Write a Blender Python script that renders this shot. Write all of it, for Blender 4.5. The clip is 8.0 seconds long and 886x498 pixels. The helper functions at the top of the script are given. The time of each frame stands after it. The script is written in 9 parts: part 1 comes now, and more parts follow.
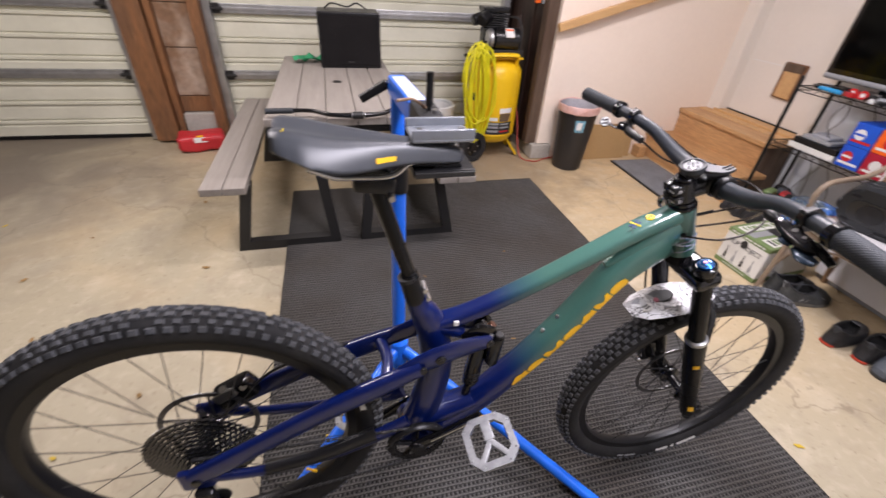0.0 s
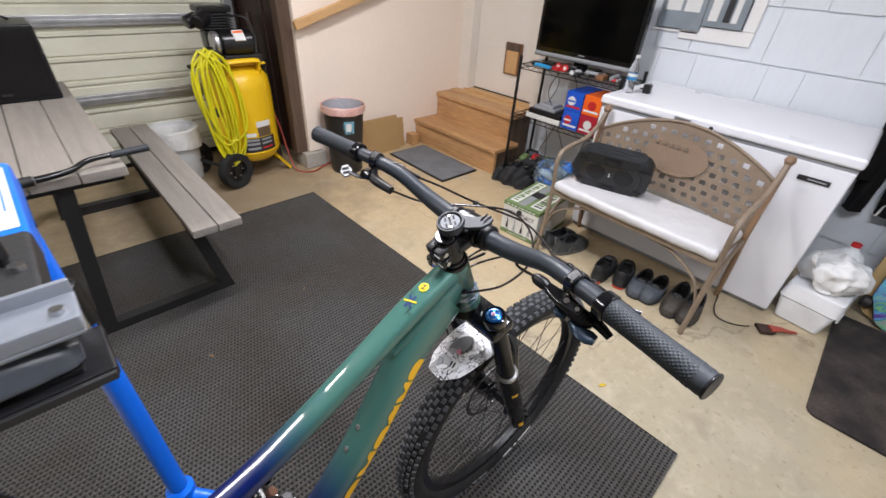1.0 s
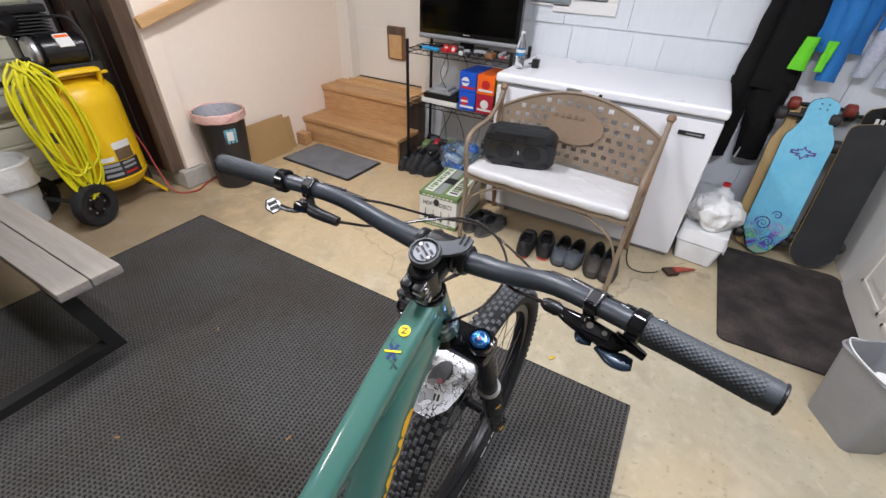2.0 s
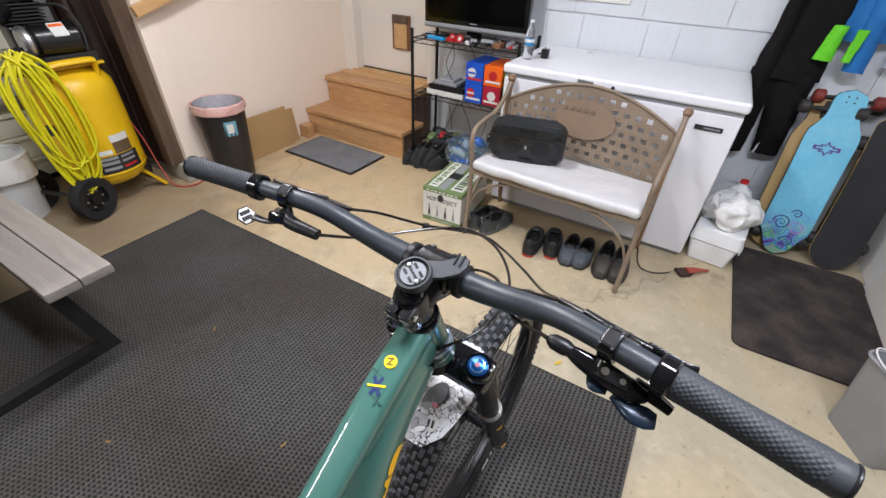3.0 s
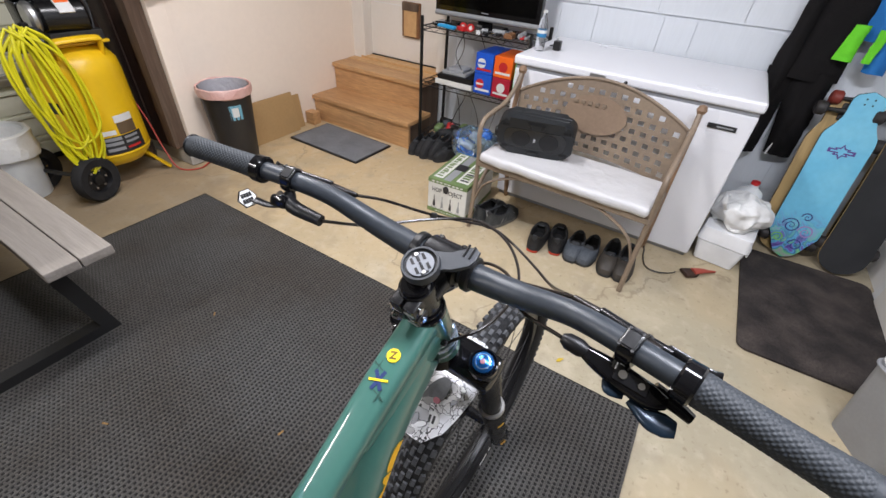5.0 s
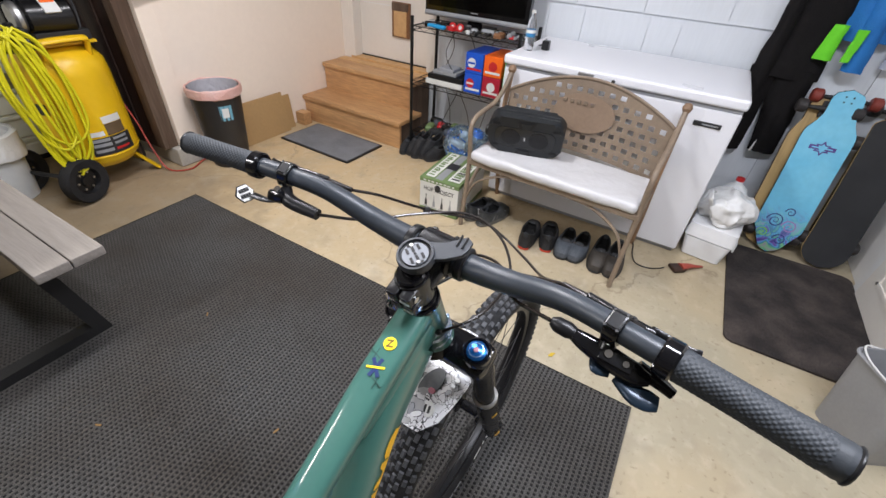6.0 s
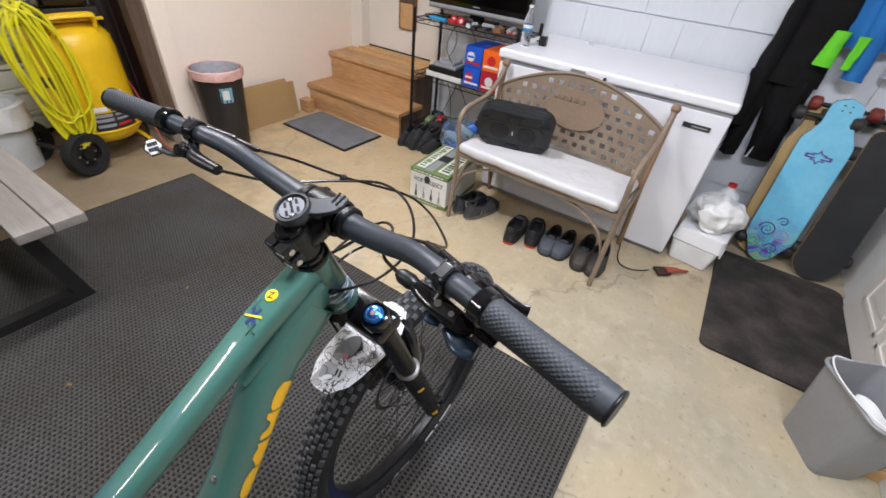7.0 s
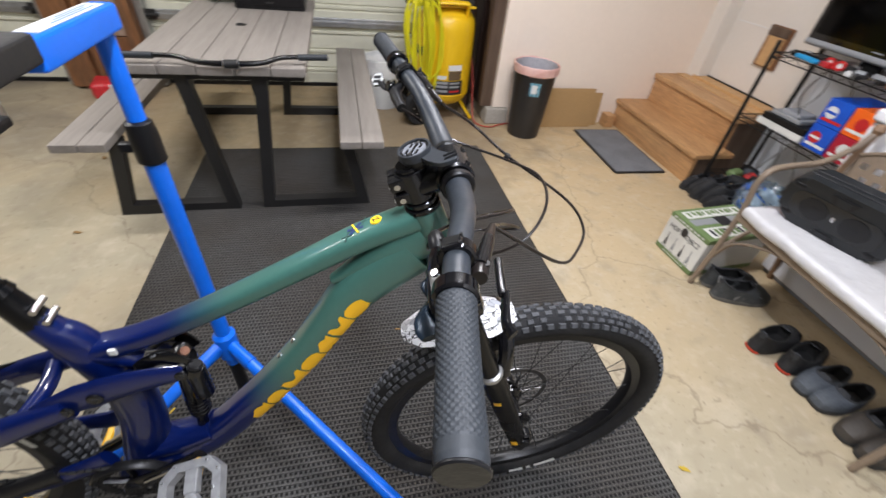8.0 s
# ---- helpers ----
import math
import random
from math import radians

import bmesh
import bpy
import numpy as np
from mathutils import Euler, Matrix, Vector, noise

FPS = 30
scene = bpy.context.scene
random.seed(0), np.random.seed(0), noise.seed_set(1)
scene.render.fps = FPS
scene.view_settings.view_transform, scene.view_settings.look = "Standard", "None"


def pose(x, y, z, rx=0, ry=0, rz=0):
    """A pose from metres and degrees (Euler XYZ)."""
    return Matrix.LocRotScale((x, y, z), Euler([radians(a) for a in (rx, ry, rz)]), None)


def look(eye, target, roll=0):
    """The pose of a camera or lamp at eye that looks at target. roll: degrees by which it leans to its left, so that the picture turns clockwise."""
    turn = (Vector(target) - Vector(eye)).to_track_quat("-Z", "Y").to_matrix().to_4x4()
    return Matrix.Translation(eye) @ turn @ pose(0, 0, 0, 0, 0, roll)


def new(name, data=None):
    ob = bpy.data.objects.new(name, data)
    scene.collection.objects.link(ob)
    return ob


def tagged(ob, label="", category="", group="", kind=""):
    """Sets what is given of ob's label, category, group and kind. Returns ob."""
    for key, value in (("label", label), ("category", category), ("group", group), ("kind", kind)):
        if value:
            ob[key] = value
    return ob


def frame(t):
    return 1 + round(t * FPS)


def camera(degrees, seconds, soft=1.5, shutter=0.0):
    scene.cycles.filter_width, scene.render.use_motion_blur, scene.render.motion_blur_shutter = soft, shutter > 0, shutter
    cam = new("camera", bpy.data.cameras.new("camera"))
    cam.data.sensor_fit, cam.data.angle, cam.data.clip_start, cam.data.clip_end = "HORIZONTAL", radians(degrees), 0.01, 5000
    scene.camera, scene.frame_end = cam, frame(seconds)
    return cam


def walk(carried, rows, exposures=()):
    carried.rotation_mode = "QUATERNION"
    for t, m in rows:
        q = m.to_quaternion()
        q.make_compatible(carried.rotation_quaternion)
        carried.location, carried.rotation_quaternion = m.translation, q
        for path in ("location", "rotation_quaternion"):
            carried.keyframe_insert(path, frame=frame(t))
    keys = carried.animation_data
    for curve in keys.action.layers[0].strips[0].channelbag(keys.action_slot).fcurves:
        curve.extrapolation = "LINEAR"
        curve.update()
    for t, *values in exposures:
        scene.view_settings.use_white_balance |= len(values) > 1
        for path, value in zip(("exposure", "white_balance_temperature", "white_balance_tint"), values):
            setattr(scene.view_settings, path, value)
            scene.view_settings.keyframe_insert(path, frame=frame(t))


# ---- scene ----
cam = camera(94.3, 8.0, shutter=0.2)
PATH = [
    (0, (0.166, 0.101, 1.363), (0.619, 1.682, 0.224), 4.0),
    (0.5, (0.3, 0.206, 1.384), (1.226, 1.576, 0.258), 3.9),
    (1, (0.39, 0.294, 1.409), (1.574, 1.441, 0.277), 4.1),
    (1.5, (0.41, 0.379, 1.407), (1.765, 1.305, 0.264), 3.1),
    (2, (0.417, 0.437, 1.402), (1.846, 1.212, 0.237), 2.6),
    (3.5, (0.513, 0.461, 1.382), (1.89, 1.26, 0.171), 2.4),
    (4, (0.512, 0.464, 1.377), (1.887, 1.253, 0.158), 3.2),
    (4.5, (0.51, 0.475, 1.372), (1.878, 1.266, 0.147), 4.0),
    (6, (0.485, 0.466, 1.374), (1.875, 1.221, 0.15), 4.3),
    (6.5, (0.482, 0.408, 1.378), (1.905, 1.087, 0.147), 4.4),
    (7, (0.538, 0.313, 1.358), (1.892, 1.116, 0.125), 6.2),
    (7.5, (0.606, 0.207, 1.354), (1.617, 1.4, 0.107), 6.1),
    (8, (0.699, 0.208, 1.323), (1.124, 1.683, 0.04), 6.6),
]
walk(cam, [(t, look(eye, target, roll)) for t, eye, target, roll in PATH], [(0, 0.10, 6600, 22), (0.6, 0.06, 6500, 17), (1.2, -0.02, 6300, 12), (8, -0.02, 6300, 12)])

# ---- world, lamps and exposure ----
world = bpy.data.worlds.new("night_sky")
scene.world = world
world.use_nodes = True
world.node_tree.nodes["Background"].inputs[0].default_value = (0.35, 0.42, 0.55, 1)
world.node_tree.nodes["Background"].inputs[1].default_value = 0.02
scene.view_settings.exposure = 0.0
CEIL = 2.62


def lamp(name, x, y, sx, sy, watts, colour):
    data = bpy.data.lights.new(name, "AREA")
    data.shape, data.size, data.size_y, data.energy, data.color = "RECTANGLE", sx, sy, watts, colour
    ob = new(name, data)
    ob.matrix_world = pose(x, y, CEIL - 0.075)
    return ob


# unseen ceiling strips; the third is added only to brighten freezer and near floor
LAMPS = [(-1.20, 2.20, 1.20, 0.16, 44.0, (0.99, 0.96, 0.925)), (1.45, 1.75, 1.20, 0.16, 46.0, (0.985, 0.968, 0.985)), (0.95, 0.10, 0.16, 1.15, 54.0, (0.935, 0.965, 1.05))]
for lx, ly, lsx, lsy, lw, lc in LAMPS:
    lamp("unseen_strip_lamp", lx, ly, lsx, lsy, lw, lc)

# ---- tools for meshes and materials ----
V = Vector
ORIGIN = Vector((0, 0, 0))


def link_math(nt, kind, a, b):
    n = nt.nodes.new("ShaderNodeMath")
    n.operation = kind
    for i, v in enumerate((a, b)):
        if isinstance(v, (int, float)):
            n.inputs[i].default_value = v
        else:
            nt.links.new(v, n.inputs[i])
    return n.outputs[0]


def mat(name, colour, rough=0.5, metal=0.0, vary=0.12, grain=60.0, blotch=4.0, bump=0.05, bump_scale=None, second=None, stretch=(1, 1, 1),
        coat=0.0, per_object=0.0, amount=0.5, depth=0.002, spec=0.5):
    """A surface with fine grain, broad blotches towards a second colour, and fine relief."""
    m = bpy.data.materials.new(name)
    m.use_nodes = True
    nt = m.node_tree
    bsdf = nt.nodes["Principled BSDF"]
    coord = nt.nodes.new("ShaderNodeTexCoord")
    mapping = nt.nodes.new("ShaderNodeMapping")
    mapping.inputs["Scale"].default_value = stretch
    nt.links.new(coord.outputs["Object"], mapping.inputs[0])
    fine, broad = nt.nodes.new("ShaderNodeTexNoise"), nt.nodes.new("ShaderNodeTexNoise")
    fine.inputs["Scale"].default_value, fine.inputs["Detail"].default_value = grain, 4.0
    broad.inputs["Scale"].default_value, broad.inputs["Detail"].default_value = blotch, 3.0
    nt.links.new(mapping.outputs[0], fine.inputs["Vector"])
    nt.links.new(mapping.outputs[0], broad.inputs["Vector"])
    other = second or tuple(c * 0.6 for c in colour)
    ramp = nt.nodes.new("ShaderNodeValToRGB")
    ramp.color_ramp.elements[0].position, ramp.color_ramp.elements[1].position = 0.38, 0.68
    ramp.color_ramp.elements[0].color, ramp.color_ramp.elements[1].color = (0, 0, 0, 1), (1, 1, 1, 1)
    nt.links.new(broad.outputs["Fac"], ramp.inputs[0])
    mix = nt.nodes.new("ShaderNodeMix")
    mix.data_type = "RGBA"
    mix.inputs[6].default_value, mix.inputs[7].default_value = (*colour, 1), (*other, 1)
    nt.links.new(link_math(nt, "MULTIPLY", ramp.outputs[0], amount), mix.inputs[0])
    hsv = nt.nodes.new("ShaderNodeHueSaturation")
    nt.links.new(mix.outputs[2], hsv.inputs["Color"])
    value = link_math(nt, "ADD", link_math(nt, "MULTIPLY", fine.outputs["Fac"], 2 * vary), 1.0 - vary)
    if per_object:
        info = nt.nodes.new("ShaderNodeObjectInfo")
        value = link_math(nt, "ADD", value, link_math(nt, "MULTIPLY", link_math(nt, "SUBTRACT", info.outputs["Random"], 0.5), per_object))
    nt.links.new(value, hsv.inputs["Value"])
    nt.links.new(hsv.outputs[0], bsdf.inputs["Base Color"])
    bsdf.inputs["Metallic"].default_value = metal
    nt.links.new(link_math(nt, "ADD", link_math(nt, "MULTIPLY", broad.outputs["Fac"], 0.16), max(0.02, rough - 0.08)), bsdf.inputs["Roughness"])
    bsdf.inputs["Coat Weight"].default_value = coat
    bsdf.inputs["Specular IOR Level"].default_value = spec
    bsdf.inputs["Coat Roughness"].default_value = 0.06
    if bump:
        relief = fine
        if bump_scale:
            relief = nt.nodes.new("ShaderNodeTexNoise")
            relief.inputs["Scale"].default_value, relief.inputs["Detail"].default_value = bump_scale, 3.0
            nt.links.new(mapping.outputs[0], relief.inputs["Vector"])
        b = nt.nodes.new("ShaderNodeBump")
        b.inputs["Strength"].default_value, b.inputs["Distance"].default_value = min(1.0, bump * 4), depth
        nt.links.new(relief.outputs["Fac"], b.inputs["Height"])
        nt.links.new(b.outputs[0], bsdf.inputs["Normal"])
    return m


def plain(name, colour, rough=0.5, metal=0.0, coat=0.0, **more):
    return mat(name, colour, rough, metal, vary=0.05, bump=0.0, amount=0.15, coat=coat, **more)


def weighted(bm, angle):
    """Corner normals weighted by the area of the faces round each point, so that flat faces beside a bevel stay flat."""
    bm.normal_update()
    limit = math.cos(radians(angle))
    out = []
    for f in bm.faces:
        for lp in f.loops:
            n = V((0, 0, 0))
            for g in lp.vert.link_faces:
                if g.normal.dot(f.normal) > limit:
                    n += g.normal * (g.calc_area() + 1e-12)
            out.append(n.normalized() if n.length > 1e-14 else f.normal.copy())
    return out


def part(name, bm, material, parent=None, label="", smooth=40):
    """One mesh object, under a thing or a part."""
    me = bpy.data.meshes.new(name)
    if ORIGIN.length:
        bmesh.ops.translate(bm, verts=bm.verts, vec=-ORIGIN)
    bmesh.ops.recalc_face_normals(bm, faces=bm.faces)
    bm.to_mesh(me)
    normals = weighted(bm, smooth) if smooth and len(bm.faces) < 4000 else None
    bm.free()
    if smooth:
        me.shade_smooth()
        me.set_sharp_from_angle(angle=radians(smooth))
        if normals:
            me.normals_split_custom_set(normals)
    me.materials.append(material)
    ob = new(name, me)
    ob.parent = parent
    if label:
        ob["label"] = label
    return ob


def mesh_part(name, verts, faces, material, parent=None, label="", smooth=0):
    me = bpy.data.meshes.new(name)
    me.from_pydata([tuple(V(v) - ORIGIN) for v in verts], [], faces)
    if smooth:
        me.shade_smooth()
        me.set_sharp_from_angle(angle=radians(smooth))
    me.materials.append(material)
    ob = new(name, me)
    ob.parent = parent
    if label:
        ob["label"] = label
    return ob


def thing(name, label, category, group="", at=None):
    """The Empty of a thing made of parts; with at it stands at that pose, otherwise at ORIGIN."""
    ob = new(name)
    ob.empty_display_size = 0.1
    ob.matrix_world = at if at is not None else Matrix.Translation(ORIGIN)
    return tagged(ob, label, category, group)


def bm_new():
    return bmesh.new()


def add_box(bm, lo, hi, bevel=0.0, m=None, seg=2):
    lo, hi = V(lo), V(hi)
    mid, size = (lo + hi) / 2, hi - lo
    made = bmesh.ops.create_cube(bm, size=1.0, matrix=Matrix.Translation(mid) @ Matrix.Diagonal((*size, 1)))
    verts = made["verts"]
    if bevel:
        edges = list({e for v in verts for e in v.link_edges})
        out = bmesh.ops.bevel(bm, geom=edges, offset=min(bevel, 0.49 * min(size)), segments=seg, affect="EDGES", profile=0.5)
        verts = list({v for f in out["faces"] for v in f.verts} | {v for v in verts if v.is_valid})
    if m is not None:
        bmesh.ops.transform(bm, matrix=m, verts=verts)
    return verts


def box(lo, hi, bevel=0.0, m=None, seg=2):
    bm = bm_new()
    add_box(bm, lo, hi, bevel, m, seg)
    return bm


def add_rings(bm, rings, closed=False, caps=True):
    """Joins rings of points, all of one length, into a skin."""
    loops = [[bm.verts.new(p) for p in ring] for ring in rings]
    n = len(loops[0])
    pairs = list(zip(loops, loops[1:])) + ([(loops[-1], loops[0])] if closed else [])
    for a, b in pairs:
        for i in range(n):
            bm.faces.new((a[i], a[(i + 1) % n], b[(i + 1) % n], b[i]))
    if caps and not closed:
        bm.faces.new(list(reversed(loops[0])))
        bm.faces.new(loops[-1])
    return loops


def spline(points, steps=6):
    """A smooth line through points."""
    pts = [V(p) for p in points]
    if len(pts) < 3:
        return pts
    ext = [2 * pts[0] - pts[1], *pts, 2 * pts[-1] - pts[-2]]
    out = []
    for i in range(1, len(ext) - 2):
        a, b, c, d = ext[i - 1 : i + 3]
        for k in range(steps):
            t = k / steps
            out.append(0.5 * ((2 * b) + (c - a) * t + (2 * a - 5 * b + 4 * c - d) * t * t + (3 * b - a - 3 * c + d) * t**3))
    return out + [pts[-1]]


def add_tube(bm, points, radius, seg=12, up=(0, 0, 1), flat=1.0, caps=True, closed=False, power=1.0):
    """A tube along points; radius: one, or one a point, or pairs (along side, along up)."""
    pts = [V(p) for p in points]
    n = len(pts)
    rad = list(radius) if isinstance(radius, (list, tuple)) else [radius] * n
    if len(rad) != n:
        rad = [np.interp(i / (n - 1), np.linspace(0, 1, len(rad)), [r if not isinstance(r, tuple) else r[0] for r in rad]) if not isinstance(rad[0], tuple)
               else tuple(np.interp(i / (n - 1), np.linspace(0, 1, len(rad)), [r[k] for r in rad]) for k in (0, 1)) for i in range(n)]
    rings, side = [], None
    for i, p in enumerate(pts):
        before, after = (pts[i - 1] if i or closed else p), (pts[(i + 1) % n] if i < n - 1 or closed else p)
        way = (after - before).normalized()
        if side is None:
            side = way.cross(V(up))
            if side.length < 0.05:
                side = way.cross(V((1, 0.1, 0)))
        side = (side - way * side.dot(way)).normalized()
        over = side.cross(way)
        ra, rb = rad[i] if isinstance(rad[i], tuple) else (rad[i], rad[i] * flat)
        bend = lambda v: math.copysign(abs(v) ** power, v)
        rings.append([p + side * (ra * bend(math.cos(a))) + over * (rb * bend(math.sin(a))) for a in (2 * math.pi * (k + 0.5) / seg for k in range(seg))])
    return add_rings(bm, rings, closed, caps)


def tube(points, radius, seg=12, **more):
    bm = bm_new()
    add_tube(bm, points, radius, seg, **more)
    return bm


def add_lathe(bm, profile, m=None, seg=32, closed=False):
    """Turns (radius, height) round z, then moves it by m."""
    m = m or Matrix.Identity(4)
    rings = [[m @ V((r * math.cos(a), r * math.sin(a), h)) for a in (2 * math.pi * k / seg for k in range(seg))] for r, h in profile]
    return add_rings(bm, rings, closed, caps=not closed)


def lathe(profile, m=None, seg=32, closed=False):
    bm = bm_new()
    add_lathe(bm, profile, m, seg, closed)
    return bm


def add_disc(bm, a, b, radius, seg=20, bevel=0.0):
    """A solid cylinder from a to b."""
    a, b = V(a), V(b)
    m = Matrix.Translation(a) @ (b - a).to_track_quat("Z", "Y").to_matrix().to_4x4()
    h = (b - a).length
    if bevel:
        add_lathe(bm, [(radius - bevel, 0), (radius, bevel), (radius, h - bevel), (radius - bevel, h)], m, seg)
    else:
        add_lathe(bm, [(radius, 0), (radius, h)], m, seg)


def disc(a, b, radius, seg=20, bevel=0.0):
    bm = bm_new()
    add_disc(bm, a, b, radius, seg, bevel)
    return bm


def add_prism(bm, outline, depth, m=None, bevel=0.0):
    """An outline in x, y pushed up by depth along z, then moved by m."""
    low = [bm.verts.new((x, y, 0)) for x, y in outline]
    high = [bm.verts.new((x, y, depth)) for x, y in outline]
    n = len(low)
    bm.faces.new(list(reversed(low)))
    bm.faces.new(high)
    for i in range(n):
        bm.faces.new((low[i], low[(i + 1) % n], high[(i + 1) % n], high[i]))
    verts = low + high
    if bevel:
        rim = [e for v in verts for e in v.link_edges if (e.verts[0] in low) == (e.verts[1] in low)]
        out = bmesh.ops.bevel(bm, geom=list(set(rim)), offset=bevel, segments=2, affect="EDGES", profile=0.5)
        verts = list({v for f in out["faces"] for v in f.verts} | {v for v in verts if v.is_valid})
    if m is not None:
        bmesh.ops.transform(bm, matrix=m, verts=verts)


def prism(outline, depth, m=None, bevel=0.0):
    bm = bm_new()
    add_prism(bm, outline, depth, m, bevel)
    return bm


def rounded(w, h, r, n=5):
    """The outline of a rounded rectangle round 0, 0."""
    pts = []
    for cx, cy, a0 in ((w / 2 - r, h / 2 - r, 0), (-w / 2 + r, h / 2 - r, 90), (-w / 2 + r, -h / 2 + r, 180), (w / 2 - r, -h / 2 + r, 270)):
        pts += [(cx + r * math.cos(radians(a0 + 90 * k / n)), cy + r * math.sin(radians(a0 + 90 * k / n))) for k in range(n + 1)]
    return pts


def frame_of(x, y, z):
    """A matrix from three axes (columns) and no shift."""
    return Matrix(((x[0], y[0], z[0], 0), (x[1], y[1], z[1], 0), (x[2], y[2], z[2], 0), (0, 0, 0, 1)))


def crumple(bm, size, scale, seed=0.0):
    """Shifts the points of a mesh by smooth noise."""
    for v in bm.verts:
        v.co += size * noise.noise_vector(v.co * scale + V((seed, seed * 0.7, -seed)))


def text_mesh(words, height, thick=0.0006):
    """A mesh of words in the built-in font, lying in x, y with its middle at 0."""
    cu = bpy.data.curves.new("letters", "FONT")
    cu.body, cu.size, cu.extrude, cu.align_x, cu.align_y = words, height, thick, "CENTER", "CENTER"
    ob = bpy.data.objects.new("letters", cu)
    me = ob.to_mesh()
    bm = bm_new()
    bm.from_mesh(me)
    ob.to_mesh_clear()
    bpy.data.objects.remove(ob)
    bpy.data.curves.remove(cu)
    return bm


def letters(name, words, height, m, material, parent, thick=0.0006):
    bm = text_mesh(words, height, thick)
    bmesh.ops.transform(bm, matrix=m, verts=bm.verts)
    return part(name, bm, material, parent, smooth=0)

# ---- materials ----


def concrete_floor():
    """Old tan slab: broad warm and grey areas, darker stains, pale scuffs, pits and fine grit."""
    m = mat("concrete", (0.53, 0.425, 0.275), 0.6, vary=0.12, grain=55, blotch=0.75, bump=0.0, second=(0.43, 0.375, 0.285), amount=0.9)
    nt = m.node_tree
    bsdf = nt.nodes["Principled BSDF"]
    colour = bsdf.inputs["Base Color"].links[0].from_socket
    coord = next(n for n in nt.nodes if n.type == "TEX_COORD")

    def layer(colour, scale, detail, distort, lo, hi, amount, tint):
        n = nt.nodes.new("ShaderNodeTexNoise")
        n.inputs["Scale"].default_value, n.inputs["Detail"].default_value, n.inputs["Distortion"].default_value = scale, detail, distort
        nt.links.new(coord.outputs["Object"], n.inputs["Vector"])
        r = nt.nodes.new("ShaderNodeMapRange")
        r.inputs["From Min"].default_value, r.inputs["From Max"].default_value, r.inputs["To Max"].default_value = lo, hi, amount
        nt.links.new(n.outputs["Fac"], r.inputs["Value"])
        mix = nt.nodes.new("ShaderNodeMix")
        mix.data_type = "RGBA"
        mix.inputs[7].default_value = (*tint, 1)
        nt.links.new(r.outputs[0], mix.inputs[0])
        nt.links.new(colour, mix.inputs[6])
        return mix.outputs[2], n

    # the slab is greyer towards the garage door's far end and before the freezer, warmer by the steps
    sep = nt.nodes.new("ShaderNodeSeparateXYZ")
    nt.links.new(coord.outputs["Object"], sep.inputs[0])
    wave = nt.nodes.new("ShaderNodeTexNoise")
    wave.inputs["Scale"].default_value, wave.inputs["Detail"].default_value = 1.1, 3.0
    nt.links.new(coord.outputs["Object"], wave.inputs["Vector"])
    zone = nt.nodes.new("ShaderNodeMapRange")
    zone.inputs["From Min"].default_value, zone.inputs["From Max"].default_value = 1.35, 3.1
    nt.links.new(link_math(nt, "ADD", link_math(nt, "ADD", link_math(nt, "MULTIPLY", sep.outputs[0], 0.5), link_math(nt, "MULTIPLY", sep.outputs[1], 0.6)), link_math(nt, "MULTIPLY", wave.outputs["Fac"], 0.7)), zone.inputs["Value"])
    warm = nt.nodes.new("ShaderNodeMix")
    warm.data_type = "RGBA"
    warm.inputs[6].default_value, warm.inputs[7].default_value = (0.390, 0.350, 0.248, 1), (0.560, 0.408, 0.220, 1)
    nt.links.new(zone.outputs[0], warm.inputs[0])
    half = nt.nodes.new("ShaderNodeMix")
    half.data_type = "RGBA"
    half.inputs[0].default_value = 0.85
    nt.links.new(colour, half.inputs[6])
    nt.links.new(warm.outputs[2], half.inputs[7])
    colour = half.outputs[2]
    colour, _ = layer(colour, 2.1, 6, 0.6, 0.50, 0.70, 0.50, (0.36, 0.30, 0.20))
    colour, _ = layer(colour, 4.3, 9, 0.4, 0.56, 0.74, 0.50, (0.60, 0.53, 0.40))
    colour, _ = layer(colour, 7.0, 6, 0.3, 0.54, 0.74, 0.50, (0.30, 0.25, 0.18))
    colour, _ = layer(colour, 20.0, 8, 0.2, 0.52, 0.74, 0.34, (0.60, 0.53, 0.41))
    colour, _ = layer(colour, 1.3, 6, 0.7, 0.50, 0.72, 0.45, (0.56, 0.42, 0.235))
    colour, pits = layer(colour, 46.0, 8, 0.3, 0.610, 0.73, 0.50, (0.20, 0.155, 0.10))
    # hairline cracks
    bend = nt.nodes.new("ShaderNodeTexNoise")
    bend.inputs["Scale"].default_value, bend.inputs["Detail"].default_value = 5.0, 5.0
    nt.links.new(coord.outputs["Object"], bend.inputs["Vector"])
    moved = nt.nodes.new("ShaderNodeMix")
    moved.data_type = "VECTOR"
    moved.inputs[0].default_value = 0.22
    nt.links.new(coord.outputs["Object"], moved.inputs[4])
    nt.links.new(bend.outputs["Color"], moved.inputs[5])
    net = nt.nodes.new("ShaderNodeTexVoronoi")
    net.feature = "DISTANCE_TO_EDGE"
    net.inputs["Scale"].default_value = 0.62
    nt.links.new(moved.outputs[1], net.inputs["Vector"])
    hair = nt.nodes.new("ShaderNodeMapRange")
    hair.inputs["From Min"].default_value, hair.inputs["From Max"].default_value = 0.0030, 0.0008
    hair.inputs["To Max"].default_value = 0.40
    nt.links.new(net.outputs["Distance"], hair.inputs["Value"])
    crack = nt.nodes.new("ShaderNodeMix")
    crack.data_type = "RGBA"
    crack.inputs[7].default_value = (0.17, 0.13, 0.085, 1)
    nt.links.new(hair.outputs[0], crack.inputs[0])
    nt.links.new(colour, crack.inputs[6])
    colour = crack.outputs[2]
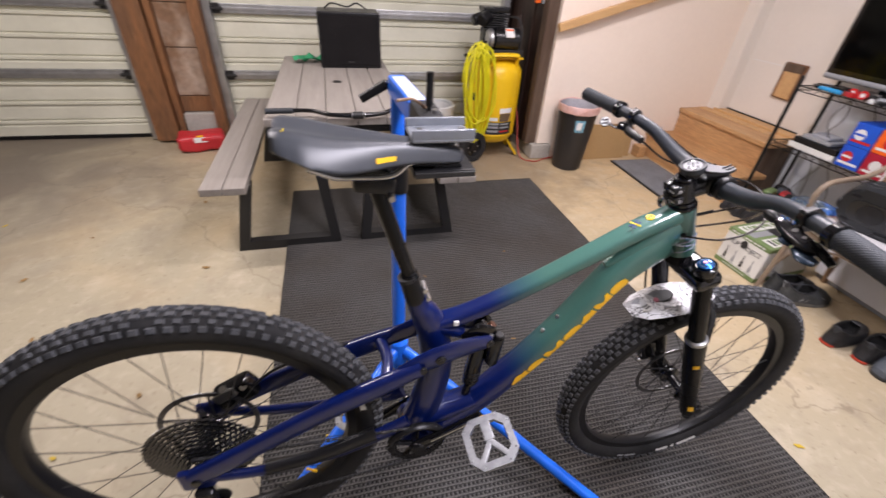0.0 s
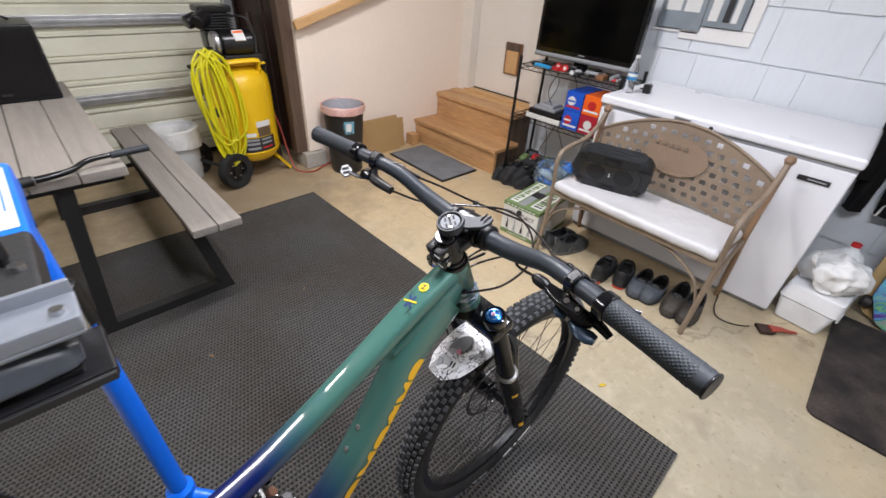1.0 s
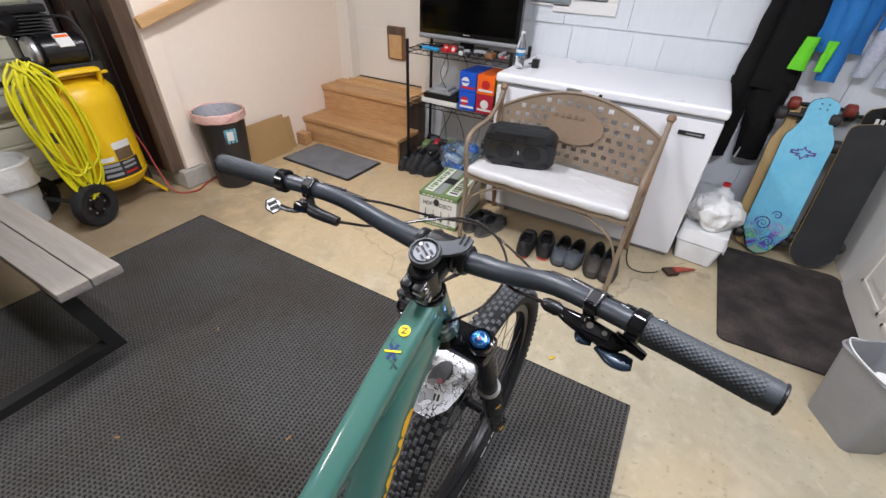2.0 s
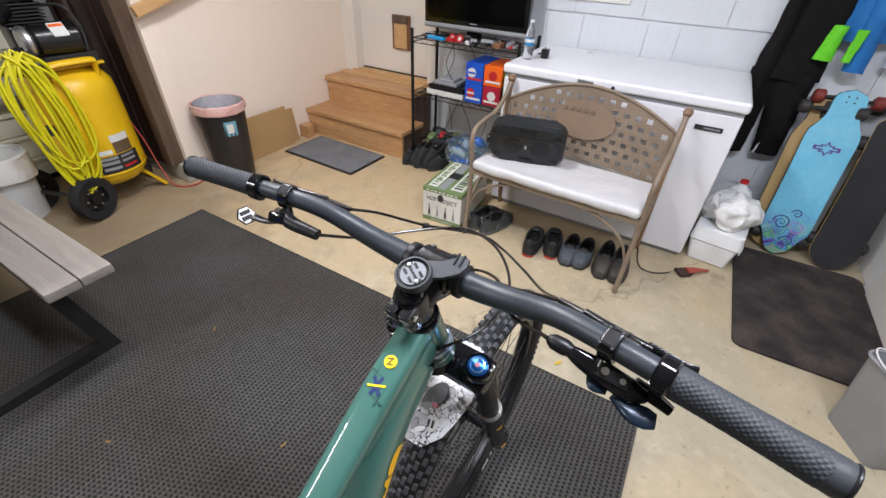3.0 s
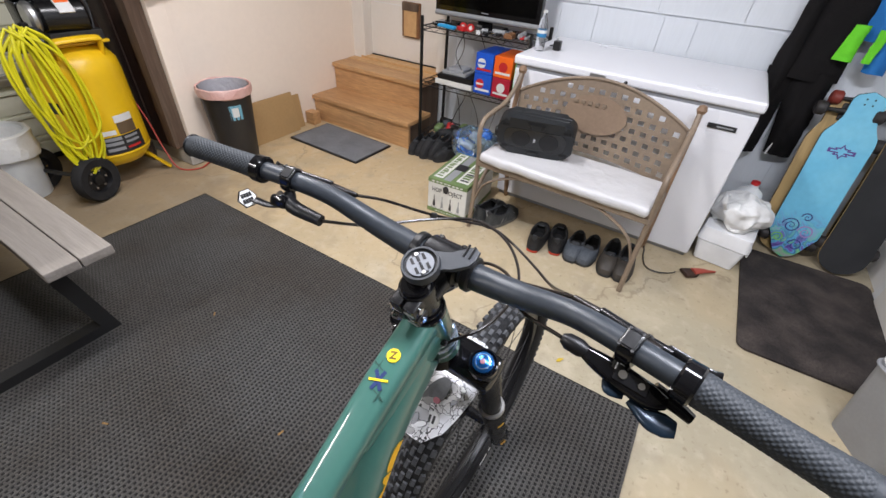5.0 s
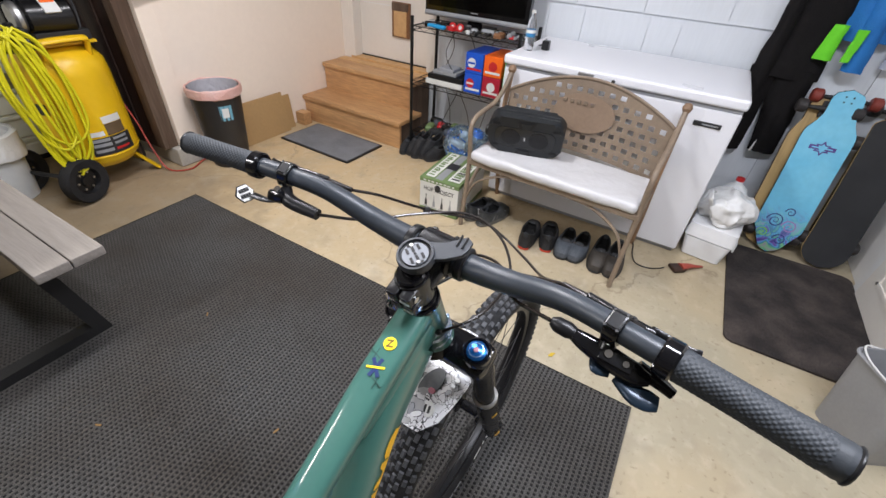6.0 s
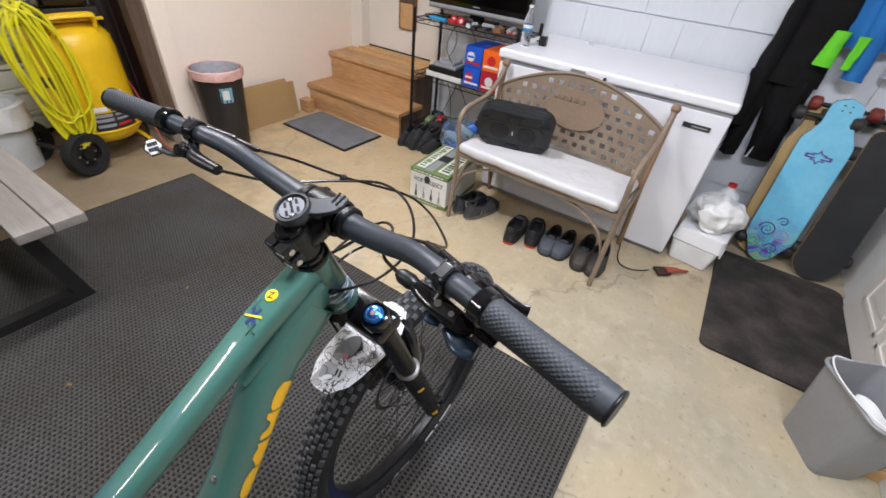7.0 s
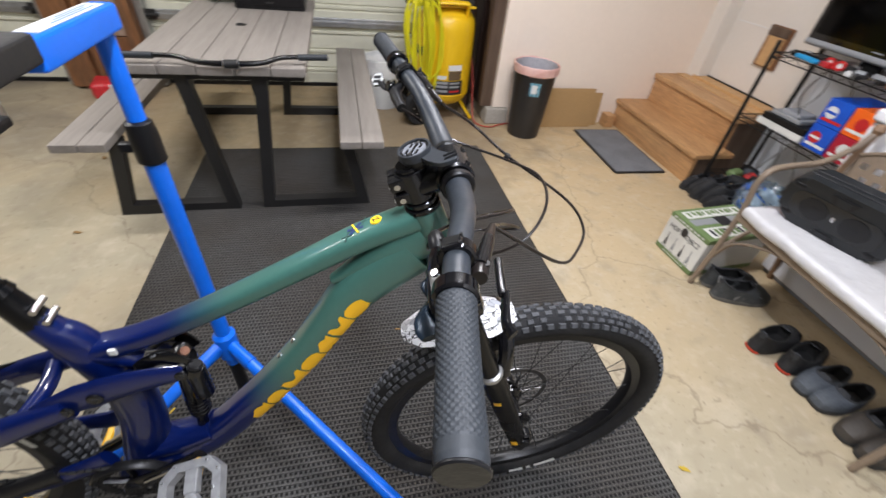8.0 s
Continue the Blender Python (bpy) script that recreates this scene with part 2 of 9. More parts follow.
    # oil stains and shade about the compressor, both put into the slab's colour
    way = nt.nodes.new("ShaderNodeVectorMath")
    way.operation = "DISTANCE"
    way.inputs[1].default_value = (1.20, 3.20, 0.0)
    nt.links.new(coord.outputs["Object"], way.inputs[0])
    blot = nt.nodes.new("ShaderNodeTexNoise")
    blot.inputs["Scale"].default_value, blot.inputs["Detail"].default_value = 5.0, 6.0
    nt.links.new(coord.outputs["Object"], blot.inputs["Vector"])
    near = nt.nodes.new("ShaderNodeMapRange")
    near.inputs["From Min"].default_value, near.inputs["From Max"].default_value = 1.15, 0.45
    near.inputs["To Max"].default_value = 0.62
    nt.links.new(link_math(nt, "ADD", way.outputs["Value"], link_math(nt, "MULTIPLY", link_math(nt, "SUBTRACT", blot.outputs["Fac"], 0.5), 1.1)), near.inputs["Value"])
    stain_shade = nt.nodes.new("ShaderNodeMix")
    stain_shade.data_type = "RGBA"
    stain_shade.inputs[7].default_value = (0.165, 0.125, 0.085, 1)
    nt.links.new(near.outputs[0], stain_shade.inputs[0])
    nt.links.new(colour, stain_shade.inputs[6])
    colour = stain_shade.outputs[2]
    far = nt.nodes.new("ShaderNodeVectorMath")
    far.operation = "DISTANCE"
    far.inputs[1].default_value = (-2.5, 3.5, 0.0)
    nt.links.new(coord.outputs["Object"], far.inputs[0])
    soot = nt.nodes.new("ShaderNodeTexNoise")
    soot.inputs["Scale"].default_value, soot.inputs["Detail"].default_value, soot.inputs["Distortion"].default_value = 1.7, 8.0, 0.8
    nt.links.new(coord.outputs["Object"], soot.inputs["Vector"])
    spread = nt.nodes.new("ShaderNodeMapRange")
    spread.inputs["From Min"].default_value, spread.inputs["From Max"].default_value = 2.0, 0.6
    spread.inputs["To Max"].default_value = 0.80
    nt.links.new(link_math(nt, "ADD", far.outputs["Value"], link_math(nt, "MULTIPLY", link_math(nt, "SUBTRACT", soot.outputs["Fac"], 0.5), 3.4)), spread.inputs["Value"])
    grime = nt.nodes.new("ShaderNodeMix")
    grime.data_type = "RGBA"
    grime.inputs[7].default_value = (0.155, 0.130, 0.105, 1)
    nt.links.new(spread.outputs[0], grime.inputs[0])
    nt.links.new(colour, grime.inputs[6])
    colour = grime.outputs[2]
    nt.links.new(colour, bsdf.inputs["Base Color"])
    grit = nt.nodes.new("ShaderNodeTexNoise")
    grit.inputs["Scale"].default_value, grit.inputs["Detail"].default_value = 75.0, 6.0
    nt.links.new(coord.outputs["Object"], grit.inputs["Vector"])
    b = nt.nodes.new("ShaderNodeBump")
    b.inputs["Strength"].default_value, b.inputs["Distance"].default_value = 0.4, 0.0022
    nt.links.new(link_math(nt, "SUBTRACT", grit.outputs["Fac"], link_math(nt, "MULTIPLY", pits.outputs["Fac"], 1.2)), b.inputs["Height"])
    nt.links.new(b.outputs[0], bsdf.inputs["Normal"])
    return m


CONCRETE = concrete_floor()
CONCRETE_GREY = mat("grey_concrete", (0.42, 0.40, 0.36), 0.8, vary=0.2, grain=45, bump=0.2, second=(0.3, 0.27, 0.22))
RUBBER_MAT = mat("mat_rubber", (0.014, 0.0135, 0.013), 0.8, spec=0.25, vary=0.2, grain=90, blotch=2.2, bump=0.1, second=(0.016, 0.014, 0.012))
RUBBER_NUB = mat("mat_rib", (0.069, 0.067, 0.063), 0.75, vary=0.95, grain=170, blotch=2.4, bump=0.15, second=(0.054, 0.046, 0.038), amount=0.95)
CARPET = mat("dark_carpet", (0.017, 0.013, 0.012), 0.95, vary=0.9, grain=150, blotch=6.5, bump=0.6, second=(0.060, 0.047, 0.041), amount=0.95, depth=0.004)
CARPET_GREY = mat("grey_carpet", (0.185, 0.192, 0.205), 0.95, vary=0.45, grain=320, blotch=6, bump=0.4, depth=0.003)
PINK_WALL = mat("warm_white_plaster", (0.90, 0.785, 0.670), 0.7, vary=0.03, grain=30, blotch=1.2, bump=0.05, second=(0.87, 0.745, 0.63), amount=0.5)
WHITE_SIDING = mat("white_painted_shingle", (0.70, 0.735, 0.775), 0.55, vary=0.05, grain=70, blotch=3, bump=0.12, second=(0.63, 0.665, 0.70), amount=0.4, stretch=(1, 1, 0.12), per_object=0.05)
WHITE_PAINT = mat("white_paint", (0.80, 0.79, 0.77), 0.45, vary=0.03, grain=40, blotch=2, bump=0.02, second=(0.7, 0.69, 0.66), amount=0.3)
DOOR_PAINT = mat("door_paint", (0.80, 0.75, 0.68), 0.4, vary=0.03, grain=40, blotch=1.5, bump=0.02, second=(0.70, 0.66, 0.60), amount=0.4)
BARE_WALL = mat("bare_board_wall", (0.27, 0.26, 0.25), 0.8, vary=0.2, grain=20, bump=0.1)
CEIL_PAINT = mat("ceiling_paint", (0.46, 0.46, 0.46), 0.9, vary=0.06, grain=40, bump=0.1)
GARAGE_SKIN = mat("cream_steel_panel", (0.72, 0.715, 0.59), 0.45, vary=0.06, grain=30, blotch=2.2, bump=0.03, second=(0.55, 0.54, 0.43), amount=0.6)
GALVANISED = mat("galvanised_steel", (0.52, 0.53, 0.54), 0.42, 0.85, vary=0.2, grain=25, blotch=8, bump=0.05)
OLD_WOOD = mat("brown_stained_wood", (0.24, 0.105, 0.040), 0.6, vary=0.85, grain=18, blotch=2.5, bump=0.25, second=(0.14, 0.07, 0.035), stretch=(6, 6, 0.6), amount=0.9)
DARK_WOOD = mat("dark_brown_board", (0.045, 0.022, 0.014), 0.6, vary=0.4, grain=16, blotch=3, bump=0.2, second=(0.026, 0.014, 0.010), stretch=(6, 6, 0.5), amount=0.9)
# weathered timber; also gives the step sides their shade tone
WEATHERED_AND_SHADED = mat("weathered_and_shaded_wood", (0.085, 0.050, 0.031), 0.75, vary=0.4, grain=18, blotch=3, bump=0.25, second=(0.15, 0.105, 0.072), stretch=(6, 6, 0.5), amount=0.8)
DIRTY_BOARD = mat("dirty_infill_board", (0.22, 0.125, 0.07), 0.8, vary=0.5, grain=20, blotch=7, bump=0.3, second=(0.46, 0.36, 0.28), amount=0.9)
STEP_WOOD = mat("oiled_step_plank", (0.55, 0.315, 0.140), 0.5, vary=0.45, grain=14, blotch=2.2, bump=0.08, second=(0.43, 0.23, 0.10), stretch=(7, 0.7, 7), amount=0.8, per_object=0.10)
RAIL_WOOD = mat("pale_pine", (0.62, 0.38, 0.17), 0.5, vary=0.15, grain=20, blotch=4, bump=0.06, second=(0.5, 0.28, 0.12), stretch=(0.8, 8, 8))
COMPOSITE = mat("grey_composite_plank", (0.30, 0.27, 0.24), 0.65, vary=0.16, grain=16, blotch=3, bump=0.14, second=(0.24, 0.215, 0.19), stretch=(9, 0.6, 9), amount=0.7, per_object=0.08)
STEEL_DARK = mat("dark_powder_coat", (0.018, 0.0175, 0.0175), 0.55, vary=0.2, grain=120, bump=0.08)
BLACK_PLASTIC = mat("black_plastic", (0.009, 0.009, 0.010), 0.36, vary=0.2, grain=150, bump=0.05, spec=0.36)
BLACK_GLOSS = mat("gloss_black", (0.005, 0.005, 0.006), 0.12, vary=0.1, grain=40, bump=0.0, spec=0.5)
BLACK_SATIN = mat("satin_black_alloy", (0.007, 0.007, 0.008), 0.24, 0.0, vary=0.15, grain=90, bump=0.03, spec=0.5)
BAR_BLACK = mat("matt_carbon_bar", (0.030, 0.036, 0.044), 0.40, vary=0.25, grain=120, bump=0.03, spec=0.5)
GRIP = mat("grip_rubber", (0.028, 0.033, 0.039), 0.60, vary=0.2, grain=160, bump=0.05)
TREAD = mat("dusty_tread", (0.064, 0.067, 0.073), 0.72, vary=0.3, grain=120, blotch=14, bump=0.1, second=(0.045, 0.045, 0.046))
TYRE = mat("tyre_rubber", (0.015, 0.015, 0.016), 0.75, spec=0.25, vary=0.25, grain=90, blotch=9, bump=0.12, second=(0.040, 0.038, 0.036))
STEEL = mat("bright_steel", (0.62, 0.62, 0.63), 0.28, 1.0, vary=0.1, grain=60, bump=0.02)
CHROME = mat("polished_alloy", (0.72, 0.72, 0.73), 0.16, 1.0, vary=0.08, grain=40, bump=0.02)
ALLOY_DULL = mat("machined_alloy", (0.52, 0.52, 0.52), 0.4, 0.9, vary=0.2, grain=60, bump=0.06)
STAND_BLUE = mat("blue_enamel", (0.004, 0.165, 0.86), 0.34, vary=0.08, grain=50, bump=0.02, coat=0.2, second=(0.004, 0.14, 0.74))
YELLOW_TANK = mat("yellow_enamel", (0.80, 0.50, 0.006), 0.38, vary=0.05, grain=30, blotch=3, bump=0.02, second=(0.70, 0.42, 0.006), amount=0.4)
YELLOW_HOSE = mat("yellow_hose_vinyl", (0.72, 0.66, 0.010), 0.42, vary=0.08, grain=60, bump=0.03)
YELLOW_DECAL = plain("yellow_decal", (0.95, 0.53, 0.010), 0.35)
NAVY_DECAL = plain("navy_decal", (0.011, 0.028, 0.115), 0.45)
LEMON_DECAL = plain("lemon_decal", (0.95, 0.68, 0.012), 0.4)
AMBER_DECAL = plain("amber_decal", (0.16, 0.10, 0.010), 0.45)
FREEZER_WHITE = mat("white_enamel", (0.79, 0.795, 0.83), 0.30, vary=0.02, grain=200, blotch=2, bump=0.03, second=(0.77, 0.77, 0.80), amount=0.4)
GASKET = plain("grey_gasket", (0.30, 0.31, 0.33), 0.6)
BENCH_METAL = mat("bronze_painted_metal", (0.245, 0.185, 0.13), 0.5, vary=0.2, grain=60, blotch=6, bump=0.08, second=(0.16, 0.12, 0.09))
BENCH_RUST = mat("worn_bronze_tube", (0.26, 0.155, 0.085), 0.5, vary=0.3, grain=50, blotch=9, bump=0.1, second=(0.19, 0.13, 0.09))
CUSHION = mat("white_plastic_wrapped_cushion", (0.60, 0.595, 0.60), 0.38, vary=0.04, grain=30, blotch=5, bump=0.35, bump_scale=16, second=(0.56, 0.55, 0.555), depth=0.007)
MEDAL = mat("warm_bronze_medallion", (0.258, 0.182, 0.124), 0.5, vary=0.15, grain=60, blotch=6, bump=0.08, second=(0.215, 0.148, 0.10))
STYRO = mat("white_foam", (0.88, 0.89, 0.90), 0.6, vary=0.04, grain=220, bump=0.1)
THIN_BAG = mat("white_plastic_bag", (0.78, 0.78, 0.77), 0.4, vary=0.05, grain=30, bump=0.3, bump_scale=26, depth=0.01)
RED_PLASTIC = plain("red_plastic", (0.50, 0.018, 0.02), 0.4)
RED_BAG = mat("red_printed_bag", (0.56, 0.028, 0.035), 0.4, vary=0.1, grain=20, blotch=9, bump=0.3, bump_scale=22, second=(0.48, 0.02, 0.03), depth=0.01)
CARDBOARD = mat("cardboard", (0.44, 0.275, 0.115), 0.8, vary=0.1, grain=60, blotch=3, bump=0.08, second=(0.37, 0.24, 0.11))
CARTON_WHITE = mat("white_carton", (0.74, 0.74, 0.70), 0.55, vary=0.05, grain=40, bump=0.03)
CARTON_GREEN = mat("green_carton", (0.13, 0.20, 0.075), 0.55, vary=0.15, grain=40, blotch=10, bump=0.03, second=(0.20, 0.27, 0.10))
CARTON_BLUE = mat("blue_carton", (0.01, 0.09, 0.55), 0.4, vary=0.08, grain=30, blotch=14, bump=0.02, second=(0.008, 0.05, 0.38))
CARTON_ORANGE = mat("orange_carton", (0.85, 0.14, 0.01), 0.4, vary=0.06, grain=30, blotch=14, bump=0.02, second=(0.75, 0.09, 0.01))
CARTON_RED = mat("maroon_carton", (0.42, 0.012, 0.035), 0.4, vary=0.08, grain=30, blotch=14, bump=0.02, second=(0.32, 0.01, 0.03))
CARTON_LIME = plain("green_side_carton", (0.05, 0.45, 0.08), 0.45)
PALE_PRINT = plain("pale_print", (0.72, 0.72, 0.70), 0.5)
DARK_PRINT = plain("dark_print", (0.02, 0.02, 0.022), 0.5)
GREY_PRINT = plain("grey_print", (0.28, 0.29, 0.30), 0.5)
BLUE_PRINT = plain("blue_print", (0.03, 0.20, 0.42), 0.45)
WIRE_BLACK = plain("black_wire", (0.014, 0.014, 0.014), 0.35, 0.3)
SCREEN = mat("dark_screen", (0.002, 0.002, 0.002), 0.10, vary=0.05, grain=10, bump=0.0, spec=0.12)
PANEL_GREY = mat("grey_breaker_panel", (0.26, 0.30, 0.33), 0.4, vary=0.06, grain=40, bump=0.03)
FABRIC_BLACK = mat("black_neoprene", (0.007, 0.0062, 0.0065), 0.85, spec=0.2, vary=0.35, grain=140, blotch=7, bump=0.3, second=(0.014, 0.0125, 0.013))
FABRIC_BLUE = mat("blue_fabric", (0.015, 0.17, 0.50), 0.75, vary=0.15, grain=160, blotch=8, bump=0.3, second=(0.01, 0.12, 0.40))
FABRIC_GREEN = mat("lime_fabric", (0.16, 0.72, 0.02), 0.75, vary=0.12, grain=160, blotch=8, bump=0.3, second=(0.12, 0.58, 0.02))
FABRIC_PALE = mat("pale_grey_fabric", (0.50, 0.52, 0.60), 0.8, vary=0.3, grain=60, blotch=12, bump=0.3, second=(0.32, 0.36, 0.48))
RAG_GREEN = mat("green_cloth", (0.03, 0.34, 0.15), 0.85, vary=0.2, grain=140, bump=0.3)
BOARD_DARK = mat("black_grip_tape", (0.022, 0.023, 0.025), 0.9, vary=0.4, grain=300, bump=0.4, blotch=5, second=(0.05, 0.05, 0.052))
BOARD_TAN = mat("bamboo_deck", (0.50, 0.34, 0.14), 0.5, vary=0.15, grain=20, bump=0.05, stretch=(8, 8, 0.6))
WHEEL_RED = plain("red_urethane", (0.20, 0.03, 0.02), 0.45)
WHEEL_DARK = plain("dark_urethane", (0.03, 0.026, 0.025), 0.5)
SHOE_BLACK = mat("black_shoe_mesh", (0.011, 0.011, 0.012), 0.8, vary=0.4, grain=150, blotch=20, bump=0.3, second=(0.045, 0.045, 0.046))
SHOE_GREY = mat("grey_shoe_mesh", (0.060, 0.070, 0.085), 0.8, vary=0.5, grain=150, blotch=24, bump=0.4, second=(0.10, 0.11, 0.12))
SHOE_BROWN = mat("brown_shoe_leather", (0.050, 0.042, 0.034), 0.65, vary=0.3, grain=100, blotch=18, bump=0.2, second=(0.03, 0.026, 0.022))
SOLE_DARK = plain("dark_sole", (0.03, 0.03, 0.03), 0.7)
SOLE_RED = plain("red_sole", (0.46, 0.045, 0.02), 0.6)
BIN_GREY = mat("grey_bin_plastic", (0.26, 0.265, 0.275), 0.5, vary=0.08, grain=90, blotch=5, bump=0.05, second=(0.20, 0.20, 0.21))
BIN_BLACK = mat("black_bin_plastic", (0.022, 0.020, 0.019), 0.45, vary=0.15, grain=90, bump=0.05)
LINER = mat("pink_bin_liner", (0.72, 0.42, 0.37), 0.45, vary=0.1, grain=30, blotch=14, bump=0.4, bump_scale=40, second=(0.80, 0.62, 0.58), depth=0.008)
LINER_IN = mat("pale_bin_liner", (0.42, 0.41, 0.44), 0.45, vary=0.1, grain=30, bump=0.4, bump_scale=40, depth=0.008)
BUCKET_WHITE = mat("white_bucket_plastic", (0.72, 0.74, 0.74), 0.45, vary=0.05, grain=30, bump=0.02)
BUCKET_BLUE = plain("red_hose", (0.40, 0.05, 0.03), 0.5)
PAPER = mat("crumpled_paper", (0.80, 0.80, 0.79), 0.8, vary=0.05, grain=40, bump=0.3)
LEAF = mat("dry_leaf", (0.28, 0.16, 0.05), 0.8, vary=0.4, grain=30, bump=0.1, per_object=0.3)
LEAF_YELLOW = plain("yellow_leaf", (0.55, 0.38, 0.03), 0.7)
LAMP_GLOW = bpy.data.materials.new("lamp_diffuser")
LAMP_GLOW.use_nodes = True
LAMP_GLOW.node_tree.nodes["Principled BSDF"].inputs["Base Color"].default_value = (0.9, 0.88, 0.84, 1)
LAMP_GLOW.node_tree.nodes["Principled BSDF"].inputs["Emission Color"].default_value = (1.0, 0.92, 0.82, 1)
LAMP_GLOW.node_tree.nodes["Principled BSDF"].inputs["Emission Strength"].default_value = 6.0


def clear_plastic(name, colour, rough=0.05):
    m = bpy.data.materials.new(name)
    m.use_nodes = True
    b = m.node_tree.nodes["Principled BSDF"]
    b.inputs["Base Color"].default_value, b.inputs["Roughness"].default_value = (*colour, 1), rough
    b.inputs["Transmission Weight"].default_value, b.inputs["IOR"].default_value = 0.92, 1.22
    return m


CLEAR = clear_plastic("clear_bottle_plastic", (0.93, 0.95, 0.97))
BLUE_FILM = clear_plastic("blue_plastic_film", (0.55, 0.76, 0.97), 0.10)
MILKY = mat("milky_jug_plastic", (0.76, 0.78, 0.79), 0.3, vary=0.04, grain=30, bump=0.1, bump_scale=20)


def frame_paint():
    """Bicycle paint: navy at the back, fading to dark green at the front."""
    m = mat("fading_frame_paint", (0.054, 0.148, 0.120), 0.34, vary=0.05, grain=140, bump=0.0, coat=0.7, spec=0.22, second=(0.044, 0.126, 0.102), amount=0.4)
    nt = m.node_tree
    bsdf = nt.nodes["Principled BSDF"]
    before = bsdf.inputs["Base Color"].links[0].from_socket
    coord = next(n for n in nt.nodes if n.type == "TEX_COORD")
    sep = nt.nodes.new("ShaderNodeSeparateXYZ")
    nt.links.new(coord.outputs["Object"], sep.inputs[0])
    along = link_math(nt, "ADD", sep.outputs[0], link_math(nt, "MULTIPLY", sep.outputs[2], 0.30))
    ramp = nt.nodes.new("ShaderNodeMapRange")
    ramp.inputs["From Min"].default_value, ramp.inputs["From Max"].default_value = PAINT_FADE
    ramp.interpolation_type = "SMOOTHSTEP"
    nt.links.new(along, ramp.inputs["Value"])
    mix = nt.nodes.new("ShaderNodeMix")
    mix.data_type = "RGBA"
    mix.inputs[6].default_value = (0.0012, 0.008, 0.074, 1)
    nt.links.new(ramp.outputs[0], mix.inputs[0])
    nt.links.new(before, mix.inputs[7])
    nt.links.new(mix.outputs[2], bsdf.inputs["Base Color"])
    return m


PAINT_FADE = (0.215, 0.365)
FRAME_PAINT = frame_paint()

# ---- the room ----
XE, YN, XW, YS = 3.50, 4.00, -3.60, -2.90      # inner faces of the walls
YP, XP = 3.255, 1.84                            # face and free end of the stair partition
YD, XD = -0.665, 1.30                           # wall with the panelled door, and its free end


def structure(name, bm, material, label, category, smooth=0):
    return tagged(part(name, bm, material, smooth=smooth), label, category, kind="structure")


def floor_sheet():
    bm = bm_new()
    bmesh.ops.create_grid(bm, x_segments=120, y_segments=110, size=0.5, matrix=Matrix.Translation(((XW + XE) / 2, (YS + YN) / 2 + 0.15, 0)) @ Matrix.Diagonal((XE - XW + 0.6, YN - YS + 0.9, 1, 1)))
    for v in bm.verts:
        v.co.z = 0.0015 * noise.noise(v.co * 1.7) - 0.0015
    return bm


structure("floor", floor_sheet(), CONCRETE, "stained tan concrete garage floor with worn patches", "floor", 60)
structure("ceiling", box((XW - 0.15, YS - 0.15, CEIL), (XE + 0.6, YN + 0.2, CEIL + 0.1)), CEIL_PAINT, "plain off-white garage ceiling", "ceiling")
structure("wall_west", box((XW - 0.12, YS, 0), (XW, YN, CEIL)), BARE_WALL, "bare grey board garage wall", "wall")
structure("wall_south", box((XW, YS - 0.12, 0), (XE, YS, CEIL)), BARE_WALL, "bare grey board garage wall", "wall")
structure("wall_return", box((XD - 0.12, YS, 0), (XD, YD - 0.1, CEIL)), WHITE_PAINT, "plain white wall beside the door", "wall")

# east wall, with the opening of the house door above the steps
DY0, DY1, DZ0, DZ1 = 2.36, 3.17, 0.43, 2.45
bm = bm_new()
add_box(bm, (XE, YS, 0), (XE + 0.14, DY0, CEIL))
add_box(bm, (XE, DY1, 0), (XE + 0.14, YN, CEIL))
add_box(bm, (XE, DY0, 0), (XE + 0.14, DY1, DZ0))
add_box(bm, (XE, DY0, DZ1), (XE + 0.14, DY1, CEIL))
WALL_EAST = structure("wall_east", bm, WHITE_SIDING, "white wall clad with painted shingles", "wall")

# stair partition, its bare end and the concrete kerb under it
bm = bm_new()
add_box(bm, (XP + 0.10, YP, 0.0), (XE, YP + 0.11, CEIL))
add_box(bm, (XP, YP - 0.012, 0.13), (XP + 0.10, YP + 0.11, CEIL), 0.003)
structure("wall_stair", bm, PINK_WALL, "smooth warm white plaster partition wall", "wall", 30)
structure("kerb", box((XP - 0.05, YP - 0.035, 0), (XP + 0.13, YN, 0.125), 0.012), CONCRETE_GREY, "rough grey concrete kerb under the partition", "kerb", 30)
bm = bm_new()
add_box(bm, (XP - 0.09, YP + 0.02, 0.125), (XP - 0.002, YP + 0.11, CEIL), 0.004)
structure("corner_post", bm, WEATHERED_AND_SHADED, "weathered brown wooden post at the partition's end", "post", 30)
bm = bm_new()
for k in range(4):
    y0 = YP + 0.135 + k * 0.152
    add_box(bm, (XP - 0.07 - 0.006 * (k % 2), y0, 0.10), (XP - 0.035, y0 + 0.148, CEIL), 0.003)
structure("wall_boards", bm, DARK_WOOD, "dark brown board cladding beside the garage door", "wall", 30)

# handrail on the partition
rail = thing("handrail", "pale pine handrail fixed sloping along the partition wall", "handrail")
a, b = V((1.815, YP - 0.06, 1.025)), V((3.32, YP - 0.06, 1.495))
way = (b - a).normalized()
m = Matrix.Translation(a) @ frame_of(way, V((0, 1, 0)), way.cross(V((0, 1, 0))))
part("rail", box((0, -0.02, -0.028), ((b - a).length, 0.02, 0.028), 0.006, m), RAIL_WOOD, rail)
for t in (0.28, 0.85):
    p = a.lerp(b, t)
    part("bracket", box(p + V((-0.015, 0.018, -0.02)), p + V((0.015, 0.062, 0.02)), 0.003), RAIL_WOOD, rail)

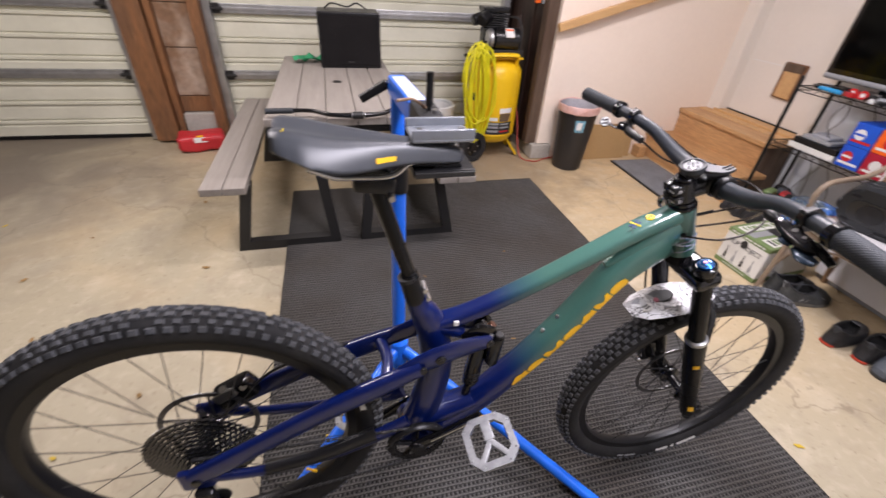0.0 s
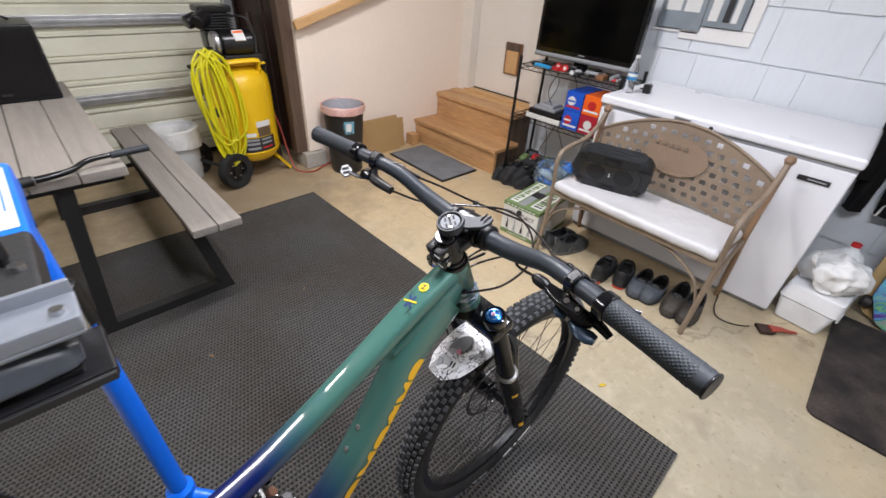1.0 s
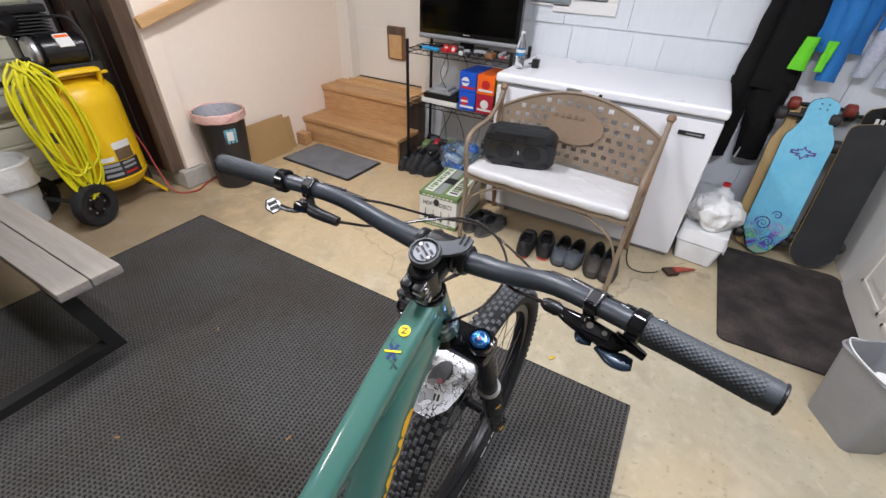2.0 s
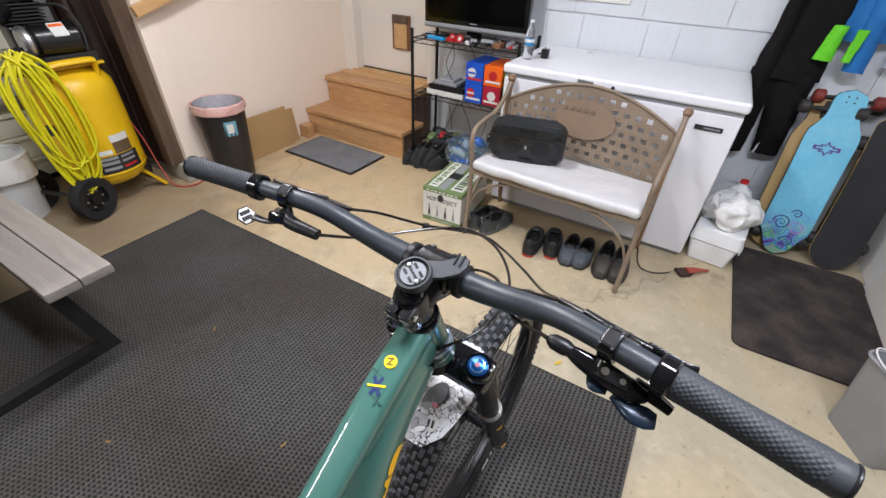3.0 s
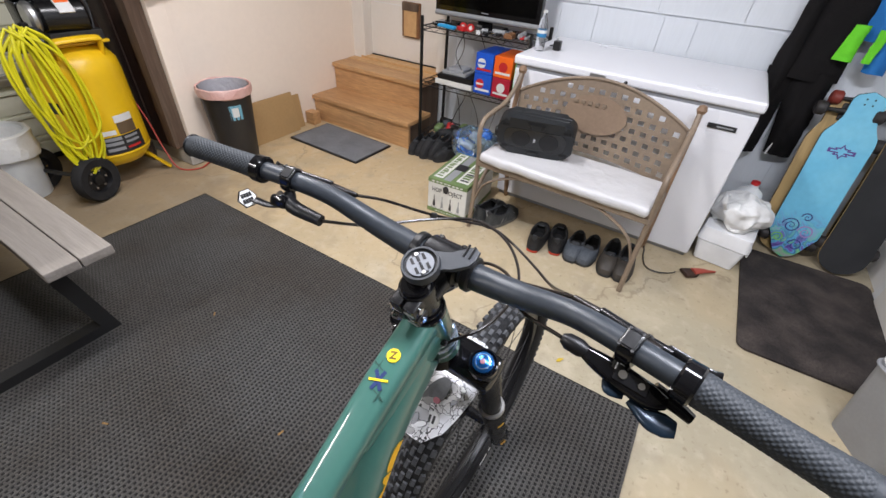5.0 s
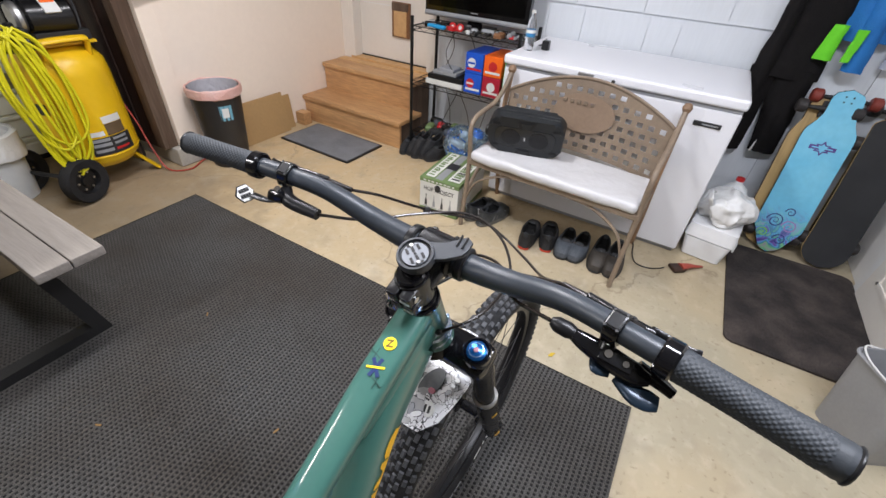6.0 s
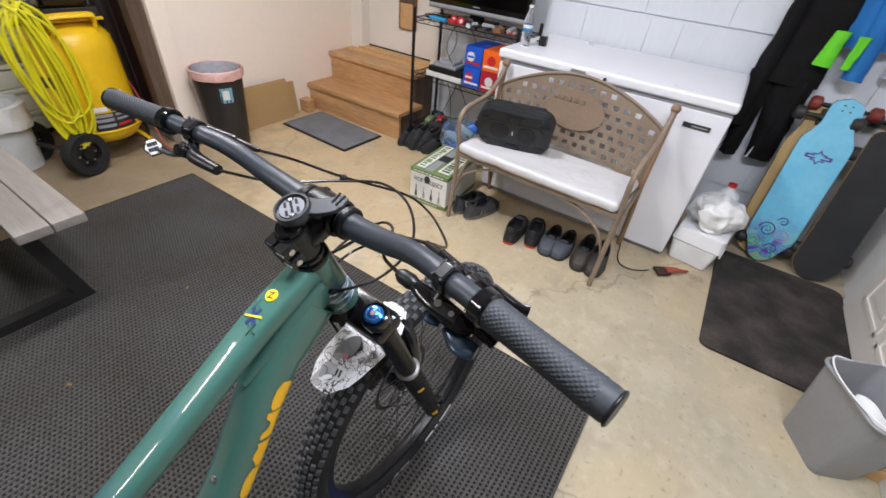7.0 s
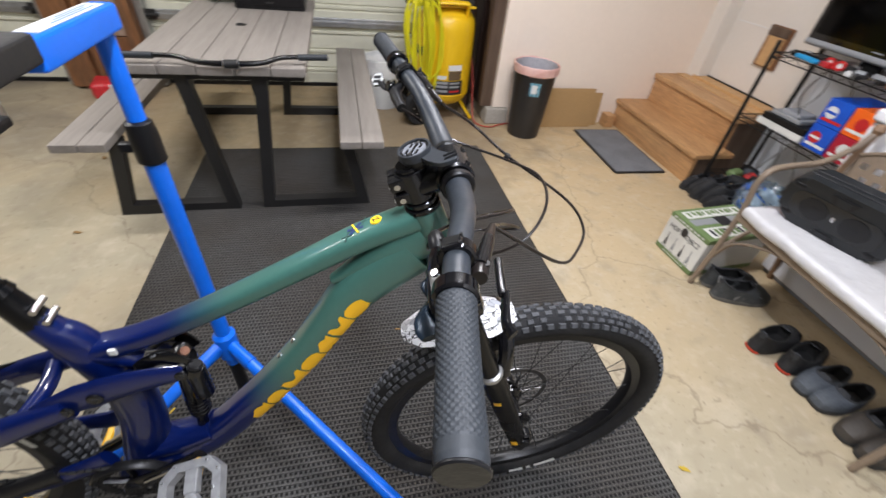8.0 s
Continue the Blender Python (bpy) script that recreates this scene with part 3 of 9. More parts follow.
# house door above the steps, with a cat flap
door = tagged(new("door_1"), "closed off-white house door with a small wooden pet flap", "door", kind="structure")
part("leaf", box((XE + 0.085, DY0 + 0.02, DZ0 + 0.025), (XE + 0.125, DY1 - 0.045, DZ1 - 0.03), 0.004), DOOR_PAINT, door)
part("threshold", box((XE - 0.02, DY0, DZ0 - 0.005), (XE + 0.14, DY1, DZ0 + 0.016), 0.004), RAIL_WOOD, door, "bare wooden threshold")
# solid dark strip stands in for the shade in the gap below the leaf
part("gap_seal", box((XE + 0.080, DY0 + 0.02, DZ0 + 0.016), (XE + 0.12, DY1 - 0.045, DZ0 + 0.026)), DARK_PRINT, door, "dark strip standing for the shaded gap under the leaf")
bm = bm_new()
add_box(bm, (XE - 0.012, DY1 - 0.045, DZ0), (XE + 0.138, DY1 + 0.0, DZ1), 0.003)
add_box(bm, (XE - 0.012, DY1, DZ0 - 0.4), (XE - 0.0005, YP - 0.001, DZ1 + 0.08), 0.003)
part("jamb", bm, DOOR_PAINT, door)
part("jamb", box((XE - 0.012, DY0 - 0.07, DZ0), (XE - 0.0005, DY0 + 0.02, DZ1 + 0.08), 0.003), DOOR_PAINT, door)
flap = part("pet_flap", box((XE + 0.06, 2.60, 0.645), (XE + 0.084, 2.775, 0.90), 0.006), OLD_WOOD, door, "worn wooden pet flap frame")
part("flap_door", box((XE + 0.050, 2.625, 0.655), (XE + 0.062, 2.75, 0.84), 0.004), RAIL_WOOD, flap, "scratched tan flap")
part("flap_top", box((XE + 0.045, 2.61, 0.84), (XE + 0.062, 2.765, 0.895), 0.004), WEATHERED_AND_SHADED, flap)
for z in (0.86, 1.42):
    part("panel_line", box((XE + 0.083, DY0 + 0.44, z), (XE + 0.0865, DY1 - 0.09, z + 0.006)), WHITE_PAINT, door)

# panelled door in the south wall
structure("wall_door", box((XD, YD - 0.10, 0), (XE, YD, CEIL)), WHITE_PAINT, "white wall round a panelled door", "wall")
door2 = tagged(new("door_2"), "closed white six-panel interior door", "door", kind="structure")
X0, X1 = 2.10, 2.96
part("leaf", box((X0, YD, 0.012), (X1, YD + 0.03, 2.04), 0.004), DOOR_PAINT, door2)
for i in range(2):
    for z0, z1 in ((0.16, 0.80), (0.93, 1.55), (1.66, 1.94)):
        xa = X0 + 0.11 + i * 0.36
        bm = bm_new()
        out = [(xa, z0), (xa + 0.28, z0), (xa + 0.28, z1), (xa, z1)]
        for (x, z), (u, w) in zip(out, out[1:] + out[:1]):
            add_box(bm, (min(x, u) - 0.012, YD + 0.029, min(z, w) - 0.012), (max(x, u) + 0.012, YD + 0.037, max(z, w) + 0.012), 0.004)
        add_box(bm, (xa + 0.05, YD + 0.029, z0 + 0.05), (xa + 0.23, YD + 0.036, z1 - 0.05), 0.006)
        part("panel", bm, DOOR_PAINT, door2, smooth=30)
bm = bm_new()
add_box(bm, (X1 + 0.004, YD, 0), (X1 + 0.075, YD + 0.022, 2.12), 0.004)
add_box(bm, (X0 - 0.075, YD, 0), (X0 - 0.004, YD + 0.022, 2.12), 0.004)
add_box(bm, (X0 - 0.004, YD, 2.045), (X1 + 0.004, YD + 0.022, 2.12), 0.004)
part("door_frame", bm, WHITE_PAINT, door2, smooth=30)

# garage doors and the wall between and beside them
GD = [("garage_door_1", -3.45, -1.335), ("garage_door_2", -0.665, 1.66)]
SEC = 0.478


def door_section(x0, x1, z0):
    """One steel section with three pressed double ribs."""
    prof = [(0.0, z0), (0.0, z0 + 0.075)]
    for k in range(3):
        z = z0 + 0.085 + 0.148 * k
        prof += [(0.010, z), (0.010, z + 0.006), (-0.004, z + 0.012), (-0.004, z + 0.028), (0.010, z + 0.034), (0.010, z + 0.040), (0.0, z + 0.048)]
    prof += [(0.0, z0 + SEC - 0.004)]
    bm = bm_new()
    back = [(0.045, prof[-1][1]), (0.045, prof[0][1])]
    rings = [[V((x, YN + 0.02 + dy, z)) for dy, z in prof + back] for x in (x0, x1)]
    add_rings(bm, rings)
    return bm


for name, x0, x1 in GD:
    gd = tagged(new(name), "closed cream sectional steel garage door with ribbed panels", "garage door", kind="structure")
    for k in range(5):
        part("section", door_section(x0, x1, 0.035 + k * SEC), GARAGE_SKIN, gd, smooth=25)
        if k:
            z = 0.035 + k * SEC
            strut = bm_new()
            add_box(strut, (x0 + 0.01, YN - 0.006, z - 0.034), (x1 - 0.01, YN + 0.017, z + 0.034), 0.006)
            add_box(strut, (x0 + 0.01, YN - 0.012, z - 0.010), (x1 - 0.01, YN - 0.005, z + 0.010), 0.002)
            part("strut", strut, GALVANISED, gd, "galvanised horizontal strut", smooth=30)
        for x in (x0 + 0.03, x1 - 0.03):
            z = 0.035 + (k + 1) * SEC
            hinge = bm_new()
            add_box(hinge, (x - 0.03, YN - 0.02, z - 0.035), (x + 0.03, YN - 0.013, z + 0.035), 0.003)
            add_disc(hinge, (x - 0.05, YN - 0.03, z), (x + 0.05, YN - 0.03, z), 0.013, 12)
            part("roller_hinge", hinge, STEEL_DARK, gd, smooth=30)
    part("bottom_seal", box((x0, YN + 0.022, 0.0), (x1, YN + 0.058, 0.036), 0.006), BLACK_PLASTIC, gd, "black rubber bottom seal")
    for x in (x0 - 0.028, x1 + 0.028):
        track = bm_new()
        add_box(track, (x - 0.026, YN - 0.05, 0.01), (x - 0.020, YN + 0.03, 2.3))
        add_box(track, (x + 0.020, YN - 0.05, 0.01), (x + 0.026, YN + 0.03, 2.3))
        add_box(track, (x - 0.026, YN - 0.056, 0.01), (x + 0.026, YN - 0.050, 2.3))
        part("track", track, GALVANISED, gd, "grey steel roller track")
bm = bm_new()
add_box(bm, (XW, YN + 0.09, 2.42), (XE + 0.14, YN + 0.2, CEIL))
add_box(bm, (XW, YN + 0.065, 0), (XE + 0.14, YN + 0.2, 2.42))
structure("wall_north", bm, DARK_WOOD, "dark wooden wall round the garage doors", "wall")
post = tagged(new("wall_pier"), "brown stained timber pier between the garage doors", "post", kind="structure")
for x0, x1, y0 in ((-1.275, -1.10, 3.86), (-1.09, -1.045, 3.89), (-0.80, -0.722, 3.86)):
    part("stud", box((x0, y0, 0.02), (x1, YN + 0.06, CEIL), 0.006), OLD_WOOD, post)
for z0, z1 in ((0.235, 0.36), (0.365, 0.72), (0.725, 1.02), (1.025, 1.5), (1.505, CEIL)):
    bm = box((-1.042, 3.935 + 0.012 * (z0 * 7 % 1), z0), (-0.803, YN + 0.06, z1), 0.006)
    part("infill_board", bm, DIRTY_BOARD if z0 > 0.3 else OLD_WOOD, post)
part("footing_block", box((-1.04, 3.90, 0.0), (-0.805, YN + 0.06, 0.23), 0.01), CONCRETE_GREY, post, "pale concrete block at the foot")
# fixtures out of view; the last one houses the added third lamp
for k, (lx, ly, lsx, lsy, lw, lc) in enumerate(LAMPS):
    fixture = thing("unseen_ceiling_light", "assumed white ceiling strip light, out of view, with a long diffuser", "lamp", "ceiling lights")
    part("housing", box((lx - lsx / 2 - 0.02, ly - lsy / 2 - 0.02, CEIL - 0.045), (lx + lsx / 2 + 0.02, ly + lsy / 2 + 0.02, CEIL - 0.001), 0.008), WHITE_PAINT, fixture)
    part("diffuser", box((lx - lsx / 2, ly - lsy / 2, CEIL - 0.068), (lx + lsx / 2, ly + lsy / 2, CEIL - 0.046), 0.008), LAMP_GLOW, fixture)

# steps to the house door
steps = thing("wooden_steps", "two oiled wooden box steps up to the house door", "steps")
SY0, SY1 = 2.245, YP - 0.004
part("riser", box((2.945, SY0 + 0.01, 0.0), (2.97, SY1 - 0.005, 0.178), 0.002), STEP_WOOD, steps)
part("tread", box((2.925, SY0, 0.178), (3.235, SY1, 0.212), 0.007), STEP_WOOD, steps)
part("riser", box((3.215, SY0 + 0.10, 0.212), (3.235, SY1 - 0.005, 0.388), 0.002), STEP_WOOD, steps)
part("tread", box((3.195, SY0 + 0.08, 0.388), (3.392, SY1, 0.424), 0.007), STEP_WOOD, steps)
part("back_board", box((3.394, SY0 + 0.08, 0.388), (3.486, SY1, 0.428), 0.004), RAIL_WOOD, steps, "pale new board below the door")
# the dark material puts the shade on the steps' sides into their colour
part("shaded_side_board", box((2.972, SY0 + 0.012, 0.0), (3.235, SY0 + 0.034, 0.177), 0.002), WEATHERED_AND_SHADED, steps, "side board with the shade beside the steps in its colour")
part("shaded_side_board", box((3.237, SY0 + 0.095, 0.0), (3.483, SY0 + 0.115, 0.386), 0.002), WEATHERED_AND_SHADED, steps, "side board with the shade beside the steps in its colour")

# electric panel and its white surround
ep = thing("breaker_panel", "grey steel breaker panel set in a white wooden surround", "electric panel")
bm = bm_new()
add_box(bm, (XE - 0.03, 0.955, 1.125), (XE - 0.002, 1.36, 1.20), 0.004)
add_box(bm, (XE - 0.03, 0.955, 1.20), (XE - 0.002, 1.02, 2.0), 0.004)
add_box(bm, (XE - 0.03, 1.25, 1.155), (XE - 0.002, 1.53, 1.17), 0.003)
part("surround", bm, WHITE_PAINT, ep, smooth=30)
part("cover", box((XE - 0.045, 1.245, 1.175), (XE - 0.005, 1.505, 1.75), 0.004), PANEL_GREY, ep)
part("box_door", box((XE - 0.05, 1.025, 1.205), (XE - 0.005, 1.243, 1.75), 0.004), PANEL_GREY, ep)
for k, (y, w) in enumerate(((1.06, 0.03), (1.10, 0.035), (1.165, 0.05))):
    part("label_strip", box((XE - 0.0535, y, 1.235), (XE - 0.051, y + w, 1.70)), PALE_PRINT if k != 1 else DARK_PRINT, ep)
for y in (1.275, 1.385):
    part("paper_label", box((XE - 0.0485, y, 1.27), (XE - 0.046, y + 0.09, 1.5)), PALE_PRINT, ep)

# ---- mountain bike, held by its saddle in a repair stand ----
BY = 0.66                                         # middle plane of the bicycle
ORIGIN = V((0.45, BY, 0.0))
bike = thing("mountain_bike", "full-suspension mountain bike in navy fading to green", "bicycle")
REAR, FRONT, BB = V((-0.150, BY, 0.53)), V((1.052, BY, 0.408)), V((0.282, BY, 0.458))
LEG = V((0.365, 0, -0.931))                       # down the fork
AHEAD = V((0.931, 0, 0.365))                      # square to it, forwards
HEAD_LOW = V((0.836, BY, 0.905))
HEAD_TOP = HEAD_LOW - LEG * 0.113
STEER = Matrix.Translation(HEAD_LOW) @ Matrix.Rotation(radians(-2.5), 4, -LEG) @ Matrix.Translation(-HEAD_LOW)


def P(x, z, dy=0.0):
    return V((x, BY + dy, z))


def front_part(name, bm, material, parent, label="", smooth=40):
    bmesh.ops.transform(bm, matrix=STEER, verts=bm.verts)
    return part(name, bm, material, parent, label, smooth)


# frame
frame_bm = bm_new()
TT = spline([P(0.300, 0.778), P(0.36, 0.793), P(0.43, 0.819), P(0.523, 0.863), P(0.62, 0.914), P(0.71, 0.962), P(0.790, 0.995)], 6)
TT_R = [(0.022, 0.020), (0.0195, 0.0160), (0.0190, 0.0145), (0.0195, 0.0145), (0.0205, 0.0150), (0.0215, 0.0160), (0.0215, 0.0175)]
add_tube(frame_bm, TT, TT_R, 32, power=0.62)
DT = spline([P(0.275, 0.452), P(0.36, 0.472), P(0.435, 0.522), P(0.502, 0.594), P(0.56, 0.662), P(0.617, 0.738), P(0.660, 0.806), P(0.705, 0.868), P(0.785, 0.935)], 6)
DT_R = [(0.033, 0.031), (0.032, 0.031), (0.030, 0.030), (0.029, 0.029), (0.0285, 0.029), (0.028, 0.029), (0.0275, 0.030), (0.0245, 0.036), (0.022, 0.043)]
add_tube(frame_bm, DT, DT_R, 24, power=0.72)
add_tube(frame_bm, spline([P(0.2785, 0.862), P(0.289, 0.832), P(0.305, 0.80), P(0.326, 0.71), P(0.322, 0.60), P(0.290, 0.47)], 6), [(0.0185, 0.0185), (0.021, 0.022), (0.024, 0.030), (0.026, 0.034), (0.028, 0.036), (0.036, 0.040)], 18)
add_tube(frame_bm, [HEAD_LOW - LEG * 0.002, HEAD_LOW.lerp(HEAD_TOP, 0.5), HEAD_TOP], [0.029, 0.0250, 0.0250], 24)
add_tube(frame_bm, spline([P(0.665, 0.886), P(0.715, 0.912), P(0.760, 0.940), P(0.805, 0.962)], 5), [(0.008, 0.006), (0.0165, 0.022), (0.0200, 0.034), (0.0215, 0.038)], 20, power=0.75)
add_disc(frame_bm, BB + V((0, -0.042, 0)), BB + V((0, 0.042, 0)), 0.033, 28, 0.004)
add_tube(frame_bm, spline([P(0.30, 0.50), P(0.36, 0.505), P(0.42, 0.53)], 4), [(0.034, 0.03), (0.032, 0.028), (0.030, 0.02)], 14)
add_tube(frame_bm, spline([P(0.30, 0.80), P(0.34, 0.775), P(0.375, 0.755)], 4), [(0.022, 0.02), (0.022, 0.022), (0.02, 0.014)], 14)
front_triangle = part("frame", frame_bm, FRAME_PAINT, bike, "carbon frame, navy at the seat and dark green at the head", 50)


def on_tube(path, radii, s, up, off=0.0006):
    """Place, way and normal on the upper (up = 1) or near side (up = 0) of a tube in the bike's plane."""
    n = len(path) - 1
    f = s * n
    i = min(int(f), n - 1)
    p = path[i].lerp(path[i + 1], f - i)
    way = (path[i + 1] - path[i]).normalized()
    k = s * (len(radii) - 1)
    j = min(int(k), len(radii) - 2)
    ra, rb = (radii[j][c] * (1 - k + j) + radii[j + 1][c] * (k - j) for c in (0, 1))
    nor = V((-way.z, 0, way.x))
    return (p + nor * (rb + off), way, nor, ra, rb) if up else (p, way, nor, ra, rb)


def at_x(path, x):
    return min(range(len(path)), key=lambda i: abs(path[i].x - x)) / (len(path) - 1)


p, way, nor, ra, rb = on_tube(TT, TT_R, at_x(TT, 0.744), 1, 0.0003)
top = Matrix.Translation(p) @ frame_of(way, V((0, 1, 0)), nor)
badge = part("badge", lathe([(0.0, 0.0014), (0.0080, 0.0012), (0.0084, -0.003), (0.0, -0.003)], top, 28), LEMON_DECAL, front_triangle, "round yellow badge")
bm = bm_new()
for a, turn in ((-0.0036, 0), (0.0, 52), (0.0036, 0)):
    add_box(bm, (a - 0.0011, -0.0042, 0.0011), (a + 0.0011, 0.0042, 0.0017), 0, top @ pose(0, 0, 0, 0, 0, 20 + turn))
part("badge_mark", bm, AMBER_DECAL, badge, smooth=0)
p, way, nor, ra, rb = on_tube(TT, TT_R, at_x(TT, 0.714), 1, 0.0)
top = Matrix.Translation(p) @ frame_of(way, V((0, 1, 0)), nor)
bm = bm_new()
for a in (45, -12):
    add_box(bm, (-0.0118, -0.0021, -0.004), (0.0118, 0.0022, 0.0006 + 0.0002 * (a > 0)), 0, top @ pose(0, 0, 0, 0, 0, a))
cross = part("cross_mark", bm, NAVY_DECAL, front_triangle, "navy crossed decal", smooth=0)
part("cross_bar", box((-0.0112, -0.0012, -0.004), (0.0112, 0.0012, 0.0014), 0, top @ pose(0, 0, 0, 0, 0, -70)), LEMON_DECAL, cross, "yellow bar")
FAINT_GREEN = plain("dark_green_print", (0.026, 0.078, 0.062), 0.4)
for dx in (0.016, -0.016):
    bm = bm_new()
    for a in (38, -38):
        add_box(bm, (-0.0007, -0.008, -0.004), (0.0007, 0.008, 0.0003), 0, top @ pose(dx * 0.83, dx * 0.55, 0, 0, 0, a - 56))
    part("faint_mark", bm, FAINT_GREEN, cross, smooth=0)


def side_letter(s0, s1, c0, half, shape):
    """A block letter wrapped on the near side of the down tube; shape gives its lower and upper edge from end to end."""
    bm = bm_new()
    rows = []
    n = 12
    for k in range(n + 1):
        s = s0 + (s1 - s0) * k / n
        p, way, nor, ra, rb = on_tube(DT, DT_R, s, 0)
        at = np.linspace(0, 1, len(shape))
        lo = c0 - half * float(np.interp(k / n, at, [e[0] for e in shape]))
        hi = c0 + half * float(np.interp(k / n, at, [e[1] for e in shape]))
        row = []
        for j in range(6):
            c = lo + (hi - lo) * j / 5
            q = min(0.97, abs(c) / rb)
            y = -ra * (1 - q ** (1 / 0.36)) ** 0.36 - 0.0009
            row.append(bm.verts.new(p - nor * c + V((0, y, 0))))
        rows.append(row)
    for a, b in zip(rows, rows[1:]):
        for i in range(5):
            bm.faces.new((a[i], a[i + 1], b[i + 1], b[i]))
    return bm


ROUND_LETTER = [(0.55, 0.55), (0.95, 0.9), (1, 1), (1, 1), (0.9, 0.95), (0.55, 0.6)]
NOTCH_LETTER = [(0.9, 0.9), (1, 1), (0.35, 1), (0.3, 0.8), (1, 0.9), (1, 0.8)]
SLANT_LETTER = [(0.3, 1), (0.6, 1), (1, 0.6), (1, 1), (0.7, 1), (1, 0.4)]
s_lo, s_hi = at_x(DT, 0.497) - 0.01, at_x(DT, 0.703)
step = (s_hi - s_lo) / 7
for k, outline in enumerate((SLANT_LETTER, ROUND_LETTER, NOTCH_LETTER, ROUND_LETTER, SLANT_LETTER, NOTCH_LETTER, ROUND_LETTER)):
    part("side_letter", side_letter(s_lo + k * step, s_lo + (k + (0.88 if k in (1, 4) else 0.94)) * step, 0.0112, 0.0150, outline), YELLOW_DECAL, front_triangle, "yellow block on the down tube", smooth=0)
for x in (0.596, 0.566):
    p, way, nor, ra, rb = on_tube(DT, DT_R, at_x(DT, x + 0.024), 1, 0.0)
    part("boss_bolt", disc(p - nor * 0.004, p + nor * 0.003, 0.0048, 10, 0.001), STEEL, front_triangle)
FRAME_BLACK = mat("black_collar_alloy", (0.005, 0.005, 0.0055), 0.28, vary=0.1, grain=60, bump=0.0, spec=0.25)
part("white_tag", box(P(0.352, 0.792, -0.024), P(0.362, 0.803, -0.0195), 0.001), PALE_PRINT, front_triangle, "tiny white tag")
part("seat_collar", tube([P(0.2655, 0.906), P(0.281, 0.853)], [0.0170, 0.0195], 20), FRAME_BLACK, front_triangle, "black seat collar")
for x, z in ((0.296, 0.880), (0.302, 0.860)):
    part("collar_bolt", disc(P(x, z, -0.014), P(x, z, 0.014), 0.0045, 10), STEEL, front_triangle)
part("collar_ring", tube([P(0.264, 0.911), P(0.2662, 0.9035)], 0.0178, 20), STEEL_DARK, front_triangle)

HEAD_PRINT = plain("pale_blue_chrome", (0.42, 0.52, 0.66), 0.2, 0.7)
for k, (h, tilt_a, ln) in enumerate(((0.020, 25, 0.030), (0.030, -30, 0.022), (0.042, 20, 0.026), (0.052, -12, 0.018))):
    c = HEAD_LOW - LEG * h
    arc = [c - LEG * ((q - 0.5) * ln * math.sin(radians(tilt_a))) + AHEAD * (0.0272 * math.sin((q - 0.55) * ln / 0.013)) + V((0, -0.0272 * math.cos((q - 0.55) * ln / 0.013), 0)) for q in (i / 8 for i in range(9))]
    part("head_print", tube(arc, [(0.0010, 0.0024)] * 9, 6), HEAD_PRINT, front_triangle, "pale blue metallic print")

# seat post and saddle
post_low, post_top = P(0.280, 0.872), P(0.214, 1.092)
sp = part("seat_post", tube([post_low, post_low.lerp(post_top, 0.16)], 0.0148, 18), FRAME_BLACK, bike, "black dropper seat post")
part("post_wiper", tube([post_low.lerp(post_top, 0.155), post_low.lerp(post_top, 0.20)], [0.0170, 0.0150], 18), BLACK_GLOSS, sp)
part("inner_post", tube([post_low.lerp(post_top, 0.17), post_top], 0.0126, 18), FRAME_BLACK, sp)
part("post_head", box((-0.030, -0.022, -0.016), (0.032, 0.022, 0.012), 0.007, Matrix.Translation(P(0.212, 1.098)) @ pose(0, 0, 0, 0, 8)), BLACK_SATIN, sp)
part("head_bolt", disc(P(0.236, 1.078, -0.03), P(0.236, 1.078, 0.03), 0.005, 10), STEEL, sp)
SAD_X = [0.085, 0.100, 0.146, 0.184, 0.255, 0.297, 0.335, 0.346]
SAD_Z = [1.184, 1.188, 1.176, 1.170, 1.161, 1.153, 1.145, 1.138]
SAD_HALF = [0.046, 0.066, 0.071, 0.058, 0.0285, 0.021, 0.0185, 0.010]
SAD_DEEP = [0.024, 0.030, 0.044, 0.044, 0.034, 0.028, 0.024, 0.012]


def saddle_at(x, a, off=0.0):
    """A place on the saddle's skin: x along it, a round it from the far edge over the top."""
    spread = min(0.024, x - SAD_X[0] + 0.001, SAD_X[-1] - x + 0.001)
    near = [x + spread * k / 4 for k in range(-4, 5)]
    deep, half_w, top_z = (sum(np.interp(near, SAD_X, ys)) / 9 for ys in (SAD_DEEP, SAD_HALF, SAD_Z))
    half_w, top_z = half_w + off, top_z + off
    y, v = math.cos(a), math.sin(a)
    yy = half_w * math.copysign(abs(y) ** 0.8, y)
    if v >= 0:
        dip = 0.008 * math.exp(-(y / 0.25) ** 2) * min(1.0, max(0.0, (0.29 - x) / 0.05))
        return P(x, top_z - deep * 0.80 * abs(y) ** 2.8 - dip, yy)
    return P(x, top_z - deep * (0.80 + 0.20 * abs(v) ** 0.6), yy)


bm = bm_new()
add_rings(bm, [[saddle_at(SAD_X[0] + (SAD_X[-1] - SAD_X[0]) * k / 36, 2 * math.pi * j / 24) for j in range(24)] for k in range(37)])
SADDLE = mat("saddle_vinyl", (0.052, 0.058, 0.068), 0.36, vary=0.05, grain=240, blotch=9, bump=0.0, second=(0.036, 0.040, 0.047))
saddle = part("saddle", bm, SADDLE, bike, "smooth dark grey saddle", 60)


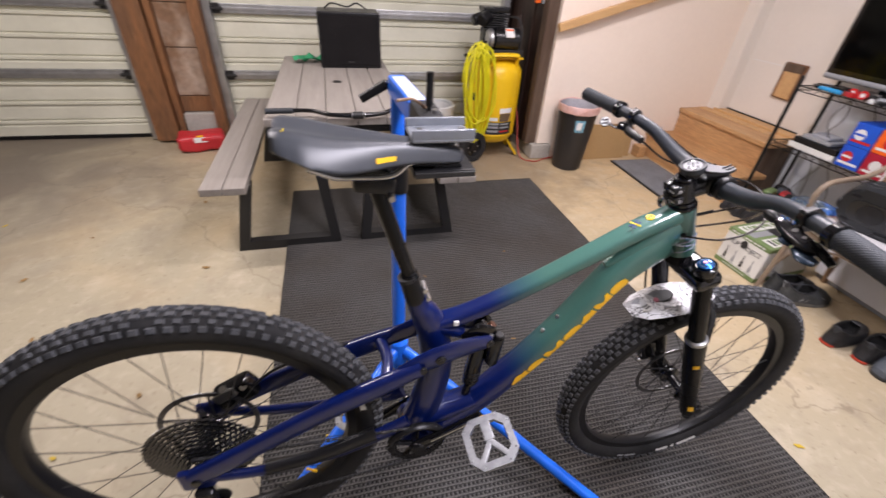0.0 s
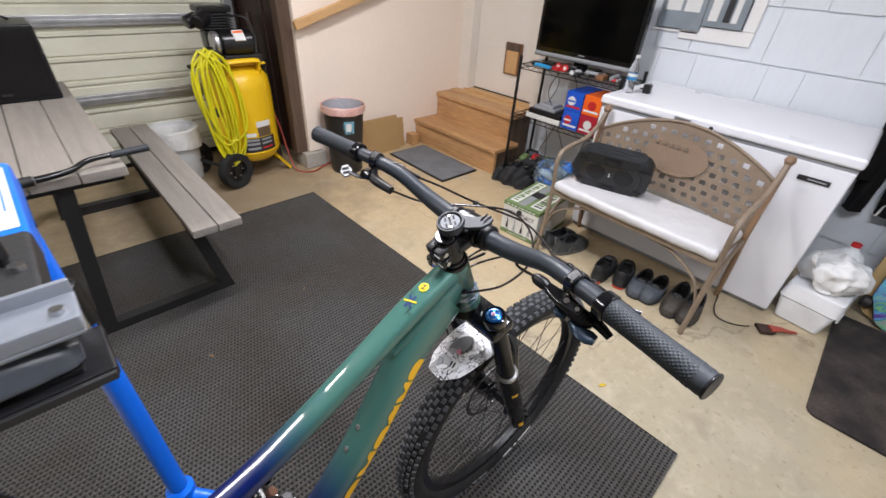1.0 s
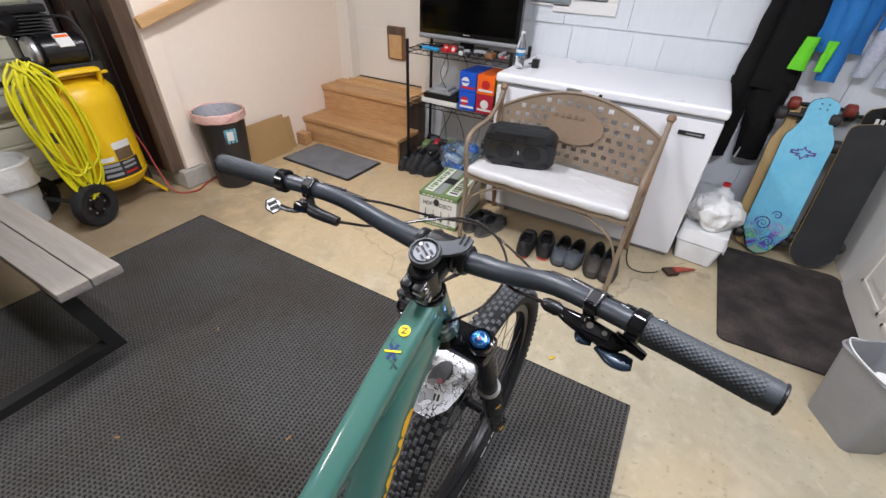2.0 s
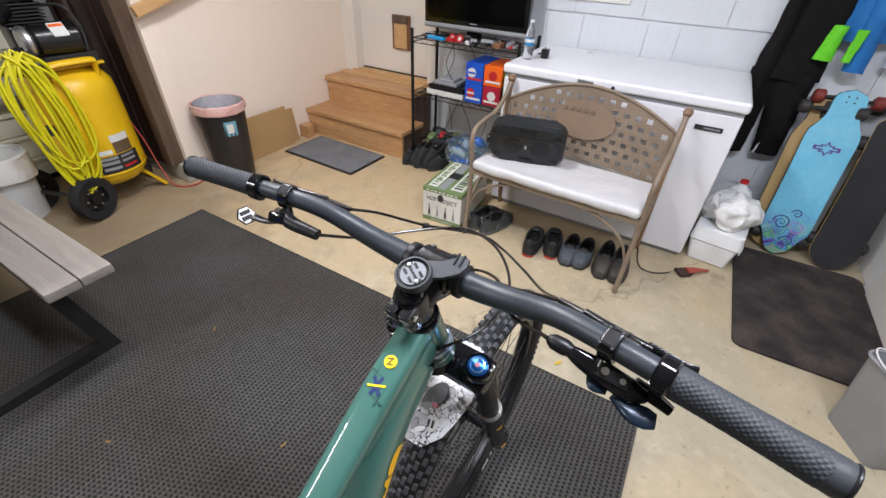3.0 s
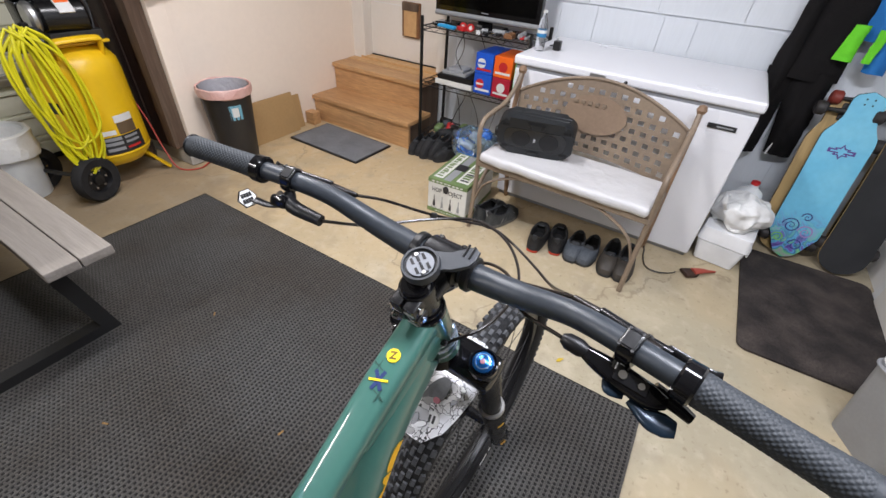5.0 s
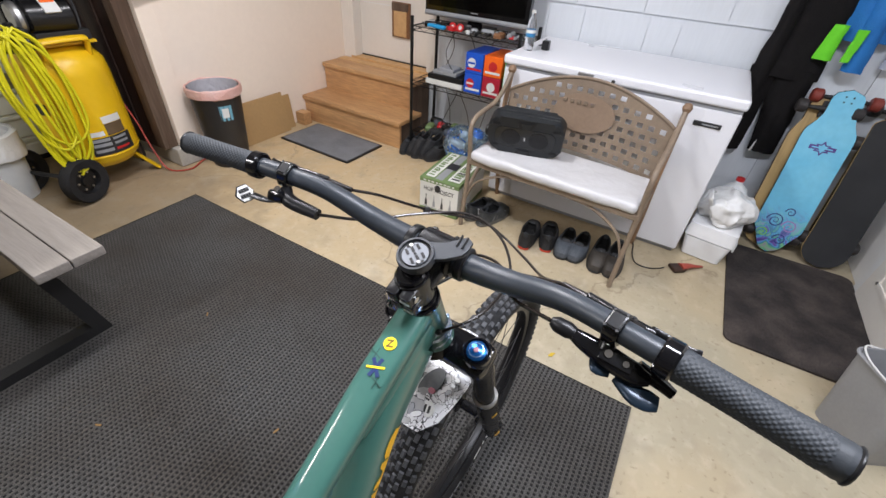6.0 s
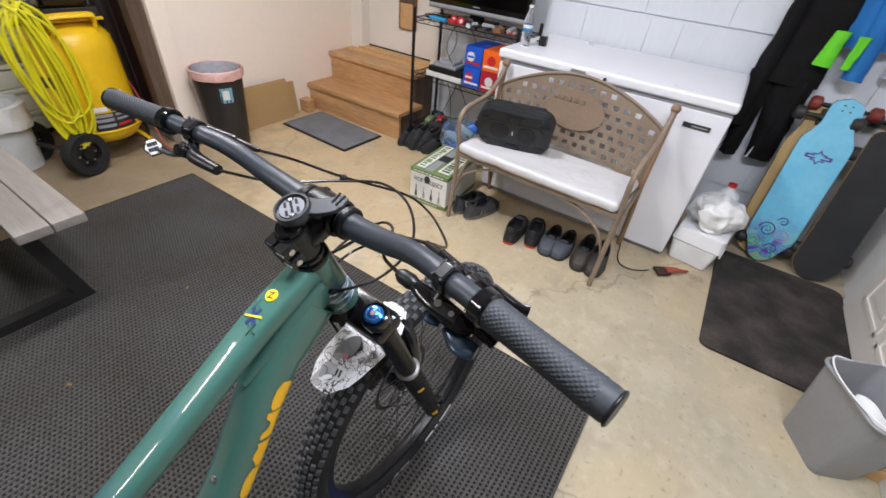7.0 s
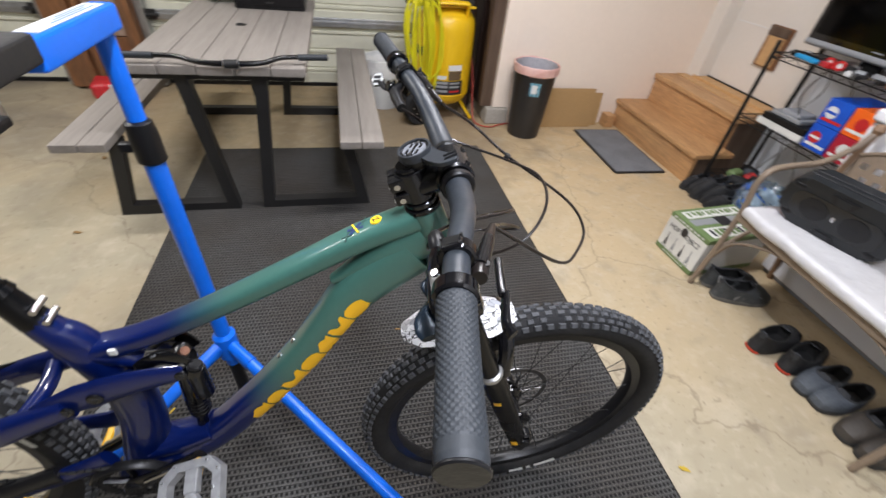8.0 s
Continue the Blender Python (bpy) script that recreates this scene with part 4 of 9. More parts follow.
def saddle_patch(x0, x1, a0, a1):
    bm = bm_new()
    rows = [[bm.verts.new(saddle_at(x0 + (x1 - x0) * i / 8, radians(a0 + (a1 - a0) * j / 5), 0.0009)) for j in range(6)] for i in range(9)]
    for r, q in zip(rows, rows[1:]):
        for j in range(5):
            bm.faces.new((r[j], r[j + 1], q[j + 1], q[j]))
    return bm


for s in (-1, 1):
    part("saddle_rail", tube(spline([P(0.125, 1.132, s * 0.032), P(0.155, 1.116, s * 0.026), P(0.185, 1.112, s * 0.022), P(0.236, 1.112, s * 0.022), P(0.262, 1.127, s * 0.018), P(0.290, 1.130, s * 0.010)], 5), 0.0046, 10), CHROME, saddle, "bright steel rail")
part("nose_cover", box(P(0.265, 1.120, -0.015), P(0.338, 1.128, 0.015), 0.003), BLACK_GLOSS, saddle, "black shell under the nose")
part("side_mark", saddle_patch(0.214, 0.242, 149, 161), YELLOW_DECAL, saddle, "small yellow mark")
part("rear_mark", saddle_patch(0.1008, 0.1022, 108, 118), LEMON_DECAL, saddle, "small yellow mark")

# rear end
sw = bm_new()
for s, pts in ((-1, [(-0.158, 0.530, 0.074), (-0.05, 0.583, 0.071), (0.08, 0.647, 0.066), (0.19, 0.690, 0.060), (0.285, 0.722, 0.052)]), (1, [(-0.158, 0.530, 0.074), (-0.05, 0.583, 0.071), (0.08, 0.640, 0.066), (0.19, 0.685, 0.060), (0.285, 0.722, 0.052)])):
    add_tube(sw, spline([P(x, z, s * y) for x, z, y in pts], 6), [(0.011, 0.024), (0.010, 0.022), (0.011, 0.023), (0.013, 0.023), (0.012, 0.018)], 16, power=0.75)
add_tube(sw, spline([P(0.215, 0.70, -0.058), P(0.225, 0.702, 0.0), P(0.215, 0.70, 0.058)], 4), [(0.012, 0.012)] * 9, 10)
part("rear_stay", sw, FRAME_PAINT, bike, "navy seat stays", 50)
cs = bm_new()
for s in (-1, 1):
    add_tube(cs, spline([P(-0.150, 0.528, s * 0.073), P(-0.05, 0.505, s * 0.070), P(0.10, 0.500, s * 0.060), P(0.22, 0.520, s * 0.044), P(0.262, 0.535, s * 0.040)], 6), [(0.009, 0.013), (0.009, 0.013), (0.010, 0.015), (0.010, 0.022), (0.010, 0.022)], 12)
chain_stay = part("chain_stay", cs, FRAME_PAINT, bike, "navy chain stays", 50)
part("chain_guard", tube(spline([P(-0.03, 0.510, -0.071), P(0.08, 0.512, -0.064), P(0.19, 0.525, -0.050)], 5), [(0.012, 0.016), (0.012, 0.018), (0.011, 0.022)], 12), BLACK_PLASTIC, chain_stay, "black rubber chain guard")
for s in (-1, 1):
    part("dropout", box(P(-0.182, 0.497, s * 0.074 - 0.007), P(-0.122, 0.556, s * 0.074 + 0.007), 0.012), FRAME_PAINT, chain_stay)
part("axle_bolt", disc(P(-0.150, 0.53, -0.088), P(-0.150, 0.53, -0.078), 0.010, 14, 0.002), BLACK_SATIN, chain_stay)
link = bm_new()
for s in (-1, 1):
    add_tube(link, spline([P(0.245, 0.712, s * 0.050), P(0.31, 0.735, s * 0.046), P(0.37, 0.744, s * 0.038), P(0.432, 0.738, s * 0.026)], 5), [(0.007, 0.019), (0.008, 0.029), (0.007, 0.025), (0.007, 0.017)], 14)
add_tube(link, spline([P(0.335, 0.728, -0.040), P(0.345, 0.724, 0.0), P(0.335, 0.728, 0.040)], 4), [(0.014, 0.018)] * 9, 12)
rocker = part("rocker_link", link, FRAME_PAINT, bike, "navy rocker link", 50)
for x, z, y, r in ((0.285, 0.722, 0.064, 0.010), (0.322, 0.735, 0.056, 0.011), (0.43, 0.738, 0.036, 0.010)):
    for s in (-1, 1):
        part("pivot_bolt", disc(P(x, z, s * (y - 0.006)), P(x, z, s * y), r, 16, 0.002), BLACK_SATIN, rocker)
        part("bolt_socket", disc(P(x, z, s * (y - 0.001)), P(x, z, s * (y + 0.0008)), r * 0.42, 12), STEEL_DARK, rocker)
shock = part("rear_shock", tube([P(0.428, 0.742), P(0.418, 0.66), P(0.410, 0.585)], [0.0175, 0.0180, 0.0170], 20), BLACK_GLOSS, bike, "black air shock")
for k in range(4):
    part("shock_ring", disc(P(0.4145 - 0.0008 * k, 0.626 - 0.010 * k), P(0.4140 - 0.0008 * k, 0.621 - 0.010 * k), 0.0186, 20, 0.0012), BLACK_SATIN, shock)
part("shock_shaft", tube([P(0.410, 0.587), P(0.400, 0.515)], 0.010, 16), BLACK_SATIN, shock)
part("shock_eyelet", disc(P(0.400, 0.512, -0.020), P(0.400, 0.512, 0.020), 0.011, 14, 0.002), BLACK_SATIN, shock)
part("reservoir", tube([P(0.450, 0.746, -0.024), P(0.447, 0.736, -0.024), P(0.444, 0.672, -0.021), P(0.443, 0.664, -0.021)], [0.0120, 0.0150, 0.0150, 0.0110], 20), BLACK_GLOSS, shock)
part("reservoir_cap", disc(P(0.4515, 0.753, -0.024), P(0.450, 0.745, -0.024), 0.0105, 18, 0.002), BLACK_PLASTIC, shock)
for s in (-1, 1):
    part("shock_mount", tube(spline([P(0.376, 0.752, s * 0.021), P(0.398, 0.768, s * 0.021), P(0.424, 0.766, s * 0.021), P(0.440, 0.744, s * 0.020)], 4), [(0.004, 0.012), (0.004, 0.013), (0.004, 0.015), (0.004, 0.012)], 10), BLACK_GLOSS, shock, "black shock yoke")
for s in (-1, 1):
    part("yoke_bolt", disc(P(0.432, 0.752, s * 0.024), P(0.432, 0.752, s * 0.0275), 0.0060, 12, 0.001), STEEL, shock, "bright yoke bolt")
part("shock_head", disc(P(0.424, 0.750, -0.016), P(0.424, 0.750, 0.016), 0.014, 20, 0.003), BLACK_SATIN, shock)
part("lockout_lever", tube(spline([P(0.420, 0.766, -0.006), P(0.412, 0.778, -0.014), P(0.398, 0.780, -0.022)], 4), [(0.006, 0.004), (0.005, 0.003), (0.006, 0.003)], 10), BLACK_PLASTIC, shock)
part("rebound_dial", disc(P(0.434, 0.764, -0.010), P(0.440, 0.772, -0.012), 0.0075, 14, 0.001), plain("dull_copper_dial", (0.30, 0.15, 0.10), 0.3, 0.7), shock, "small copper dial")


# wheels
DISC_STEEL = mat("worn_disc_steel", (0.16, 0.16, 0.165), 0.34, 0.9, vary=0.2, grain=60, bump=0.03)


def wheel_parts(c, name, lab, turn, rotor_side, cassette, add):
    """A wheel about the line through c across the bike; turn is an extra turn, add links a part."""
    m = Matrix.Translation(c) @ frame_of(V((1, 0, 0)), V((0, 0, 1)), V((0, -1, 0)))
    prof = []
    for k in range(18):
        a = 2 * math.pi * k / 18
        prof.append((0.3285 + 0.0300 * math.cos(a), 0.0300 * math.sin(a)))
    tyre = add(name, lathe(prof, m, 96, True), TYRE, bike, lab)
    verts, faces = [], []
    rnd = random.Random(2)
    n = 92
    for i in range(n):
        for row, (phi, lx, ly, h, shift) in enumerate(((-10, 0.0158, 0.0092, 0.0034, 0.0), (10, 0.0158, 0.0092, 0.0034, 0.5), (-33, 0.0135, 0.0088, 0.0036, 0.5), (33, 0.0135, 0.0088, 0.0036, 0.0), (-57, 0.0140, 0.0100, 0.0044, 0.0), (57, 0.0140, 0.0100, 0.0044, 0.5))):
            if row in (2, 3) and i % 8 == 7:
                continue
            th = 2 * math.pi * (i + shift) / n
            ph = radians(phi)
            rad = V((math.cos(th), math.sin(th), 0))
            tan = V((-math.sin(th), math.cos(th), 0))
            nor = rad * math.cos(ph) + V((0, 0, 1)) * math.sin(ph)
            side = tan.cross(nor)
            base = rad * 0.3285 + nor * 0.0295
            k0 = len(verts)
            for hh, f in ((0.0, 1.0), (h + 0.0006, 0.8)):
                for sa, sb in ((-1, -1), (1, -1), (1, 1), (-1, 1)):
                    verts.append(m @ (base + nor * hh + tan * (sa * lx / 2 * f) + side * (sb * ly / 2 * f)))
            faces += [tuple(k0 + q for q in f) for f in ((4, 5, 6, 7), (0, 1, 5, 4), (1, 2, 6, 5), (2, 3, 7, 6), (3, 0, 4, 7))]
    bm = bm_new()
    vs = [bm.verts.new(v) for v in verts]
    for f in faces:
        bm.faces.new([vs[q] for q in f])
    tagged(add("tread", bm, TREAD, tyre, "rows of square tread knobs", 0), kind="stuff")
    rim = [(0.280, -0.006), (0.284, -0.014), (0.306, -0.0155), (0.310, -0.012), (0.303, 0.0), (0.310, 0.012), (0.306, 0.0155), (0.284, 0.014), (0.280, 0.006)]
    add("rim", lathe(rim, m, 72, True), BLACK_PLASTIC, tyre, "deep black rim")
    hub = [(0.0, -0.055), (0.010, -0.055), (0.012, -0.036), (0.029, -0.034), (0.029, -0.028), (0.014, -0.022), (0.013, 0.022), (0.029, 0.028), (0.029, 0.034), (0.012, 0.036), (0.010, 0.055), (0.0, 0.055)]
    add("hub", lathe(hub, m, 24), BLACK_SATIN, tyre)
    for k in range(28):
        a = 2 * math.pi * k / 28
        s = 1 if k % 2 else -1
        b = a + (0.9 if (k // 2) % 2 else -0.9)
        p0 = m @ V((0.027 * math.cos(b), 0.027 * math.sin(b), s * 0.031))
        p1 = m @ V((0.282 * math.cos(a), 0.282 * math.sin(a), s * 0.004))
        add("spoke", tube([p0, p1], 0.0010, 5), STEEL_DARK, tyre)
    rot = bm_new()
    rz = rotor_side * 0.044
    arms = []
    add_lathe(rot, [(0.087, rz - 0.001), (0.098, rz - 0.001), (0.098, rz + 0.001), (0.087, rz + 0.001)], m, 60, True)
    for k in range(9):
        a = 2 * math.pi * k / 9
        arms.append(tube([m @ V((0.020 * math.cos(a - 0.5), 0.020 * math.sin(a - 0.5), rz)), m @ V((0.088 * math.cos(a), 0.088 * math.sin(a), rz))], [(0.003, 0.001)] * 2, 6, up=(0, 1, 0)))
    add("brake_disc", rot, DISC_STEEL, tyre, "thin drilled steel brake disc")
    for arm in arms:
        add("disc_arm", arm, DISC_STEEL, tyre)
    add("disc_carrier", lathe([(0.0, rz - 0.002), (0.026, rz - 0.002), (0.026, rz + 0.002), (0.0, rz + 0.002)], m, 24), BLACK_SATIN, tyre)
    return tyre, m


tyre_r, mr = wheel_parts(REAR, "rear_wheel", "rear wheel with a knobbly black tyre", None, -1, True, part)
tyre_f, mf = wheel_parts(FRONT, "front_wheel", "front wheel with a knobbly black tyre", None, -1, False, front_part)


def sidewall_bar(m, a0, a1, r0, r1, add, parent, lab, mt=PALE_PRINT):
    bm = bm_new()
    rows = []
    for k in range(9):
        a = radians(a0 + (a1 - a0) * k / 8)
        row = []
        for r in (r0, r1):
            z = math.sqrt(max(0, 0.0300 ** 2 - (r - 0.3285) ** 2)) + 0.0007
            row.append(bm.verts.new(m @ V((r * math.cos(a), r * math.sin(a), z))))
        rows.append(row)
    for a, b in zip(rows, rows[1:]):
        bm.faces.new((a[0], b[0], b[1], a[1]))
    add("sidewall_print", bm, mt, parent, lab, 0)


for a0, a1 in ((-82, -75), (-73, -71), (-69, -58)):
    sidewall_bar(mf, a0, a1, 0.319, 0.331, front_part, tyre_f, "white print on the sidewall")
for a0, a1 in ((-108, -104), (-103, -96)):
    sidewall_bar(mf, a0, a1, 0.321, 0.329, front_part, tyre_f, "grey print on the sidewall", GREY_PRINT)
for a0, a1 in ((205, 214), (10, 18)):
    sidewall_bar(mr, a0, a1, 0.319, 0.331, part, tyre_r, "white print on the sidewall")
# cassette, derailleur, chain, cranks
CASSETTE = mat("cassette_steel", (0.10, 0.10, 0.104), 0.25, 0.9, vary=0.2, grain=60, bump=0.03)
cass = bm_new()
for k in range(11):
    r = 0.104 - 0.0075 * k
    z = 0.020 + 0.0033 * k
    pts = []
    teeth = max(14, int(r * 2 * math.pi / 0.0127))
    for i in range(teeth * 2):
        a = math.pi * i / teeth
        rr = r + (0.0035 if i % 2 else -0.001)
        pts.append((rr * math.cos(a), rr * math.sin(a)))
    q = 1 - 0.0085 / r
    add_rings(cass, [[mr @ V((x, y, z)) for x, y in pts], [mr @ V((x, y, z + 0.0016)) for x, y in pts], [mr @ V((x * q, y * q, z + 0.0016)) for x, y in pts], [mr @ V((x * q, y * q, z)) for x, y in pts]], True)
for k in range(6):
    a = 2 * math.pi * k / 6
    add_tube(cass, [mr @ V((0.018 * math.cos(a), 0.018 * math.sin(a), 0.05)), mr @ V((0.082 * math.cos(a), 0.082 * math.sin(a), 0.021))], [(0.005, 0.002)] * 2, 6)
part("cassette", cass, CASSETTE, tyre_r, "wide range dark steel cassette", 25)
ring_m = Matrix.Translation(BB + V((0, -0.048, 0))) @ frame_of(V((1, 0, 0)), V((0, 0, 1)), V((0, -1, 0)))
pts = []
for i in range(64):
    a = math.pi * i / 32
    rr = 0.066 + (0.003 if i % 2 else -0.002)
    pts.append((rr * math.cos(a), rr * math.sin(a)))
cr = bm_new()
add_rings(cr, [[ring_m @ V((x, y, 0)) for x, y in pts], [ring_m @ V((x, y, 0.003)) for x, y in pts], [ring_m @ V((x * 0.72, y * 0.72, 0.003)) for x, y in pts], [ring_m @ V((x * 0.72, y * 0.72, 0)) for x, y in pts]], True)
for k in range(5):
    a = 2 * math.pi * k / 5 + 0.3
    add_tube(cr, [ring_m @ V((0.012 * math.cos(a), 0.012 * math.sin(a), 0.002)), ring_m @ V((0.052 * math.cos(a), 0.052 * math.sin(a), 0.002))], [(0.007, 0.003)] * 2, 6)
chainring = part("chainring", cr, BLACK_SATIN, bike, "black narrow-wide chainring", 25)
part("chain_cover", tube(spline([BB + V((0.066 * math.cos(a), -0.052, 0.066 * math.sin(a))) for a in (radians(20 + 20 * k) for k in range(8))], 3), [(0.006, 0.009)] * 22, 8, up=(0, 1, 0)), BLACK_PLASTIC, chainring)


PEDAL_GREY = mat("worn_grey_alloy", (0.36, 0.365, 0.37), 0.40, 0.3, vary=0.35, grain=70, bump=0.1, second=(0.22, 0.22, 0.225))


def crank(sign, tip, lab):
    y0 = -0.058 * sign
    a, b = BB + V((0, y0, 0)), BB + V((tip[0], y0 - 0.014 * sign, tip[1]))
    arm = part("crank_arm", tube(spline([a, a.lerp(b, 0.5), b], 4), [(0.0085, 0.019), (0.008, 0.014), (0.008, 0.013), (0.0085, 0.014)], 14), BLACK_GLOSS, bike, lab)
    part("crank_bolt", disc(a, a + V((0, -0.012 * sign, 0)), 0.018, 20, 0.003), BLACK_SATIN, arm)
    part("polish_strip", tube([a.lerp(b, 0.2) + V((0, -0.0085 * sign, 0.010)), a.lerp(b, 0.96) + V((0, -0.0085 * sign, 0.007))], [0.004, 0.0062, 0.0062, 0.005], 10), CHROME, arm, "worn bright edge")
    mid = b + V((0.0, -0.062 * sign, -0.0))
    tilt = Matrix.Translation(mid) @ pose(0, 0, 0, 14, -16, 0)
    outline = [(-0.052, -0.030), (-0.030, -0.052), (0.030, -0.052), (0.052, -0.030), (0.052, 0.030), (0.030, 0.050), (-0.030, 0.050), (-0.052, 0.030)]
    bm = bm_new()
    inner = [(x * 0.72, y * 0.72) for x, y in outline]
    h = 0.009
    add_rings(bm, [[tilt @ V((x, y, h)) for x, y in outline], [tilt @ V((x, y, -h)) for x, y in outline], [tilt @ V((x, y, -h)) for x, y in inner], [tilt @ V((x, y, h)) for x, y in inner]], True)
    add_box(bm, (-0.011, min(0, sign) * 0.046, -0.008), (0.011, max(0, sign) * 0.046, 0.008), 0.003, tilt)
    for turn in (-38, 38):
        add_box(bm, (-0.006, -0.048, -0.007), (0.006, 0.002, 0.007), 0.003, tilt @ pose(0, 0, 0, 0, 0, turn + (180 if sign < 0 else 0)))
    ped = part("pedal", bm, PEDAL_GREY, bike, "bare alloy platform pedal with pins", 25)
    for x, y in outline + [(-0.045, 0.0), (0.045, 0.0)]:
        for s in (-1, 1):
            part("pin", disc(tilt @ V((x * 0.9, y * 0.9, s * h)), tilt @ V((x * 0.9, y * 0.9, s * (h + 0.004))), 0.0018, 6), STEEL, ped)
    part("spindle", disc(b + V((0, -0.006 * sign, 0)), b + V((0, -0.055 * sign, 0)), 0.009, 14, 0.002), YELLOW_DECAL, ped, "yellow bearing sleeve")


crank(1, (0.136, 0.100), "black crank arm on the chain side")
crank(-1, (-0.136, -0.100), "black crank arm on the far side")
ch = bm_new()
cy = -0.058


def chain_run(p0, p1, n):
    for k in range(n):
        a, b = p0.lerp(p1, k / n), p0.lerp(p1, (k + 0.86) / n)
        add_tube(ch, [a, b], [(0.0035 if k % 2 else 0.0026, 0.0042)] * 2, 6, up=(0, 0, 1))


chain_run(P(-0.155, 0.565, cy), P(0.285, 0.522, cy + 0.006), 38)
chain_run(P(-0.12, 0.36, cy - 0.004), P(0.270, 0.394, cy + 0.006), 34)
tagged(part("chain", ch, STEEL_DARK, bike, "dark roller chain", 20), kind="stuff")
der = part("derailleur", box(P(-0.165, 0.40, -0.098), P(-0.125, 0.50, -0.072), 0.012), BLACK_SATIN, bike, "black rear derailleur")
part("cage", tube([P(-0.14, 0.43, cy - 0.012), P(-0.11, 0.345, cy - 0.010)], [(0.003, 0.014)] * 2, 8, up=(1, 0, 0)), BLACK_SATIN, der)
for x, z in ((-0.135, 0.425), (-0.112, 0.352)):
    part("jockey_wheel", disc(P(x, z, cy - 0.006), P(x, z, cy + 0.002), 0.020, 18, 0.002), BLACK_PLASTIC, der)
cal = part("rear_caliper", box((-0.046, -0.018, -0.026), (0.042, 0.022, 0.026), 0.010, Matrix.Translation(P(-0.085, 0.598, 0.062)) @ pose(0, 0, 0, 0, -28)), BLACK_GLOSS, bike, "black brake caliper with bright bolts")
for x, z in ((-0.105, 0.612), (-0.066, 0.61)):
    part("caliper_bolt", disc(P(x, z + 0.010, 0.05), P(x, z + 0.018, 0.044), 0.0075, 10), CHROME, cal)
part("caliper_cover", box((-0.030, -0.024, -0.004), (0.018, -0.016, 0.020), 0.004, Matrix.Translation(P(-0.095, 0.606, 0.062)) @ pose(0, 0, 0, 0, -28)), STEEL, cal, "bright cooling plate")
part("brake_hose", tube(spline([P(-0.06, 0.60, 0.06), P(0.0, 0.66, 0.05), P(0.08, 0.68, 0.058), P(0.20, 0.70, 0.066)], 5), 0.0028, 8), WIRE_BLACK, cal)
part("valve", tube([REAR + V((0.20, 0, -0.205)), REAR + V((0.175, 0, -0.18))], 0.003, 8), YELLOW_DECAL, tyre_r, "yellow valve stem")

# fork, mudguard
SPREAD = 0.069
FORK_BLACK = mat("fork_paint", (0.005, 0.005, 0.0055), 0.26, vary=0.1, grain=60, bump=0.0, spec=0.15)
CAP = V((0.842, BY, 0.905))
FOOT = CAP + LEG * 0.572
fork = front_part("fork_crown", box((-0.026, -0.088, -0.020), (0.030, 0.088, 0.016), 0.012, Matrix.Translation(CAP + LEG * 0.028) @ frame_of(AHEAD, V((0, 1, 0)), -LEG)), BLACK_GLOSS, bike, "gloss black fork crown")
front_part("crown_race", tube([CAP - AHEAD * 0.020 + LEG * 0.022, HEAD_LOW + LEG * 0.002], [0.026, 0.0265], 22), FORK_BLACK, fork)
BLUE_ANOD = plain("blue_anodised", (0.03, 0.20, 0.62), 0.22, 0.85)
